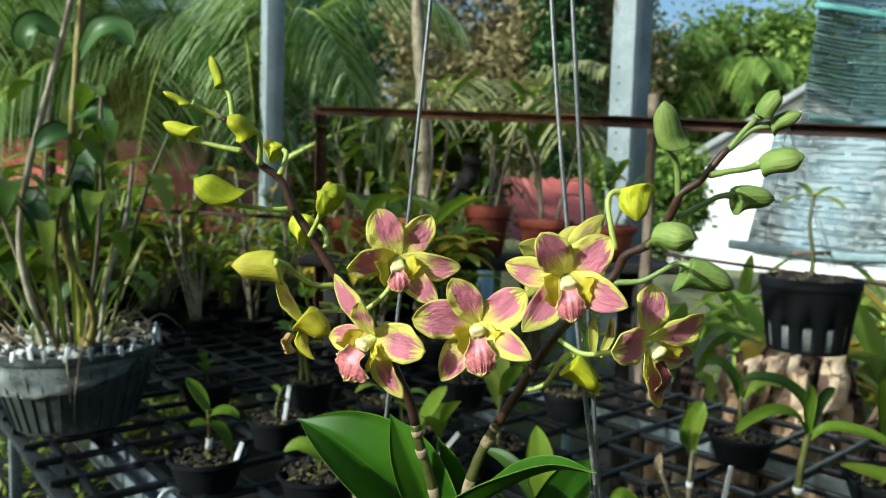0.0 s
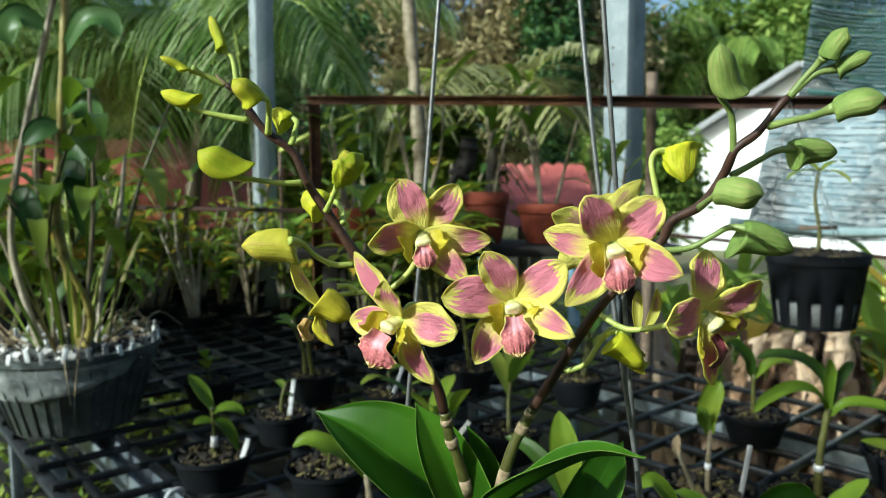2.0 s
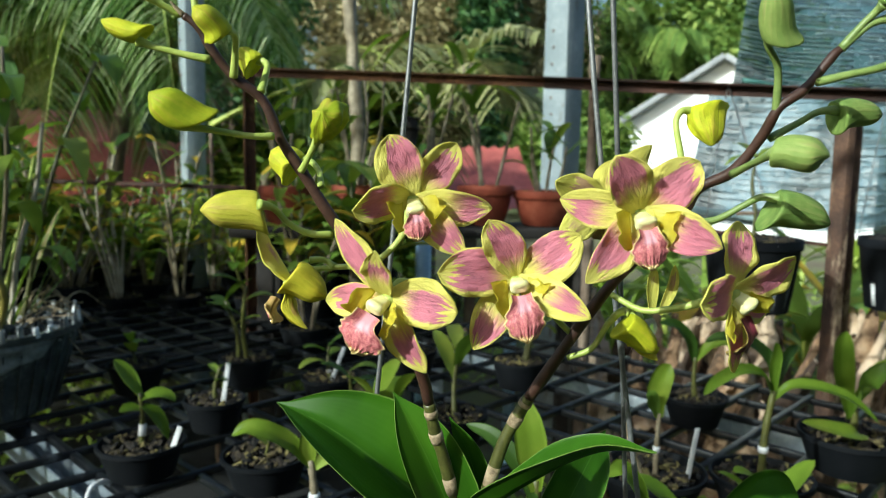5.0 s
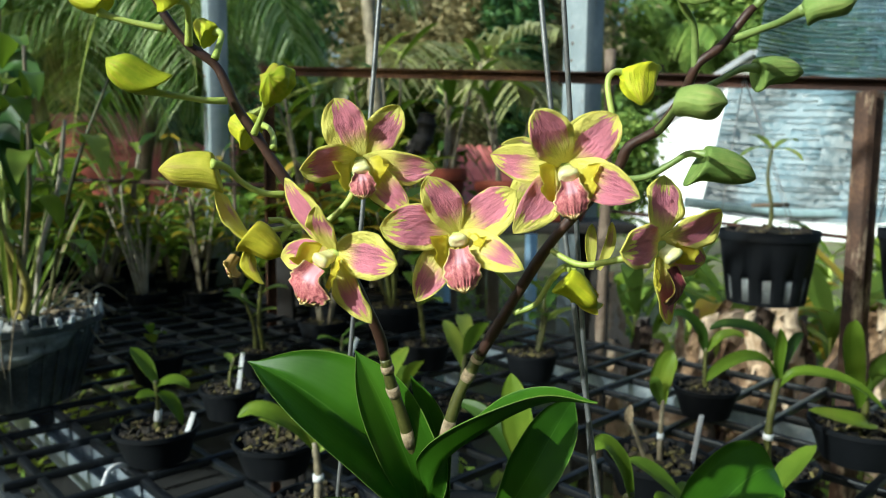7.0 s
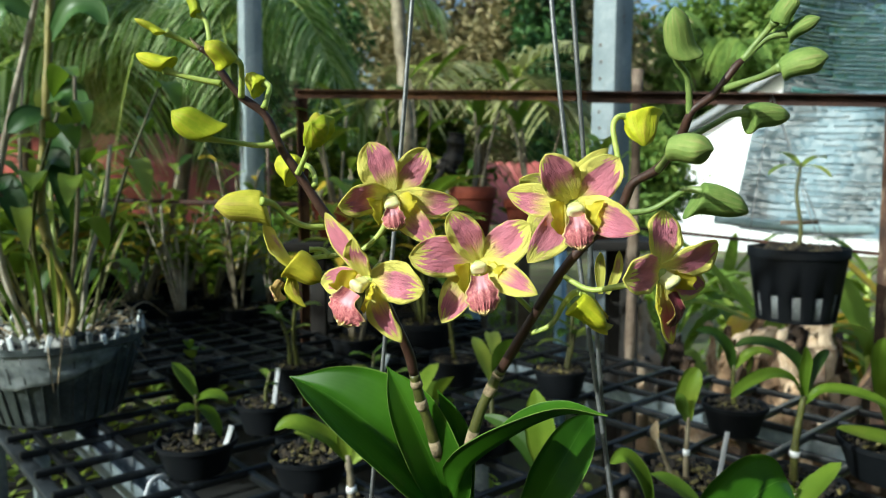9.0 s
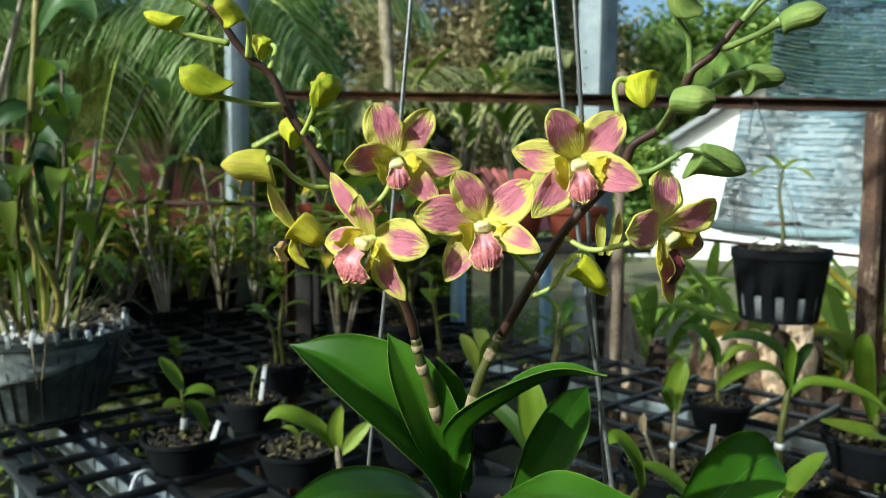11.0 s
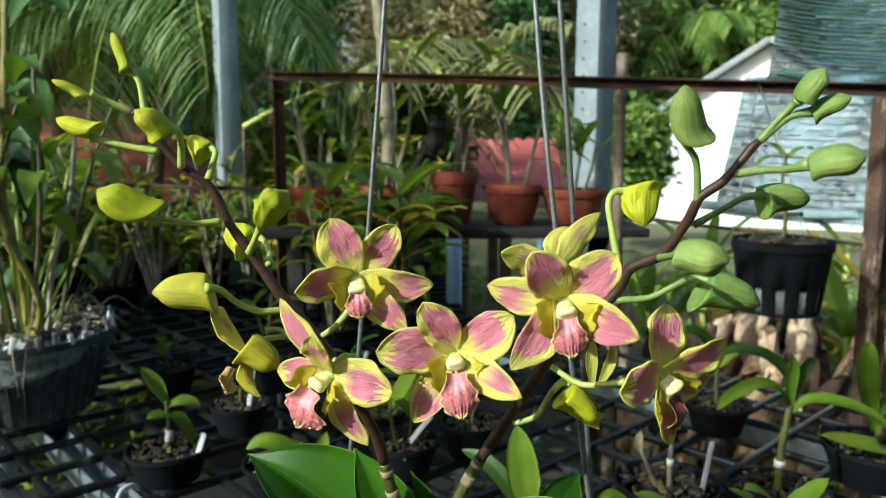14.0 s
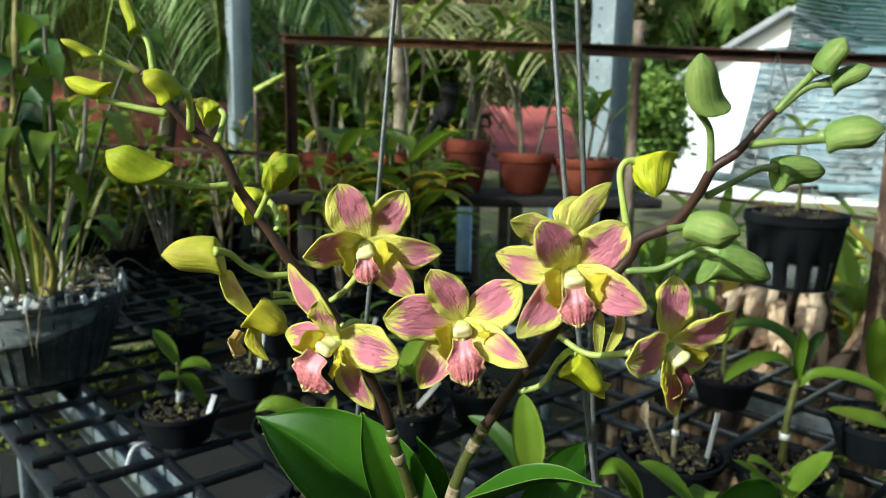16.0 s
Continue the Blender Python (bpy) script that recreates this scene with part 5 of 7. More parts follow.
def pot_shape(r, h, lip=0.004, seg=28):
    bm = bmesh.new()
    lathe(bm, [(0, 0), (r * 0.72, 0), (r * 0.74, 0.004), (r * 0.95, h * 0.86), (r, h * 0.87), (r, h), (r - lip, h), (r * 0.90, h * 0.86), (r * 0.70, 0.012), (0, 0.012)], seg)
    return bm


def bowl_shape(r, h):
    """A rounded clay pot with a thick rolled rim."""
    bm = bmesh.new()
    lathe(bm, [(0, 0), (r * 0.62, 0), (r * 0.66, h * 0.03), (r * 0.80, h * 0.32), (r * 0.90, h * 0.66), (r * 0.91, h * 0.74), (r * 0.99, h * 0.77), (r * 1.02, h * 0.86), (r * 1.01, h * 0.96), (r * 0.97, h), (r * 0.89, h * 0.98), (r * 0.87, h * 0.80), (r * 0.60, h * 0.10), (0, h * 0.09)], 36)
    return bm


def potted(name, at, r, h, mat, seed, canes, leaf_len, leaf_w, leafmat, label, tall=0.10, lean=0.25, per_cane=4, group="", fill=BARK_CHIP, rise=0.5, droop=0.6, tie=False, turn=0.0, sere=0.0, canemat=None):
    rnd = random.Random(seed)
    ob = thing(name, at, label, "potted plant", group, turn=turn)
    pot = part("pot", pot_shape(r, h) if mat is BLACK_PLASTIC else bowl_shape(r, h), mat, ob, "black plastic nursery pot" if mat is BLACK_PLASTIC else "terracotta pot")
    sharp(pot, 40)
    bm = bmesh.new()
    for k in range(150):
        a, q = rnd.uniform(0, 6.28), r * 0.86 * math.sqrt(rnd.random())
        s = r * rnd.uniform(0.04, 0.13)
        box(bm, (-s, -s * 0.45, -s * 0.25), (s, s * rnd.uniform(0.2, 0.5), s * 0.25), pose(math.cos(a) * q, math.sin(a) * q, h * 0.90 + rnd.uniform(-0.004, 0.006), rnd.uniform(-40, 40), rnd.uniform(-40, 40), rnd.uniform(0, 180)))
    tagged(sharp(part("bark_mulch", bm, fill, ob, "loose dark bark mulch")), "", "", "", "stuff")
    for c in range(canes):
        a = rnd.uniform(0, 6.28)
        q = r * 0.35 * rnd.random() * (canes > 1)
        foot = Vector((math.cos(a) * q, math.sin(a) * q, h * 0.84))
        t = tall * rnd.uniform(0.65, 1.1)
        top = foot + Vector((math.cos(a) * lean * t, math.sin(a) * lean * t, t))
        mid = foot.lerp(top, 0.5) + Vector((rnd.uniform(-1, 1), rnd.uniform(-1, 1), 0)) * 0.06 * t
        bm = bmesh.new()
        cr = min(0.006, 0.028 * t + 0.0022)
        way = smooth_path([foot, mid, top], 5)
        tube(bm, way, lambda v: cr * (1 - 0.35 * v) * (1 + 0.10 * math.sin(v * 30)), 7)
        cane = part("cane", bm, canemat or CANE, ob)
        if tie:
            bm = bmesh.new()
            tube(bm, way[2:4], cr * 1.2, 7)
            part("tie", bm, TAG_WHITE, cane, "white tie round the cane")
        head = rnd.uniform(0, 6.28)
        for k in range(per_cane):
            v = 1 - 0.55 * k / max(1, per_cane)
            p = way[min(len(way) - 1, int(v * (len(way) - 1)))]
            head += math.pi + rnd.uniform(-0.5, 0.5)
            ln = leaf_len * rnd.uniform(0.75, 1.1)
            bm = bmesh.new()
            leaf(bm, arch(p, head, ln, rise * rnd.uniform(0.7, 1.5), droop * rnd.uniform(0.6, 1.2), 8), leaf_w * rnd.uniform(0.85, 1.15), (0, 0, 1), 0.25, 5)
            part("leaf", bm, LEAF_YELLOW if rnd.random() < sere else leafmat, cane)
    return ob


Z0 = BENCH_Z + 0.001
SEEDLINGS = "seedling pots on the bench"
for i, (x, y, r, h, canes, ll, lw, mat, tall, per, tie, ri, dr) in enumerate((
        (-0.385, 1.195, 0.066, 0.052, 0, 0.072, 0.030, LEAF_PALE, 0.085, 4, True, 0.9, 0.5),
        (-0.315, 1.390, 0.055, 0.055, 1, 0.034, 0.016, LEAF_MID, 0.070, 3, False, 0.6, 0.4),
        (-0.190, 1.140, 0.066, 0.050, 1, 0.045, 0.018, LEAF_PALE, 0.030, 2, False, 0.8, 0.6),
        (-0.115, 1.520, 0.058, 0.055, 1, 0.075, 0.026, LEAF_MID, 0.100, 4, True, 0.6, 0.6),
        (-0.300, 1.660, 0.060, 0.060, 2, 0.085, 0.032, LEAF_MID, 0.19, 3, False, 0.7, 0.6),
        (0.060, 1.700, 0.060, 0.060, 1, 0.090, 0.028, LEAF_PALE, 0.19, 4, False, 0.6, 0.6),
        (-0.010, 1.200, 0.058, 0.055, 2, 0.085, 0.030, LEAF_PALE, 0.07, 3, False, 0.9, 0.6),
        (0.110, 1.280, 0.058, 0.055, 1, 0.100, 0.034, LEAF_MID, 0.10, 3, False, 1.0, 0.5),
        (0.300, 0.800, 0.060, 0.055, 2, 0.09, 0.032, LEAF_PALE, 0.05, 3, False, 0.8, 0.6),
        (0.460, 0.870, 0.055, 0.055, 2, 0.07, 0.030, LEAF_PALE, 0.05, 3, False, 0.9, 0.5),
        (-0.060, 1.350, 0.058, 0.055, 1, 0.070, 0.026, LEAF_MID, 0.07, 3, False, 0.8, 0.6),
        (0.290, 1.600, 0.060, 0.060, 2, 0.095, 0.030, LEAF_MID, 0.12, 4, False, 0.7, 0.6),
        (-0.520, 1.620, 0.060, 0.060, 1, 0.06, 0.024, LEAF_MID, 0.06, 3, False, 0.7, 0.6))):
    young = potted("seedling_pot", (x, y, Z0), r, h, BLACK_PLASTIC, 40 + i, canes, ll, lw, mat, "young orchid with green leaves in a small black pot", tall, 0.2, per, SEEDLINGS, BARK_CHIP, ri, dr, tie, 40)
    if i == 0:
        bm = bmesh.new()
        way = smooth_path([(0, 0, 0.042), (0.004, 0.002, 0.085), (0.002, 0.004, 0.125)], 5)
        tube(bm, way, lambda v: 0.0046 - 0.0012 * v, 8)
        cane = part("cane", bm, CANE, young)
        bm = bmesh.new()
        tube(bm, way[2:5], 0.0062, 8)
        part("tie", bm, TAG_WHITE, cane, "white tie round the cane")
        for hd, ln, ri2, dr2, w2, z in ((118, 0.052, 1.45, 0.4, 0.027, 0.120), (-35, 0.062, 0.60, 0.7, 0.024, 0.116), (-50, 0.052, -0.2, 0.8, 0.026, 0.106), (160, 0.036, 0.5, 0.5, 0.018, 0.10)):
            bm = bmesh.new()
            leaf(bm, arch((0.003, 0.003, z), math.radians(hd), ln, ri2, dr2, 9), w2, (0.1, -0.5, 0.85), 0.25, 7, 1.0, 0.0006)
            part("leaf", bm, LEAF_PALE, cane)
for i, (x, y, rx, rz) in enumerate(((-0.115, 1.505, 22, 20), (-0.300, 1.385, 8, 5), (-0.010, 1.205, 38, -30), (0.405, 1.010, 10, 12), (-0.350, 1.180, 20, -10))):
    bm = bmesh.new()
    box(bm, (-0.004, -0.0006, 0), (0.004, 0.0006, 0.085), None, 0.0004)
    tag = part("plant_tag", bm, TAG_WHITE)
    tag.matrix_world = pose(x, y, Z0 + (0.035 if i < 4 else 0.0), 0, rx, rz)
    tagged(tag, "white plastic plant tag stuck in a pot", "plant tag", "plant tags")



def grown(at, r, h, canes, leaves, label):
    """A potted orchid with its canes and leaves along given lines."""
    ob = potted("potted_orchid", at, r, h, BLACK_PLASTIC, int(at[0] * 1000), 0, 0.1, 0.03, LEAF_PALE, label)
    inv = ob.matrix_world.inverted()
    for pts, rad, mat, tied in canes:
        way = smooth_path([inv @ Vector(p) for p in pts], 6)
        bm = bmesh.new()
        tube(bm, way, lambda v: rad * (1 - 0.3 * v) * (1 + 0.10 * math.sin(v * 24)), 9)
        cane = part("cane", bm, mat, ob)
        if tied:
            bm = bmesh.new()
            tube(bm, way[5:7], rad * 1.2, 9)
            part("tie", bm, TAG_WHITE, cane, "white tie round the cane")
    for pts, w, nrm, mat in leaves:
        bm = bmesh.new()
        leaf(bm, smooth_path([inv @ Vector(p) for p in pts], 5), w, nrm, 0.35, 7, 0.9, 0.0006)
        part("leaf", bm, mat, ob)
    return ob


grown((0.51, 1.0, Z0), 0.070, 0.055, [([(0.51, 1.0, 0.74), (0.51, 1.0, 0.796), (0.514, 1.0, 0.838), (0.520, 1.0, 0.875)], 0.0060, CANE, True)],
      [([(0.519, 1.0, 0.868), (0.495, 0.99, 0.902), (0.458, 0.98, 0.911), (0.420, 0.97, 0.898), (0.402, 0.965, 0.883)], 0.019, (0, -0.5, 0.8), LEAF_PALE),
       ([(0.521, 1.0, 0.868), (0.521, 1.01, 0.911), (0.491, 1.02, 0.940), (0.455, 1.03, 0.945), (0.434, 1.035, 0.937)], 0.019, (-0.3, -0.5, 0.8), LEAF_MID),
       ([(0.521, 1.0, 0.865), (0.518, 1.0, 0.903), (0.520, 1.0, 0.925), (0.519, 1.0, 0.945)], 0.017, (0, -0.9, 0.3), LEAF_PALE),
       ([(0.521, 1.0, 0.865), (0.540, 0.99, 0.886), (0.580, 0.98, 0.884), (0.617, 0.97, 0.869), (0.650, 0.96, 0.840)], 0.019, (0, -0.5, 0.8), LEAF_PALE),
       ([(0.522, 1.0, 0.868), (0.534, 1.01, 0.903), (0.552, 1.02, 0.924), (0.569, 1.03, 0.932)], 0.015, (0.3, -0.6, 0.8), LEAF_MID)],
      "orchid with arching strap leaves on a tan cane in a pot")
grown((-0.103, 0.914, Z0), 0.060, 0.055, [([(-0.103, 0.914, 0.74), (-0.102, 0.914, 0.789), (-0.106, 0.914, 0.830)], 0.0058, OLD_CANE, True)],
      [([(-0.104, 0.914, 0.822), (-0.125, 0.91, 0.850), (-0.153, 0.90, 0.871), (-0.176, 0.90, 0.877), (-0.194, 0.90, 0.868)], 0.023, (-0.2, -0.6, 0.8), LEAF_PALE),
       ([(-0.105, 0.914, 0.824), (-0.108, 0.91, 0.853), (-0.100, 0.91, 0.884)], 0.020, (0, -0.95, 0.3), LEAF_PALE),
       ([(-0.101, 0.914, 0.820), (-0.083, 0.91, 0.843), (-0.064, 0.91, 0.862)], 0.018, (0.2, -0.8, 0.5), LEAF_LIME)],
      "young orchid with a long yellow-green leaf in a black pot")
grown((0.735, 1.13, Z0), 0.080, 0.060, [([(0.735, 1.13, 0.74), (0.738, 1.13, 0.78), (0.735, 1.13, 0.82)], 0.007, CANE, False)],
      [([(0.730, 1.13, 0.785), (0.707, 1.12, 0.853), (0.701, 1.12, 0.905), (0.706, 1.12, 0.930)], 0.034, (-0.1, -0.95, 0.2), LEAF_PALE),
       ([(0.735, 1.12, 0.765), (0.695, 1.06, 0.785), (0.640, 1.05, 0.800), (0.590, 1.04, 0.815)], 0.026, (0, -0.6, 0.8), LEAF_PALE),
       ([(0.735, 1.13, 0.81), (0.765, 1.12, 0.860), (0.800, 1.11, 0.875), (0.840, 1.10, 0.865)], 0.028, (0, -0.6, 0.8), LEAF_PALE),
       ([(0.735, 1.13, 0.80), (0.725, 1.10, 0.845), (0.742, 1.07, 0.880), (0.760, 1.05, 0.885)], 0.030, (0.2, -0.7, 0.7), LEAF_MID)],
      "orchid with upright and spreading green leaves in a black pot")
grown((0.364, 1.03, Z0), 0.075, 0.055, [([(0.364, 1.02, 0.74), (0.364, 1.02, 0.792), (0.366, 1.02, 0.840)], 0.0042, OLD_CANE, True), ([(0.352, 1.03, 0.74), (0.335, 1.02, 0.775), (0.318, 1.01, 0.812)], 0.0038, OLD_CANE, False)],
      [([(0.365, 1.02, 0.834), (0.361, 1.02, 0.867), (0.370, 1.02, 0.897), (0.378, 1.02, 0.910)], 0.030, (-0.2, -0.9, 0.3), LEAF_PALE),
       ([(0.364, 1.02, 0.838), (0.352, 1.01, 0.858), (0.345, 1.00, 0.872), (0.341, 1.0, 0.880)], 0.018, (-0.2, -0.9, 0.4), LEAF_LIME),
       ([(0.318, 1.01, 0.808), (0.314, 1.01, 0.822), (0.317, 1.01, 0.838)], 0.012, (-0.2, -0.9, 0.4), SHEATH)],
      "young orchid with one upright leaf and thin tan canes")
grown((0.575, 1.35, Z0), 0.060, 0.055, [([(0.575, 1.35, 0.74), (0.571, 1.35, 0.78), (0.571, 1.35, 0.830)], 0.0050, CANE, False)],
      [([(0.570, 1.35, 0.822), (0.554, 1.34, 0.862), (0.520, 1.33, 0.894), (0.485, 1.32, 0.901)], 0.026, (-0.3, -0.6, 0.7), LEAF_MID),
       ([(0.571, 1.35, 0.822), (0.590, 1.34, 0.850), (0.612, 1.33, 0.860), (0.630, 1.32, 0.855)], 0.020, (0.1, -0.6, 0.8), LEAF_PALE)],
      "small orchid with a dark arching leaf in a black pot")

# tall plants in rows on the farther bench
back_bench = thing("back_bench", (-0.95, 2.75, 0.0), "dark slatted plant bench behind", "bench")
for k in range(14):
    bm = bmesh.new()
    box(bm, (-1.5, -0.72 + 0.11 * k, 0.62), (1.15, -0.66 + 0.11 * k, 0.64), None, 0.003)
    sharp(part("slat", bm, BLACK_PLASTIC, back_bench))
for x in (-1.45, 1.1):
    for y in (-0.7, 0.75):
        bm = bmesh.new()
        box(bm, (x - 0.02, y - 0.02, -0.04), (x + 0.02, y + 0.02, 0.62), None, 0.002)
        part("leg", bm, GALVANISED, back_bench)
stock = []
for k, (canes, ll, lw, tall, per, mat, leafmat) in enumerate(((5, 0.15, 0.040, 0.36, 7, OLD_CANE, LEAF_LIME), (7, 0.11, 0.030, 0.42, 5, OLD_CANE, LEAF_MID), (5, 0.17, 0.050, 0.34, 5, CANE, LEAF_MID),
                                                              (4, 0.13, 0.036, 0.40, 6, OLD_CANE, LEAF_LIME), (7, 0.10, 0.030, 0.46, 4, PALE_CANE, LEAF_PALE), (5, 0.20, 0.045, 0.30, 6, CANE, LEAF_MID))):
    stock.append(potted("potted_orchid", (-0.9, 2.2, 0.642), 0.075, 0.10, BLACK_PLASTIC, 90 + k, canes, ll, lw, leafmat, "bushy orchid with many canes in a black pot", tall, 0.3, per, "orchids on the back bench", BARK_CHIP, 0.7, 0.7, sere=0.14, canemat=mat))
rnd = random.Random(8)
spots = [(-2.3 + 0.21 * i + rnd.uniform(-0.05, 0.05), 2.12 + 0.24 * j + rnd.uniform(-0.05, 0.05)) for j in range(6) for i in range(12)]
spots = [q for q in spots if (q[1] > 2.5 or not -1.25 < q[0] < -0.30) and q[0] < 0.02]
for k, (x, y) in enumerate(spots):
    m = pose(x, y, 0.642, 0, 0, rnd.uniform(0, 360)) @ Matrix.Scale(rnd.choice((0.7, 0.9, 1.0, 1.2)), 4)
    if k < 6:
        stock[k].matrix_basis = m
    else:
        copy_thing(rnd.choice(stock), m)

# terracotta pots on a plank behind the rail
slab("shelf_plank", (-0.45, 2.28, 0.955), (0.75, 2.60, 0.985), DARK_WOOD, "dark weathered wooden shelf plank", "shelf", "thing", 0.006)
trestle = thing("shelf_trestle", (0.15, 2.44, 0), "dark wooden trestle under the shelf", "trestle")
for x in (-0.5, 0.5):
    for y in (-0.1, 0.1):
        bm = bmesh.new()
        box(bm, (x - 0.025, y - 0.025, -0.04), (x + 0.025, y + 0.025, 0.954), None, 0.004)
        part("leg", bm, DARK_WOOD, trestle)
for i, (x, y, r, h, tall) in enumerate(((0.345, 2.44, 0.092, 0.130, 0.34), (0.540, 2.43, 0.105, 0.115, 0.18), (0.150, 2.46, 0.078, 0.170, 0.30), (-0.070, 2.45, 0.085, 0.125, 0.34), (-0.30, 2.45, 0.085, 0.12, 0.30))):
    potted("terracotta_pot", (x, y, 0.986), r, h, TERRACOTTA, 130 + i, 4, 0.15, 0.036, LEAF_MID, "orchid with bare canes in a terracotta pot", tall * 1.2, 0.25, 3, "terracotta pots on the shelf", BARK_CHIP, 0.9, 0.6, canemat=OLD_CANE)

gnarled("dead_stem", [(-0.015, 2.36, 0.98), (-0.010, 2.36, 1.05), (0.016, 2.38, 1.149), (0.050, 2.40, 1.215), (0.072, 2.42, 1.262)], 0.013, DARK_WOOD, "dark bent dead stem leaning over the shelf", "plant stem", 5)
gnarled("dead_stem", [(0.060, 2.42, 1.205), (0.082, 2.43, 1.25), (0.094, 2.43, 1.30), (0.098, 2.43, 1.33)], 0.034, DARK_WOOD, "dark knobbly dead stump on a bent stem", "plant stem", 9)

# hanging black pots on the right


def slotted_pot(at, r, h, seed, hang):
    ob = thing("slotted_pot", at, "black plastic pot with drainage slots, hung from the rail", "pot", "hanging slotted pots")
    bm = bmesh.new()
    seg, rows = 60, [0, 0.004, 0.05, 0.40, 0.86, 0.87, 1.0]
    ring = lambda q, s: [bm.verts.new((math.cos(2 * math.pi * k / seg) * q, math.sin(2 * math.pi * k / seg) * q, s)) for k in range(seg)]
    rad = [0.76, 0.78, 0.79, 0.865, 0.96, 1.0, 1.0]
    vs = [ring(r * q, h * z) for q, z in zip(rad, rows)]
    for i in range(len(vs) - 1):
        for k in range(seg):
            if i == 2 and k % 5 in (0, 1):
                continue
            bm.faces.new((vs[i][k], vs[i][(k + 1) % seg], vs[i + 1][(k + 1) % seg], vs[i + 1][k]))
    o = part("pot_body", bm, BLACK_PLASTIC, ob)
    o.matrix_basis = pose(0, 0, 0, 0, 0, 57)
    md = o.modifiers.new("wall", "SOLIDIFY")
    md.thickness, md.offset = 0.0035, -1
    # pale core added to imitate the bright background seen through the slots
    bm = bmesh.new()
    lathe(bm, [(0, h * 0.02), (r * 0.74, h * 0.02), (r * 0.80, h * 0.34), (r * 0.5, h * 0.44), (0, h * 0.44)], 30)
    for v in bm.verts:
        v.co *= 1 + 0.03 * noise.noise(v.co * 60)
    part("drainage_fill", bm, RIM_TAB, ob, "pale core standing in for the bright background through the slots")
    for k in range(3):
        bm = bmesh.new()
        box(bm, (-r * 0.77, -0.005, 0.001), (r * 0.77, 0.005, 0.005), pose(0, 0, 0.0003 * k, 0, 0, 60 * k))
        part("base_bar", bm, BLACK_PLASTIC, ob)
    sharp(o, 40)
    bm = bmesh.new()
    rnd = random.Random(seed)
    for k in range(60):
        a, q = rnd.uniform(0, 6.28), r * 0.76 * math.sqrt(rnd.random())
        box(bm, (-0.018, -0.012, -0.010), (0.018, 0.012, 0.010), pose(math.cos(a) * q, math.sin(a) * q, h * 0.88 + rnd.uniform(-0.01, 0.012), rnd.uniform(-40, 40), rnd.uniform(-40, 40), rnd.uniform(0, 180)))
    tagged(sharp(part("bark_mulch", bm, BARK_CHIP, ob, "dark bark lumps")), "", "", "", "stuff")
    for k in range(3):
        a = 2.1 * k + 0.5
        bm = bmesh.new()
        tube(bm, [(math.cos(a) * r, math.sin(a) * r, h * 0.95), Vector(hang) - Vector(at)], 0.0012, 5)
        part("wire", bm, WIRE, ob)
    return ob


cp = slotted_pot((0.875, 1.72, 0.845), 0.112, 0.172, 3, (0.90, 1.936, 1.40))
bm = bmesh.new()
tube(bm, smooth_path([(0, 0, 0.15), (0.004, 0, 0.22), (-0.004, 0.01, 0.30), (0.004, 0.01, 0.37)], 5), lambda v: 0.006 - 0.003 * v, 7)
stem = part("stem", bm, CANE, cp, "thin bare stem")
for hd, ln, ri in ((0.4, 0.10, 0.7), (3.3, 0.10, 0.3), (1.9, 0.09, 0.9), (5.2, 0.09, 0.2)):
    bm = bmesh.new()
    leaf(bm, arch((0.004, 0.01, 0.36), hd, ln, ri, 0.5, 7), 0.026, (0, 0, 1))
    part("leaf", bm, LEAF_MID, stem)
bm = bmesh.new()
box(bm, (-0.045, -0.002, 0.225), (0.045, 0.002, 0.235))
part("cross_stick", bm, BARK, cp, "small wooden cross stick")
slotted_pot((1.265, 1.70, 0.845), 0.112, 0.172, 4, (1.26, 1.81, 1.375))

# clear basket with tall canes
basket = thing("orchid_basket", (-0.77, 1.52, BENCH_Z + 0.002), "cloudy plastic basket of charcoal with tall orchid canes", "potted plant")
bm = bmesh.new()
lathe(bm, [(0, 0), (0.115, 0), (0.12, 0.01), (0.163, 0.148), (0.172, 0.152), (0.172, 0.165), (0.162, 0.165), (0.158, 0.150), (0.112, 0.014), (0, 0.014)], 40)
sharp(part("basket_body", bm, BASKET, basket, "dark cloudy plastic bowl"), 40)
# crumpled band added in pale colour for the bright sheen below the rim
bm = bmesh.new()
rows = []
for q in range(25):
    a = radians(150 + 190 * q / 24)
    e = math.sin(math.pi * min(1, (q + 4) / 28)) ** 0.4
    row = []
    for k in range(9):
        v = k / 8
        z = 0.152 - (0.072 * e + 0.016 * noise.noise((q * 0.45, 1, 0))) * v
        rad = 0.1695 - 0.020 * (0.152 - z) / 0.06 + 0.006 * noise.noise((q * 0.5, v * 3, 4)) + 0.003 * noise.noise((q * 1.4, v * 6, 8))
        row.append(Vector((math.cos(a) * rad, math.sin(a) * rad, z)))
    rows.append(row)
sheet(bm, rows)
bmesh.ops.solidify(bm, geom=bm.faces[:], thickness=0.001)
part("rim_sheen", bm, BASKET_SHEEN, basket, "crumpled pale band standing in for the rim's sheen")
for k in range(34):
    a = 2 * math.pi * k / 34
    bm = bmesh.new()
    tube(bm, [(math.cos(a) * 0.120, math.sin(a) * 0.120, 0.006), (math.cos(a) * 0.166, math.sin(a) * 0.166, 0.150)], 0.0017, 6)
    part("rib", bm, BASKET, basket)
# two rows of rim tabs, near-white to stand in for glints on the slots
rnd = random.Random(16)
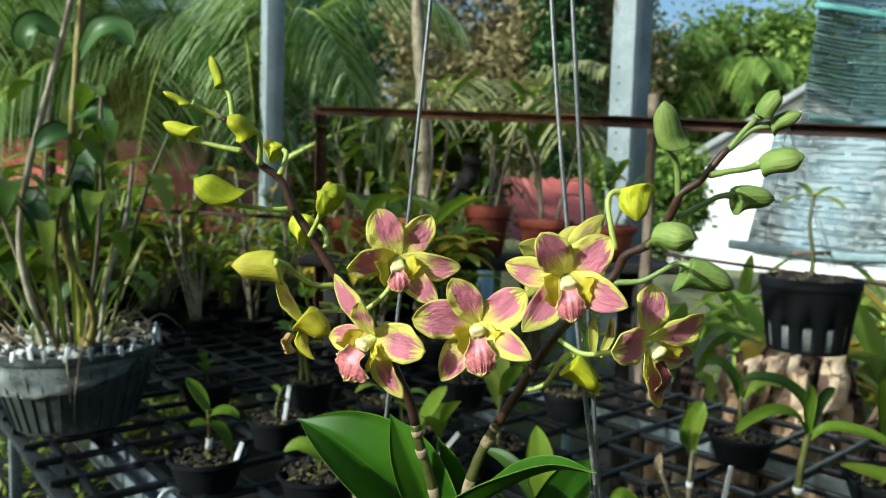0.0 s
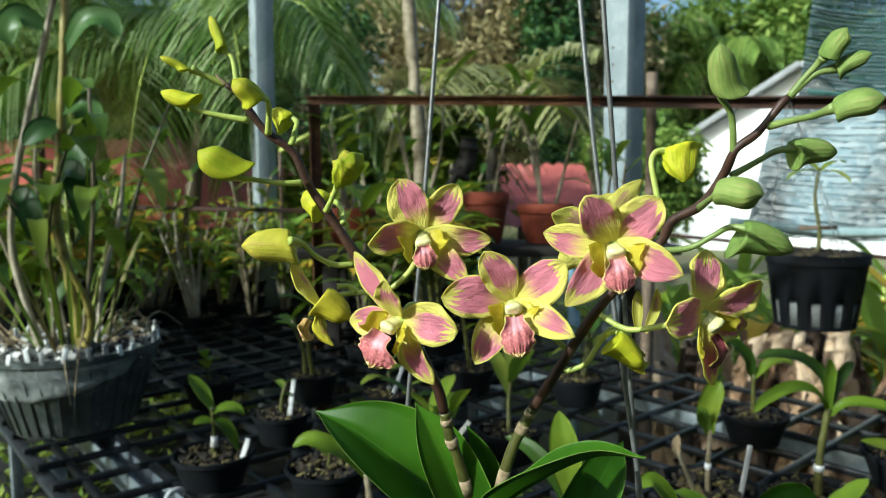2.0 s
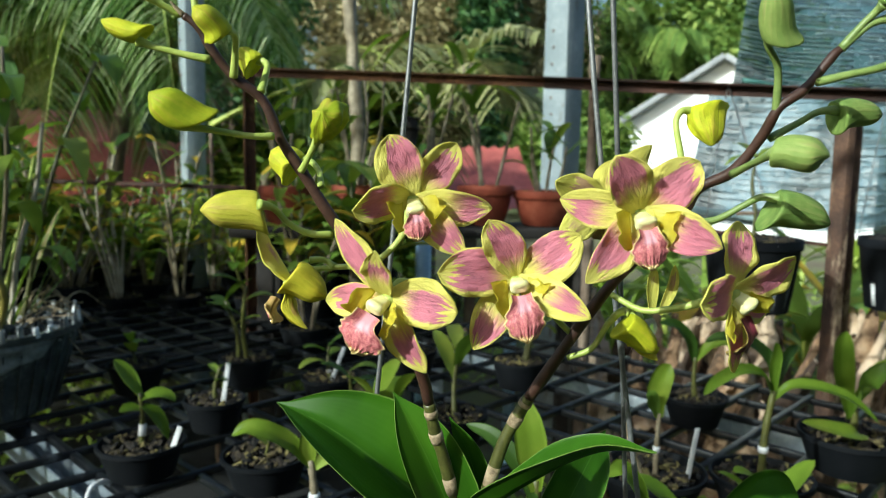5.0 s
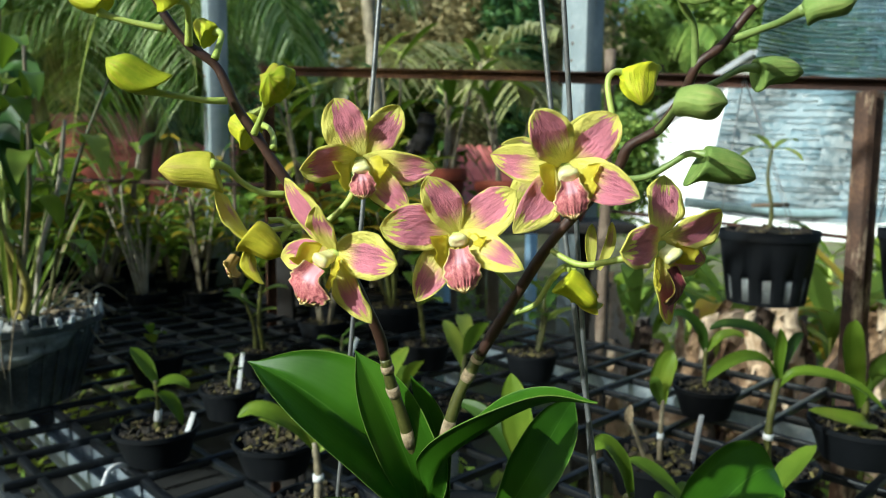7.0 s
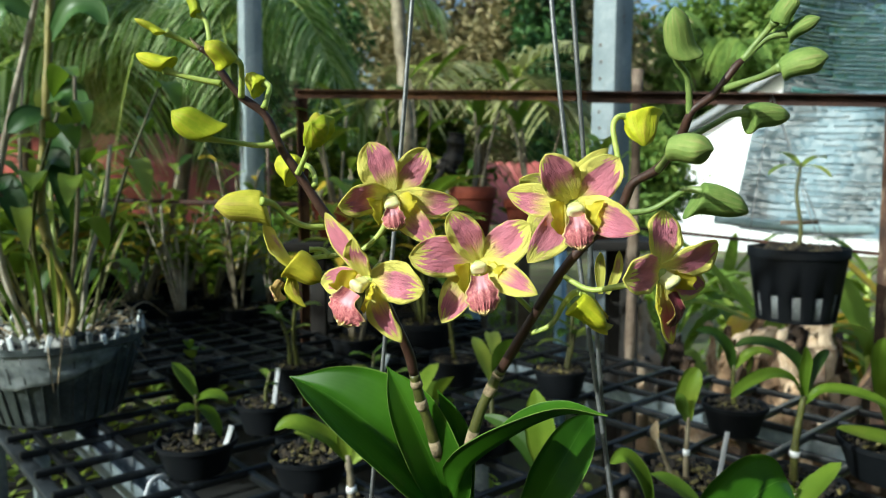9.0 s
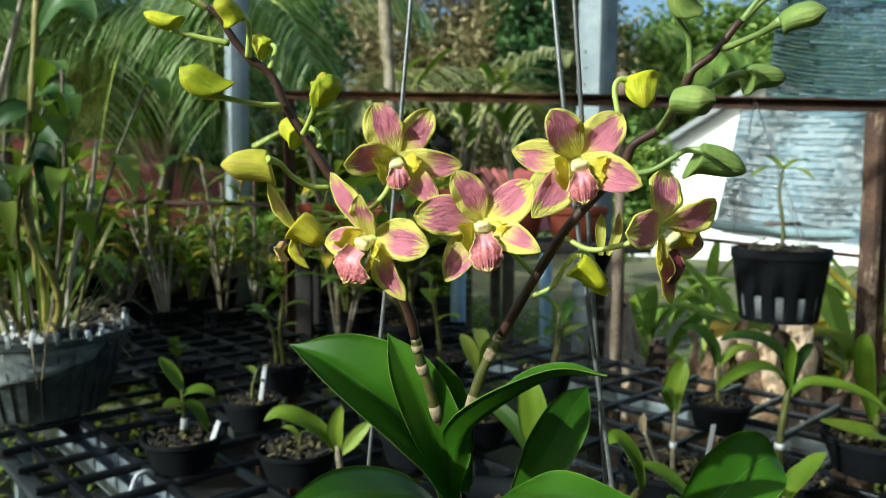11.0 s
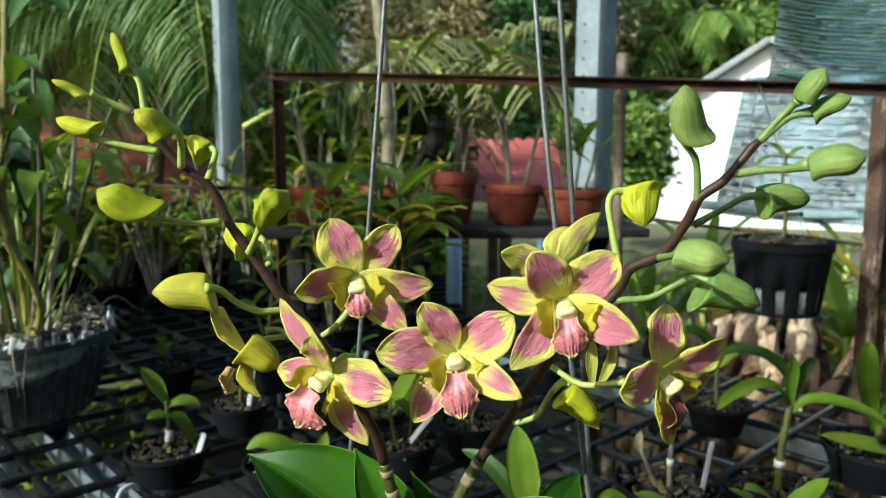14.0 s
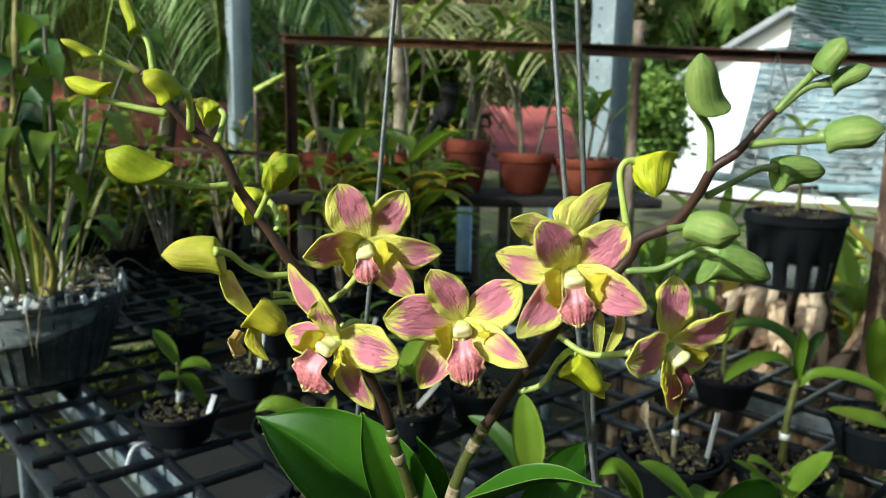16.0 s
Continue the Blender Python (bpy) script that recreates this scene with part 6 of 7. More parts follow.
for k in range(64):
    a = 2 * math.pi * (k + rnd.uniform(-0.3, 0.3)) / 32
    low = k >= 32
    h, q = rnd.uniform(0.010, 0.022), 0.158 if low else 0.169
    bm = bmesh.new()
    box(bm, (-0.0050, -0.0022, -0.010), (0.0050, 0.0022, h), pose(math.cos(a) * q, math.sin(a) * q, 0.150 if low else 0.168, rnd.uniform(-18, 18), rnd.uniform(-14, 14), math.degrees(a) + 90), 0.0015)
    part("rim_tab", bm, RIM_TAB, basket)
bm = bmesh.new()
rnd = random.Random(6)
for k in range(300):
    a, q = rnd.uniform(0, 6.28), 0.152 * math.sqrt(rnd.random())
    s = rnd.uniform(0.004, 0.011)
    box(bm, (-s, -s * 0.7, -s * 0.6), (s, s * 0.7, s * 0.6), pose(math.cos(a) * q, math.sin(a) * q, 0.150 + rnd.uniform(-0.01, 0.02), rnd.uniform(-40, 40), rnd.uniform(-40, 40), rnd.uniform(0, 180)))
tagged(sharp(part("charcoal", bm, CHARCOAL, basket, "grey charcoal lumps")), "", "", "", "stuff")
for c in range(8):
    a = rnd.uniform(0, 6.28)
    t = rnd.uniform(0.20, 0.60)
    foot = Vector((math.cos(a) * 0.09 * rnd.random(), math.sin(a) * 0.09 * rnd.random(), 0.14))
    top = foot + Vector((math.cos(a) * 0.34 * t, math.sin(a) * 0.30 * t, t))
    way = smooth_path([foot, foot.lerp(top, 0.5) + Vector((rnd.uniform(-0.05, 0.05), rnd.uniform(-0.05, 0.05), 0.03)), top], 8)
    bm = bmesh.new()
    tube(bm, way, lambda v: 0.0050 * (1 - 0.4 * v) * (1 + 0.12 * math.sin(v * 50)), 7)
    cane = part("cane", bm, (PEDICEL, OLD_CANE, CANE, OLD_CANE)[c % 4], basket)
    head = rnd.uniform(0, 6.28)
    bare = rnd.uniform(0.25, 0.6)
    for k in range(5):
        p = way[int((bare + (1 - bare) * k / 4) * (len(way) - 1))]
        head += math.pi + rnd.uniform(-0.6, 0.6)
        bm = bmesh.new()
        leaf(bm, arch(p, head, rnd.uniform(0.11, 0.19), rnd.uniform(0.4, 0.9), rnd.uniform(0.7, 1.1), 7), rnd.uniform(0.030, 0.055), (0, 0, 1), 0.25, 5, 1.2)
        part("leaf", bm, LEAF_MID, cane)
for pts, rad, mat in (([(-0.712, 1.45, 0.86), (-0.732, 1.45, 1.012), (-0.751, 1.45, 1.133), (-0.735, 1.45, 1.274), (-0.724, 1.45, 1.391), (-0.705, 1.45, 1.60)], 0.0105, OLIVE_CANE),
                      ([(-0.80, 1.46, 0.86), (-0.839, 1.45, 1.057), (-0.825, 1.45, 1.199), (-0.790, 1.45, 1.338), (-0.745, 1.45, 1.496), (-0.719, 1.45, 1.60)], 0.0075, PALE_CANE),
                      ([(-0.70, 1.48, 0.86), (-0.69, 1.50, 1.00), (-0.665, 1.53, 1.12), (-0.655, 1.55, 1.25)], 0.0055, PALE_CANE),
                      ([(-0.71, 1.44, 0.86), (-0.68, 1.42, 0.93), (-0.69, 1.40, 1.0), (-0.72, 1.39, 1.06)], 0.0080, OLIVE_CANE)):
    bm = bmesh.new()
    tube(bm, smooth_path([Vector(p) - basket.location for p in pts], 8), lambda v: rad * (1 - 0.25 * v) * (1 + 0.10 * math.sin(v * 44)), 9)
    part("cane", bm, mat, basket, "tall bare pale grey cane" if mat is PALE_CANE else "tall yellow-olive cane")
for pts, w in (([(-0.735, 1.45, 1.27), (-0.703, 1.44, 1.250), (-0.690, 1.43, 1.198), (-0.683, 1.43, 1.144), (-0.692, 1.44, 1.090)], 0.062),
               ([(-0.73, 1.45, 1.33), (-0.684, 1.43, 1.345), (-0.663, 1.43, 1.322), (-0.656, 1.43, 1.28)], 0.050), ([(-0.733, 1.45, 1.306), (-0.761, 1.43, 1.295), (-0.790, 1.42, 1.265)], 0.045),
               ([(-0.72, 1.45, 1.44), (-0.671, 1.43, 1.496), (-0.628, 1.43, 1.501), (-0.600, 1.43, 1.465)], 0.046), ([(-0.745, 1.45, 1.485), (-0.786, 1.43, 1.506), (-0.805, 1.42, 1.48), (-0.80, 1.42, 1.45)], 0.050),
               ([(-0.83, 1.45, 1.15), (-0.80, 1.42, 1.17), (-0.775, 1.41, 1.13), (-0.77, 1.41, 1.08)], 0.050), ([(-0.745, 1.45, 1.19), (-0.72, 1.42, 1.21), (-0.69, 1.40, 1.22), (-0.66, 1.39, 1.20)], 0.040)):
    bm = bmesh.new()
    leaf(bm, smooth_path([Vector(p) - basket.location for p in pts], 5), w, (0.1, -0.9, 0.35), 0.25, 7, 0.9, 0.0006)
    part("leaf", bm, LEAF_DEEP, basket, "broad dark green leaf")
for k in range(24):
    a = rnd.uniform(0, 6.28)
    bm = bmesh.new()
    leaf(bm, arch((math.cos(a) * 0.07, math.sin(a) * 0.07, 0.15), a + rnd.uniform(-0.5, 0.5), rnd.uniform(0.10, 0.22), rnd.uniform(1.3, 2.4), rnd.uniform(0.3, 0.8), 9), rnd.uniform(0.005, 0.010), (0, 0, 1), 0.3, 3)
    part("leaf", bm, (LEAF_MID, LEAF_LIME, OLIVE_CANE)[k % 3], basket, "narrow strap leaf")
for k, (x, y, z) in enumerate(((-0.13, 0.05, 1.02), (-0.02, 0.10, 1.06), (0.06, 0.12, 1.04), (0.10, 0.02, 1.0), (-0.24, 0.0, 0.80))):
    bm = bmesh.new()
    for a in range(5):
        leaf(bm, arch((x, y, z), a * 1.256, 0.025, 0.5, 0.2, 5), 0.016, (0, 0, 1), 0.1, 3)
    part("blossom", bm, LILAC, basket, "small lilac orchid blossom")

rnd = random.Random(31)
for k in range(34):
    a = rnd.uniform(0, 6.28)
    q = rnd.uniform(0.05, 0.15)
    p = Vector((math.cos(a) * q, math.sin(a) * q, 0.165))
    h = a + rnd.uniform(-0.9, 0.9)
    d = Vector((math.cos(h), math.sin(h), 0))
    ln = rnd.uniform(0.05, 0.16)
    bm = bmesh.new()
    tube(bm, smooth_path([p, p + d * ln * 0.5 + Vector((0, 0, rnd.uniform(0.0, 0.05))), p + d * ln + Vector((0, 0, rnd.uniform(-0.07, 0.03)))], 4), lambda v: 0.0022 * (1 - 0.5 * v), 5)
    part("root", bm, SHEATH, basket, "thin pale aerial root")

# sunlit broad-leaved plants behind the logs
for i, (x, y, z, n, ln, w) in enumerate(((1.55, 3.35, 0.55, 11, 0.62, 0.11), (1.95, 3.15, 0.50, 12, 0.66, 0.12), (2.35, 3.40, 0.45, 11, 0.70, 0.13), (1.20, 3.60, 0.50, 9, 0.55, 0.10), (2.75, 3.30, 0.45, 10, 0.65, 0.12), (1.75, 3.75, 0.6, 10, 0.70, 0.13))):
    rnd = random.Random(300 + i)
    ob = thing("broad_leaf_plant", (x, y, -0.05), "leafy lime-green garden plant with broad arching leaves", "plant", "plants behind the logs")
    bm = bmesh.new()
    tube(bm, smooth_path([(0, 0, 0), (0.02, 0.01, z * 0.5), (0.0, 0.0, z)], 5), lambda v: 0.022 - 0.008 * v, 8)
    stalk = part("stalk", bm, PEDICEL, ob, "green stalk")
    for k in range(n):
        bm = bmesh.new()
        hd = 2.4 * k + rnd.uniform(-0.4, 0.4)
        leaf(bm, arch((0, 0, z * rnd.uniform(0.55, 1.0)), hd, ln * rnd.uniform(0.6, 1.05), rnd.uniform(0.5, 1.5), rnd.uniform(0.5, 1.1), 10), w * rnd.uniform(0.7, 1.1), (0, 0, 1), 0.3, 5)
        part("leaf", bm, LEAF_YELLOW if rnd.random() < 0.16 else LEAF_LIME, stalk)

# pale blue pipes and a cable
for i, (x, y, z0, z1, r) in enumerate(((0.175, 2.85, -0.03, 0.965, 0.030), (0.52, 2.85, -0.03, 0.96, 0.024), (-0.02, 2.95, -0.03, 0.9, 0.022))):
    bm = bmesh.new()
    tube(bm, [(x, y, z0), (x, y, z1)], r, 14)
    tagged(part("blue_pipe", bm, BLUE_PIPE), "pale blue plastic pipe standing in the ground", "pipe", "blue pipes")

# logs behind the bench
rnd = random.Random(12)
for i in range(64):
    x, y = rnd.uniform(0.80, 2.1), rnd.uniform(2.30, 2.95)
    hgt, r = rnd.uniform(0.30, 0.62) + 0.20 * (y - 2.3), rnd.uniform(0.022, 0.058)
    bm = bmesh.new()
    pts = [(0, 0, -0.05), (rnd.uniform(-0.02, 0.02), rnd.uniform(-0.02, 0.02), hgt * 0.5), (rnd.uniform(-0.13, 0.13), rnd.uniform(-0.05, 0.05), hgt)]
    ph = rnd.uniform(0, 6)
    tube(bm, smooth_path(pts, 9), lambda v: r * (1 + 0.18 * math.sin(v * 9 + ph) - 0.55 * v * v), 12)
    for v in bm.verts:
        v.co += Vector((1, 1, 0.8)) * 1.1 * r * noise.noise(v.co * 16 + Vector((i * 3.1, 0, 0))) + Vector((0.9, 0.9, 0.5)) * 0.6 * r * noise.noise(v.co * 45)
    lg = part("log", bm, LOG)
    lg.location = (x, y, 0)
    sharp(lg, 50)
    tagged(lg, "rough split log standing in a stack", "log", "stacked logs")

# neighbouring plant close behind the hanging orchid
near = thing("near_orchid", (0.135, 0.655, Z0), "young orchid with pale and dark leaves in a black pot", "potted plant")
near_inv = near.matrix_world.inverted()
sharp(part("pot", pot_shape(0.065, 0.085), BLACK_PLASTIC, near, "black plastic nursery pot"), 40)
for foot, top in (((0.12, 0.645, 0.775), (0.098, 0.632, 0.925)), ((0.15, 0.645, 0.775), (0.172, 0.500, 0.905)), ((0.15, 0.66, 0.775), (0.185, 0.61, 0.900))):
    bm = bmesh.new()
    f0, t0 = near_inv @ Vector(foot), near_inv @ Vector(top)
    tube(bm, smooth_path([f0, f0.lerp(t0, 0.5) + Vector((0, 0.01, 0.01)), t0], 5), lambda v: 0.0045 * (1 - 0.3 * v) * (1 + 0.1 * math.sin(v * 30)), 8)
    part("cane", bm, CANE, near, "jointed olive cane")
for way, w, nrm, fold, mat in (
        ([(0.098, 0.632, 0.915), (0.094, 0.630, 0.945), (0.091, 0.634, 0.970), (0.089, 0.642, 0.992)], 0.026, (-0.1, -0.95, 0.2), 0.2, LEAF_PALE),
        ([(0.172, 0.500, 0.900), (0.195, 0.498, 0.930), (0.222, 0.505, 0.952), (0.240, 0.512, 0.960), (0.253, 0.518, 0.958)], 0.050, (0.05, -0.70, 0.70), 0.30, LEAF_GLOSS),
        ([(0.185, 0.610, 0.895), (0.176, 0.606, 0.925), (0.160, 0.604, 0.945), (0.146, 0.602, 0.940)], 0.016, (0.1, -0.6, 0.8), 0.2, LEAF_PALE),
        ([(0.100, 0.630, 0.900), (0.085, 0.640, 0.935), (0.065, 0.655, 0.955), (0.045, 0.670, 0.960)], 0.015, (-0.2, -0.7, 0.6), 0.2, LEAF_MID)):
    bm = bmesh.new()
    leaf(bm, smooth_path([near_inv @ Vector(q) for q in way], 6), w, nrm, fold, 9, 1.0, 0.0006)
    part("leaf", bm, mat, near, "broad orchid leaf")

# unseen nets added to shade benches; front edge leaves the hanging orchid sunlit
shade_roof = thing("shade_roof", (-0.22, -0.40, 2.3), "unseen dark net added to shade the benches", "shade net", "", "structure")
bm = bmesh.new()
sheet(bm, [[Vector((-4.5 + 8.5 * j / 30, -0.15 + 0.60 * (j < 8) - 0.27 * (8 < j < 11) + (0.72 - 0.60 * (j < 8) + 0.27 * (8 < j < 11) + 0.45 * min(1, max(0, (9.5 - j) / 1.5))) * i / 14, 0.03 * math.sin(j * 1.3) * math.sin(i * 0.9))) for j in range(31)] for i in range(15)])
part("shade_sheet", bm, NET_ADDED, shade_roof, "dark net added for shade")
bm = bmesh.new()
sheet(bm, [[Vector((-2.3 + 1.8 * j / 12, 1.95 - (1.0 - 0.28 * min(1, max(0, (j - 3.5) / 2))) * (1 - i / 8), 0.02 * math.sin(j * 1.3) * math.sin(i * 0.9))) for j in range(13)] for i in range(9)])
part("shade_sheet", bm, NET_ADDED_DENSE, shade_roof, "denser net strip added to shade the shelf")
for y in (-0.14, 0.56, 0.96, 1.94):
    bm = bmesh.new()
    tube(bm, [(-4.5, y, 0.0), (4.0, y, 0.0)], 0.016, 8)
    part("shade_pipe", bm, GALVANISED, shade_roof)
    for x in (-4.45, 3.95):
        bm = bmesh.new()
        tube(bm, [(x, y, -2.35), (x, y, 0)], 0.02, 8)
        part("shade_leg", bm, GALVANISED, shade_roof)

# ---- trees and garden growth ----


def leaf_cloud(centres, size, seed, aspect=0.45, hang=0.0):
    """A mesh of small folded leaves, one at each centre."""
    rng = np.random.default_rng(seed)
    c = np.asarray(centres, float)
    n = len(c)
    d = rng.normal(size=(n, 3))
    d[:, 2] = d[:, 2] * 0.6 - hang
    d /= np.linalg.norm(d, axis=1)[:, None]
    up = rng.normal(size=(n, 3)) * 0.7 + np.array([0, 0, 1.0])
    s = np.cross(d, up)
    s /= np.linalg.norm(s, axis=1)[:, None] + 1e-9
    u = np.cross(s, d)
    ln = (size * rng.uniform(0.6, 1.3, n))[:, None]
    w = ln * aspect * 0.5
    v = np.stack([c, c + d * ln * 0.45 - s * w + u * w * 0.3, c + d * ln - u * ln * 0.12, c + d * ln * 0.45 + s * w + u * w * 0.3], 1).reshape(-1, 3)
    i = np.arange(n)[:, None] * 4
    f = np.concatenate([i + np.array([0, 1, 2]), i + np.array([0, 2, 3])], 0)
    return v, f


def cloud_mesh(name, v, f, mat):
    me = bpy.data.meshes.new(name)
    me.vertices.add(len(v))
    me.vertices.foreach_set("co", np.asarray(v, np.float32).ravel())
    me.loops.add(len(f) * 3)
    me.loops.foreach_set("vertex_index", np.asarray(f, np.int32).ravel())
    me.polygons.add(len(f))
    me.polygons.foreach_set("loop_start", np.arange(0, len(f) * 3, 3, dtype=np.int32))
    me.polygons.foreach_set("loop_total", np.full(len(f), 3, np.int32))
    me.update(calc_edges=True)
    me.validate()
    me.materials.append(mat)
    return me


def tree(at, height, crown, radii, n, size, mat, seed, label, clumps=60, hang=0.0, aspect=0.45, trunk=0.12):
    rng = np.random.default_rng(seed)
    rnd = random.Random(seed)
    ob = thing("tree", at, label, "tree")
    ends = []
    while len(ends) < clumps:
        p = rng.uniform(-1, 1, 3)
        q = np.linalg.norm(p)
        if 0.35 < q < 1 and noise.noise(Vector(p) * 1.7 + Vector((seed, 0, 0))) > -0.15:
            ends.append(np.array(crown) + p * np.array(radii))
    bm = bmesh.new()
    top = Vector(crown)
    tube(bm, smooth_path([(0, 0, -0.1), (0.05, 0.02, top.z * 0.5), (top.x, top.y, top.z)], 6), lambda v: trunk * (1 - 0.7 * v), 9)
    tk = part("trunk", bm, BARK, ob)
    for e in ends[:14]:
        bm = bmesh.new()
        s = Vector((0.03, 0.01, top.z * rnd.uniform(0.45, 0.9)))
        tube(bm, smooth_path([s, s.lerp(Vector(e), 0.5) + Vector((0, 0, 0.1)), Vector(e)], 4), lambda v: trunk * 0.35 * (1 - 0.8 * v), 6)
        part("limb", bm, BARK, tk)
    per = n // clumps
    cs = np.concatenate([e + rng.normal(size=(per, 3)) * np.array(radii) * rng.uniform(0.10, 0.20) for e in ends])
    v, f = leaf_cloud(cs, size, seed, aspect, hang)
    cr = new("crown", cloud_mesh("crown", v, f, mat))
    cr.parent = ob
    tagged(cr, "", "", "", "stuff")
    return ob


def frond_parts(base, heading, length, rise, droop, leaflets, llen, lw, seed, sag=0.5):
    """Rachis points, and the leaflets as vertices and faces."""
    rnd = random.Random(seed)
    pts = arch(base, heading, length, rise, droop, 16)
    h = Vector((math.cos(heading), math.sin(heading), 0))
    side = h.cross(Vector((0, 0, 1)))
    v, f = [], []
    for i in range(leaflets):
        t = 0.14 + 0.86 * i / leaflets
        q = t * 15
        k = min(14, int(q))
        p = pts[k].lerp(pts[k + 1], q - k)
        d = (pts[k + 1] - pts[k]).normalized()
        ln = llen * (0.45 + 0.55 * math.sin(math.pi * min(1, 0.15 + t * 0.95))) * rnd.uniform(0.85, 1.1)
        for s in (-1, 1):
            out = (side * s * 0.85 + d * 0.65 + Vector((0, 0, rnd.uniform(-0.05, 0.25)))).normalized()
            wd = out.cross(Vector((0, 0, 1))).normalized() * lw
            b = len(v)
            for j in range(4):
                u = j / 3
                c = p + out * (ln * u) + Vector((0, 0, -sag * ln * u * u))
                w = wd * (1 - 0.92 * u ** 1.6)
                v += [c - w, c + w]
            for j in range(3):
                f += [(b + 2 * j, b + 2 * j + 1, b + 2 * j + 3), (b + 2 * j, b + 2 * j + 3, b + 2 * j + 2)]
    return pts, v, f


def palm(at, crown_z, fronds, length, llen, lw, mat, seed, label, leaflets=44, spread=(0, 6.28), rise=(0.5, 1.3), trunk=0.06, sag=0.5, stems=1, droop=(0.7, 1.3)):
    rnd = random.Random(seed)
    ob = thing("palm_tree", at, label, "palm")
    for s in range(stems):
        a = 6.28 * s / stems
        bm = bmesh.new()
        o = Vector((math.cos(a), math.sin(a), 0)) * (0.18 * (stems > 1))
        top = o * 2 + Vector((0, 0, crown_z))
        tube(bm, smooth_path([o * 0.5 + Vector((0, 0, -0.1)), o * 1.2 + Vector((0, 0, crown_z * 0.5)), top], 6), lambda v: trunk * (1 - 0.35 * v) * (1 + 0.06 * math.sin(v * 80)), 9)
        part("trunk", bm, BARK, ob)
        for k in range(fronds):
            hd = spread[0] + (spread[1] - spread[0]) * (k + rnd.random()) / fronds
            pts, v, f = frond_parts(top, hd, length * rnd.uniform(0.75, 1.15), rnd.uniform(*rise), rnd.uniform(*droop), leaflets, llen, lw, seed * 50 + s * 20 + k, sag)
            fr = new("frond", cloud_mesh("frond", v, f, mat))
            fr.parent = ob
            bm = bmesh.new()
            tube(bm, pts, lambda v: 0.012 * (1 - 0.85 * v), 5)
            part("rachis", bm, PEDICEL, fr)
    return ob


palm((-1.75, 4.5, 0), 1.75, 17, 1.7, 0.50, 0.0080, FROND, 1, "feathery green palm with long drooping fronds", 80, sag=0.7, stems=2)
palm((-2.9, 5.4, 0), 2.1, 17, 1.9, 0.58, 0.0095, FROND, 2, "feathery green palm with long drooping fronds", 70, sag=0.7)
palm((-4.6, 6.4, 0), 2.6, 16, 2.2, 0.58, 0.011, FROND, 3, "feathery green palm with long drooping fronds", 80, sag=0.7)
palm((0.32, 4.3, 0), 1.50, 13, 1.10, 0.44, 0.019, FROND_DRY, 4, "young palm with pale yellowing fronds", 19, rise=(0.5, 1.2), trunk=0.04)
palm((-0.60, 2.80, 0), 1.31, 1, 0.41, 0.055, 0.0055, FROND_DRY, 5, "small palm seedling with one long yellowing frond", 34, spread=(-0.05, 0.05), rise=(0.55, 0.58), trunk=0.010, sag=0.2, droop=(0.10, 0.14))
palm((5.6, 15.5, 0), 3.3, 14, 2.6, 0.7, 0.03, TREE_LIGHT, 6, "tall light green palm far behind", 36, sag=0.9, trunk=0.12)
palm((7.6, 17.5, 0), 4.1, 14, 2.8, 0.7, 0.03, TREE_LIGHT, 7, "tall light green palm far behind", 36, sag=0.9, trunk=0.12)

tree((-1.75, 9.5, 0), 4, (0, 0, 3.0), (1.05, 1.2, 1.5), 8000, 0.16, TREE_DARK, 11, "dark green dense tree", 60, 0.5, 0.3)
tree((0.9, 14.0, 0), 5, (0, 0, 4.2), (2.7, 1.6, 2.8), 34000, 0.20, TREE_OLIVE, 12, "olive brown tree with fine leaves", 80, 0.3, 0.35)
tree((1.95, 13.0, 0), 5, (0, 0, 3.4), (0.55, 1.2, 2.6), 15000, 0.17, TREE_DARK, 13, "dark green dense tree", 60, 0.3)
tree((4.3, 17.0, 0), 4, (0, 0, 3.0), (2.4, 1.5, 2.3), 30000, 0.22, TREE_LIGHT, 14, "light green bushy tree", 70)
tree((7.4, 16.0, 0), 4, (0, 0, 2.9), (2.4, 1.5, 2.3), 30000, 0.22, TREE_LIGHT, 15, "light green bushy tree", 70)
tree((2.55, 9.0, 0), 2, (0, 0, 1.25), (0.65, 0.6, 0.75), 14000, 0.12, TREE_LIGHT, 16, "light green bushy shrub", 50, trunk=0.05)
tree((-6.0, 10.5, 0), 3, (0, 0, 1.7), (2.4, 1.4, 1.3), 14000, 0.18, TREE_DARK, 17, "dark green dense tree", 70)
tree((-3.6, 11.5, 0), 3, (0, 0, 1.8), (2.0, 1.4, 1.4), 13000, 0.18, TREE_DARK, 18, "dark green dense tree", 60)

for i, (x, y, hz, w) in enumerate(((-0.6, 4.9, 1.2, 0.5), (-0.1, 4.2, 0.85, 0.30), (-2.0, 4.1, 0.72, 0.5), (-2.9, 4.4, 0.74, 0.5), (-1.35, 4.5, 0.50, 0.35), (0.0, 4.7, 1.25, 0.34))):
    tree((x, y, 0), 1.5, (0, 0, hz - 0.1), (w, 0.4, 0.5), 7000, 0.09, LEAF_MID, 20 + i, "low green garden shrub", 40, trunk=0.03)

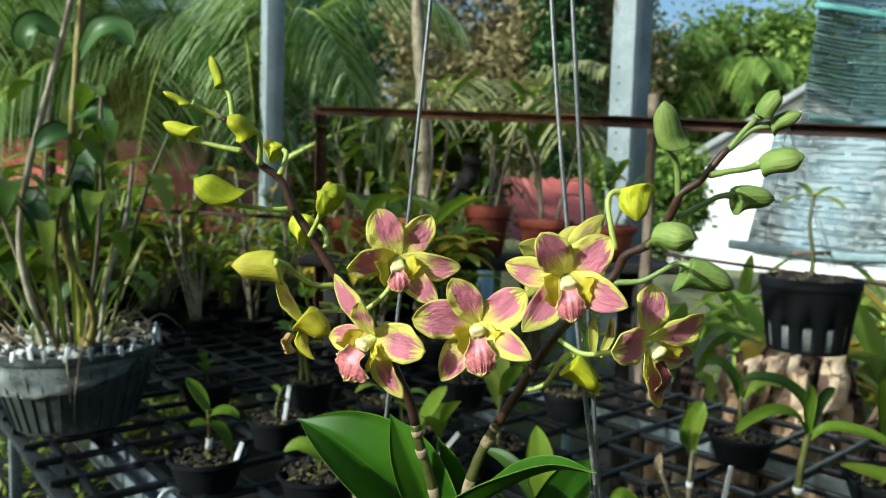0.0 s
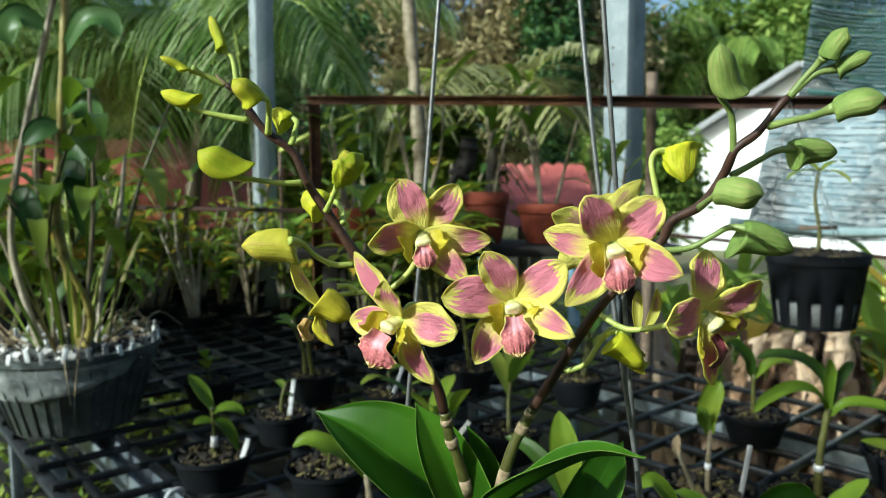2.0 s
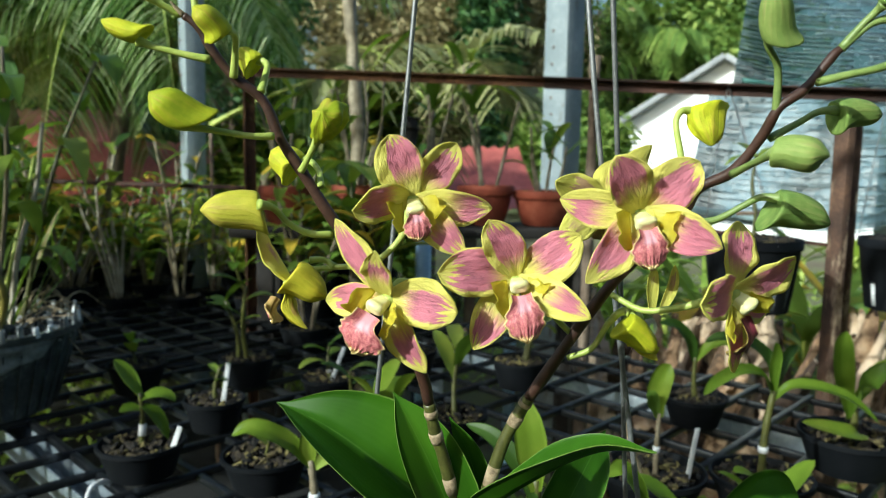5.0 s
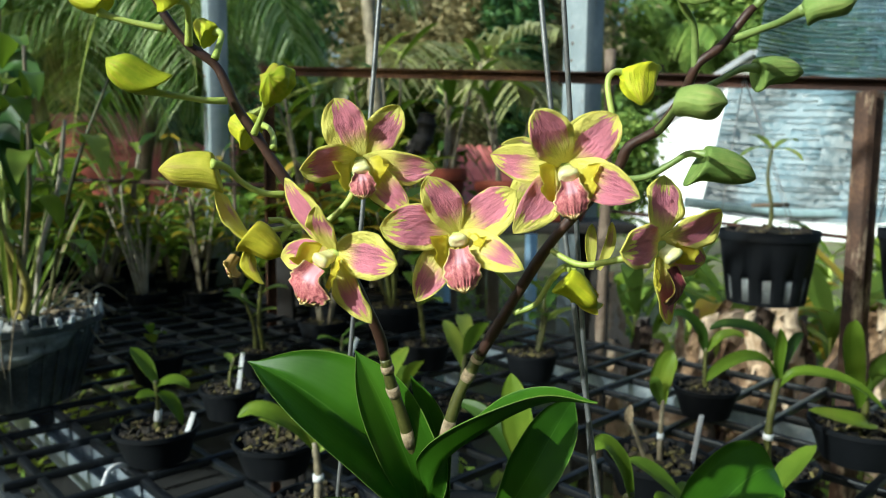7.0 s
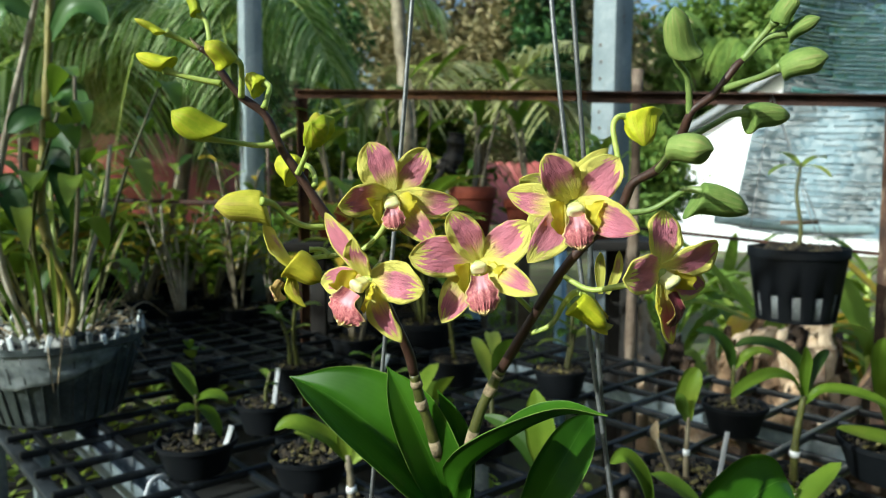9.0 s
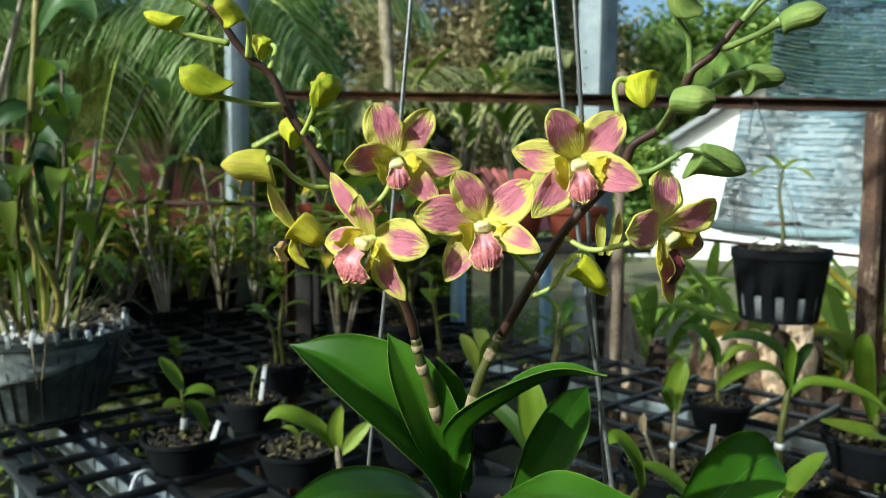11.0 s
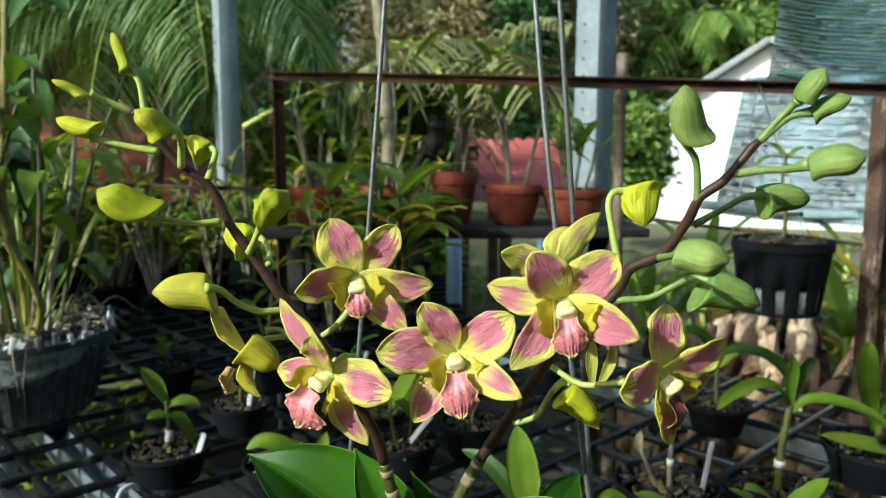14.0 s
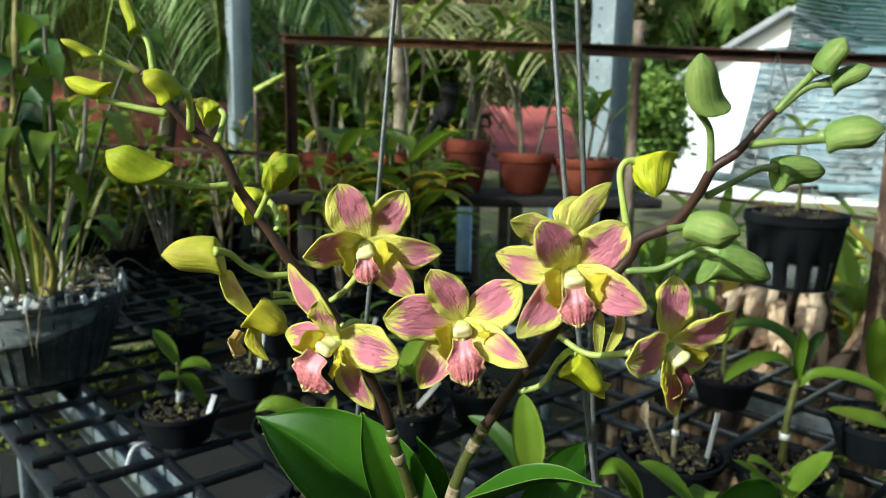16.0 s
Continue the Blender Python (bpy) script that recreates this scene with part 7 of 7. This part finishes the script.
# far woods
rng = np.random.default_rng(30)
n = 42000
x = rng.uniform(-22, 24, n)
top = 2.9 + 1.2 * np.sin(x * 0.7) + 0.8 * np.sin(x * 1.9 + 1)
cs = np.stack([x, 21 + rng.uniform(-1.5, 1.5, n), rng.uniform(0, 1, n) ** 0.7 * top], 1)
v, f = leaf_cloud(cs, 0.42, 31)
woods = tagged(new("far_woods", cloud_mesh("far_woods", v, f, TREE_LIGHT)), "distant light green woods", "woods", "", "stuff")

# broad-leaved plants by the house, a yellow-leaved shrub, weeds
for i, (x, y, hgt, cnt, mat) in enumerate(((2.25, 4.1, 0.62, 7, LEAF_PALE), (2.7, 4.4, 0.62, 7, LEAF_PALE), (1.9, 4.6, 0.5, 7, LEAF_PALE), (1.62, 3.25, 0.42, 8, LEAF_YELLOW), (1.9, 3.5, 0.40, 8, LEAF_PALE), (1.2, 4.0, 0.4, 7, LEAF_MID), (3.2, 4.6, 0.6, 7, LEAF_PALE))):
    ob = thing("broad_leaf_plant", (x, y, 0), "broad-leaved bright green garden plant" if mat is not LEAF_YELLOW else "garden shrub with yellow and orange leaves", "plant")
    rnd = random.Random(60 + i)
    bm = bmesh.new()
    tube(bm, [(0, 0, -0.05), (0, 0, hgt * 0.6), (0.01, 0, hgt)], lambda v: 0.03 * (1 - 0.6 * v), 8)
    part("stalk", bm, PEDICEL, ob)
    for k in range(cnt * 2):
        bm = bmesh.new()
        leaf(bm, arch((0, 0, hgt * rnd.uniform(0.5, 1)), rnd.uniform(0, 6.28), rnd.uniform(0.25, 0.45), rnd.uniform(0.5, 1.6), rnd.uniform(0.5, 0.9), 9), rnd.uniform(0.07, 0.12), (0, 0, 1), 0.2)
        part("leaf", bm, mat if rnd.random() < 0.7 else LEAF_PALE, ob)

n = 26000
cs = np.stack([rng.uniform(-4, 5, n), rng.uniform(0.3, 7, n), rng.uniform(0, 0.12, n)], 1)
cs = cs[np.array([noise.noise((p[0] * 1.1, p[1] * 1.1, 3)) > -0.05 and not (0.12 < p[0] * 0.766 + p[1] * 0.643 < 1.72 and -0.1 < p[1] * 0.766 - p[0] * 0.643 < 2.75) for p in cs])]
v, f = leaf_cloud(cs, 0.055, 33, 0.5, -0.6)
tagged(new("weeds", cloud_mesh("weeds", v, f, LEAF_LIME)), "low green weeds on the ground", "weeds", "", "stuff")

# unseen planting added behind and beside the camera, closing off low sky light
n = 24000
q = rng.uniform(0, 1, (n, 3))
side = q[:, 0] < 0.65
hx = np.where(side, rng.uniform(-7, 4.4, n), rng.uniform(3.6, 4.4, n))
hy = np.where(side, rng.uniform(-3.8, -2.8, n), rng.uniform(-3.8, 2.0, n))
cs = np.stack([hx, hy, q[:, 2] ** 0.8 * (2.9 + 0.5 * np.sin(hx * 1.7 + hy))], 1)
v, f = leaf_cloud(cs, 0.24, 37, 0.55)
tagged(new("garden_hedge", cloud_mesh("garden_hedge", v, f, LEAF_MID)), "tall unseen hedge added to block low sky light", "hedge", "", "stuff")
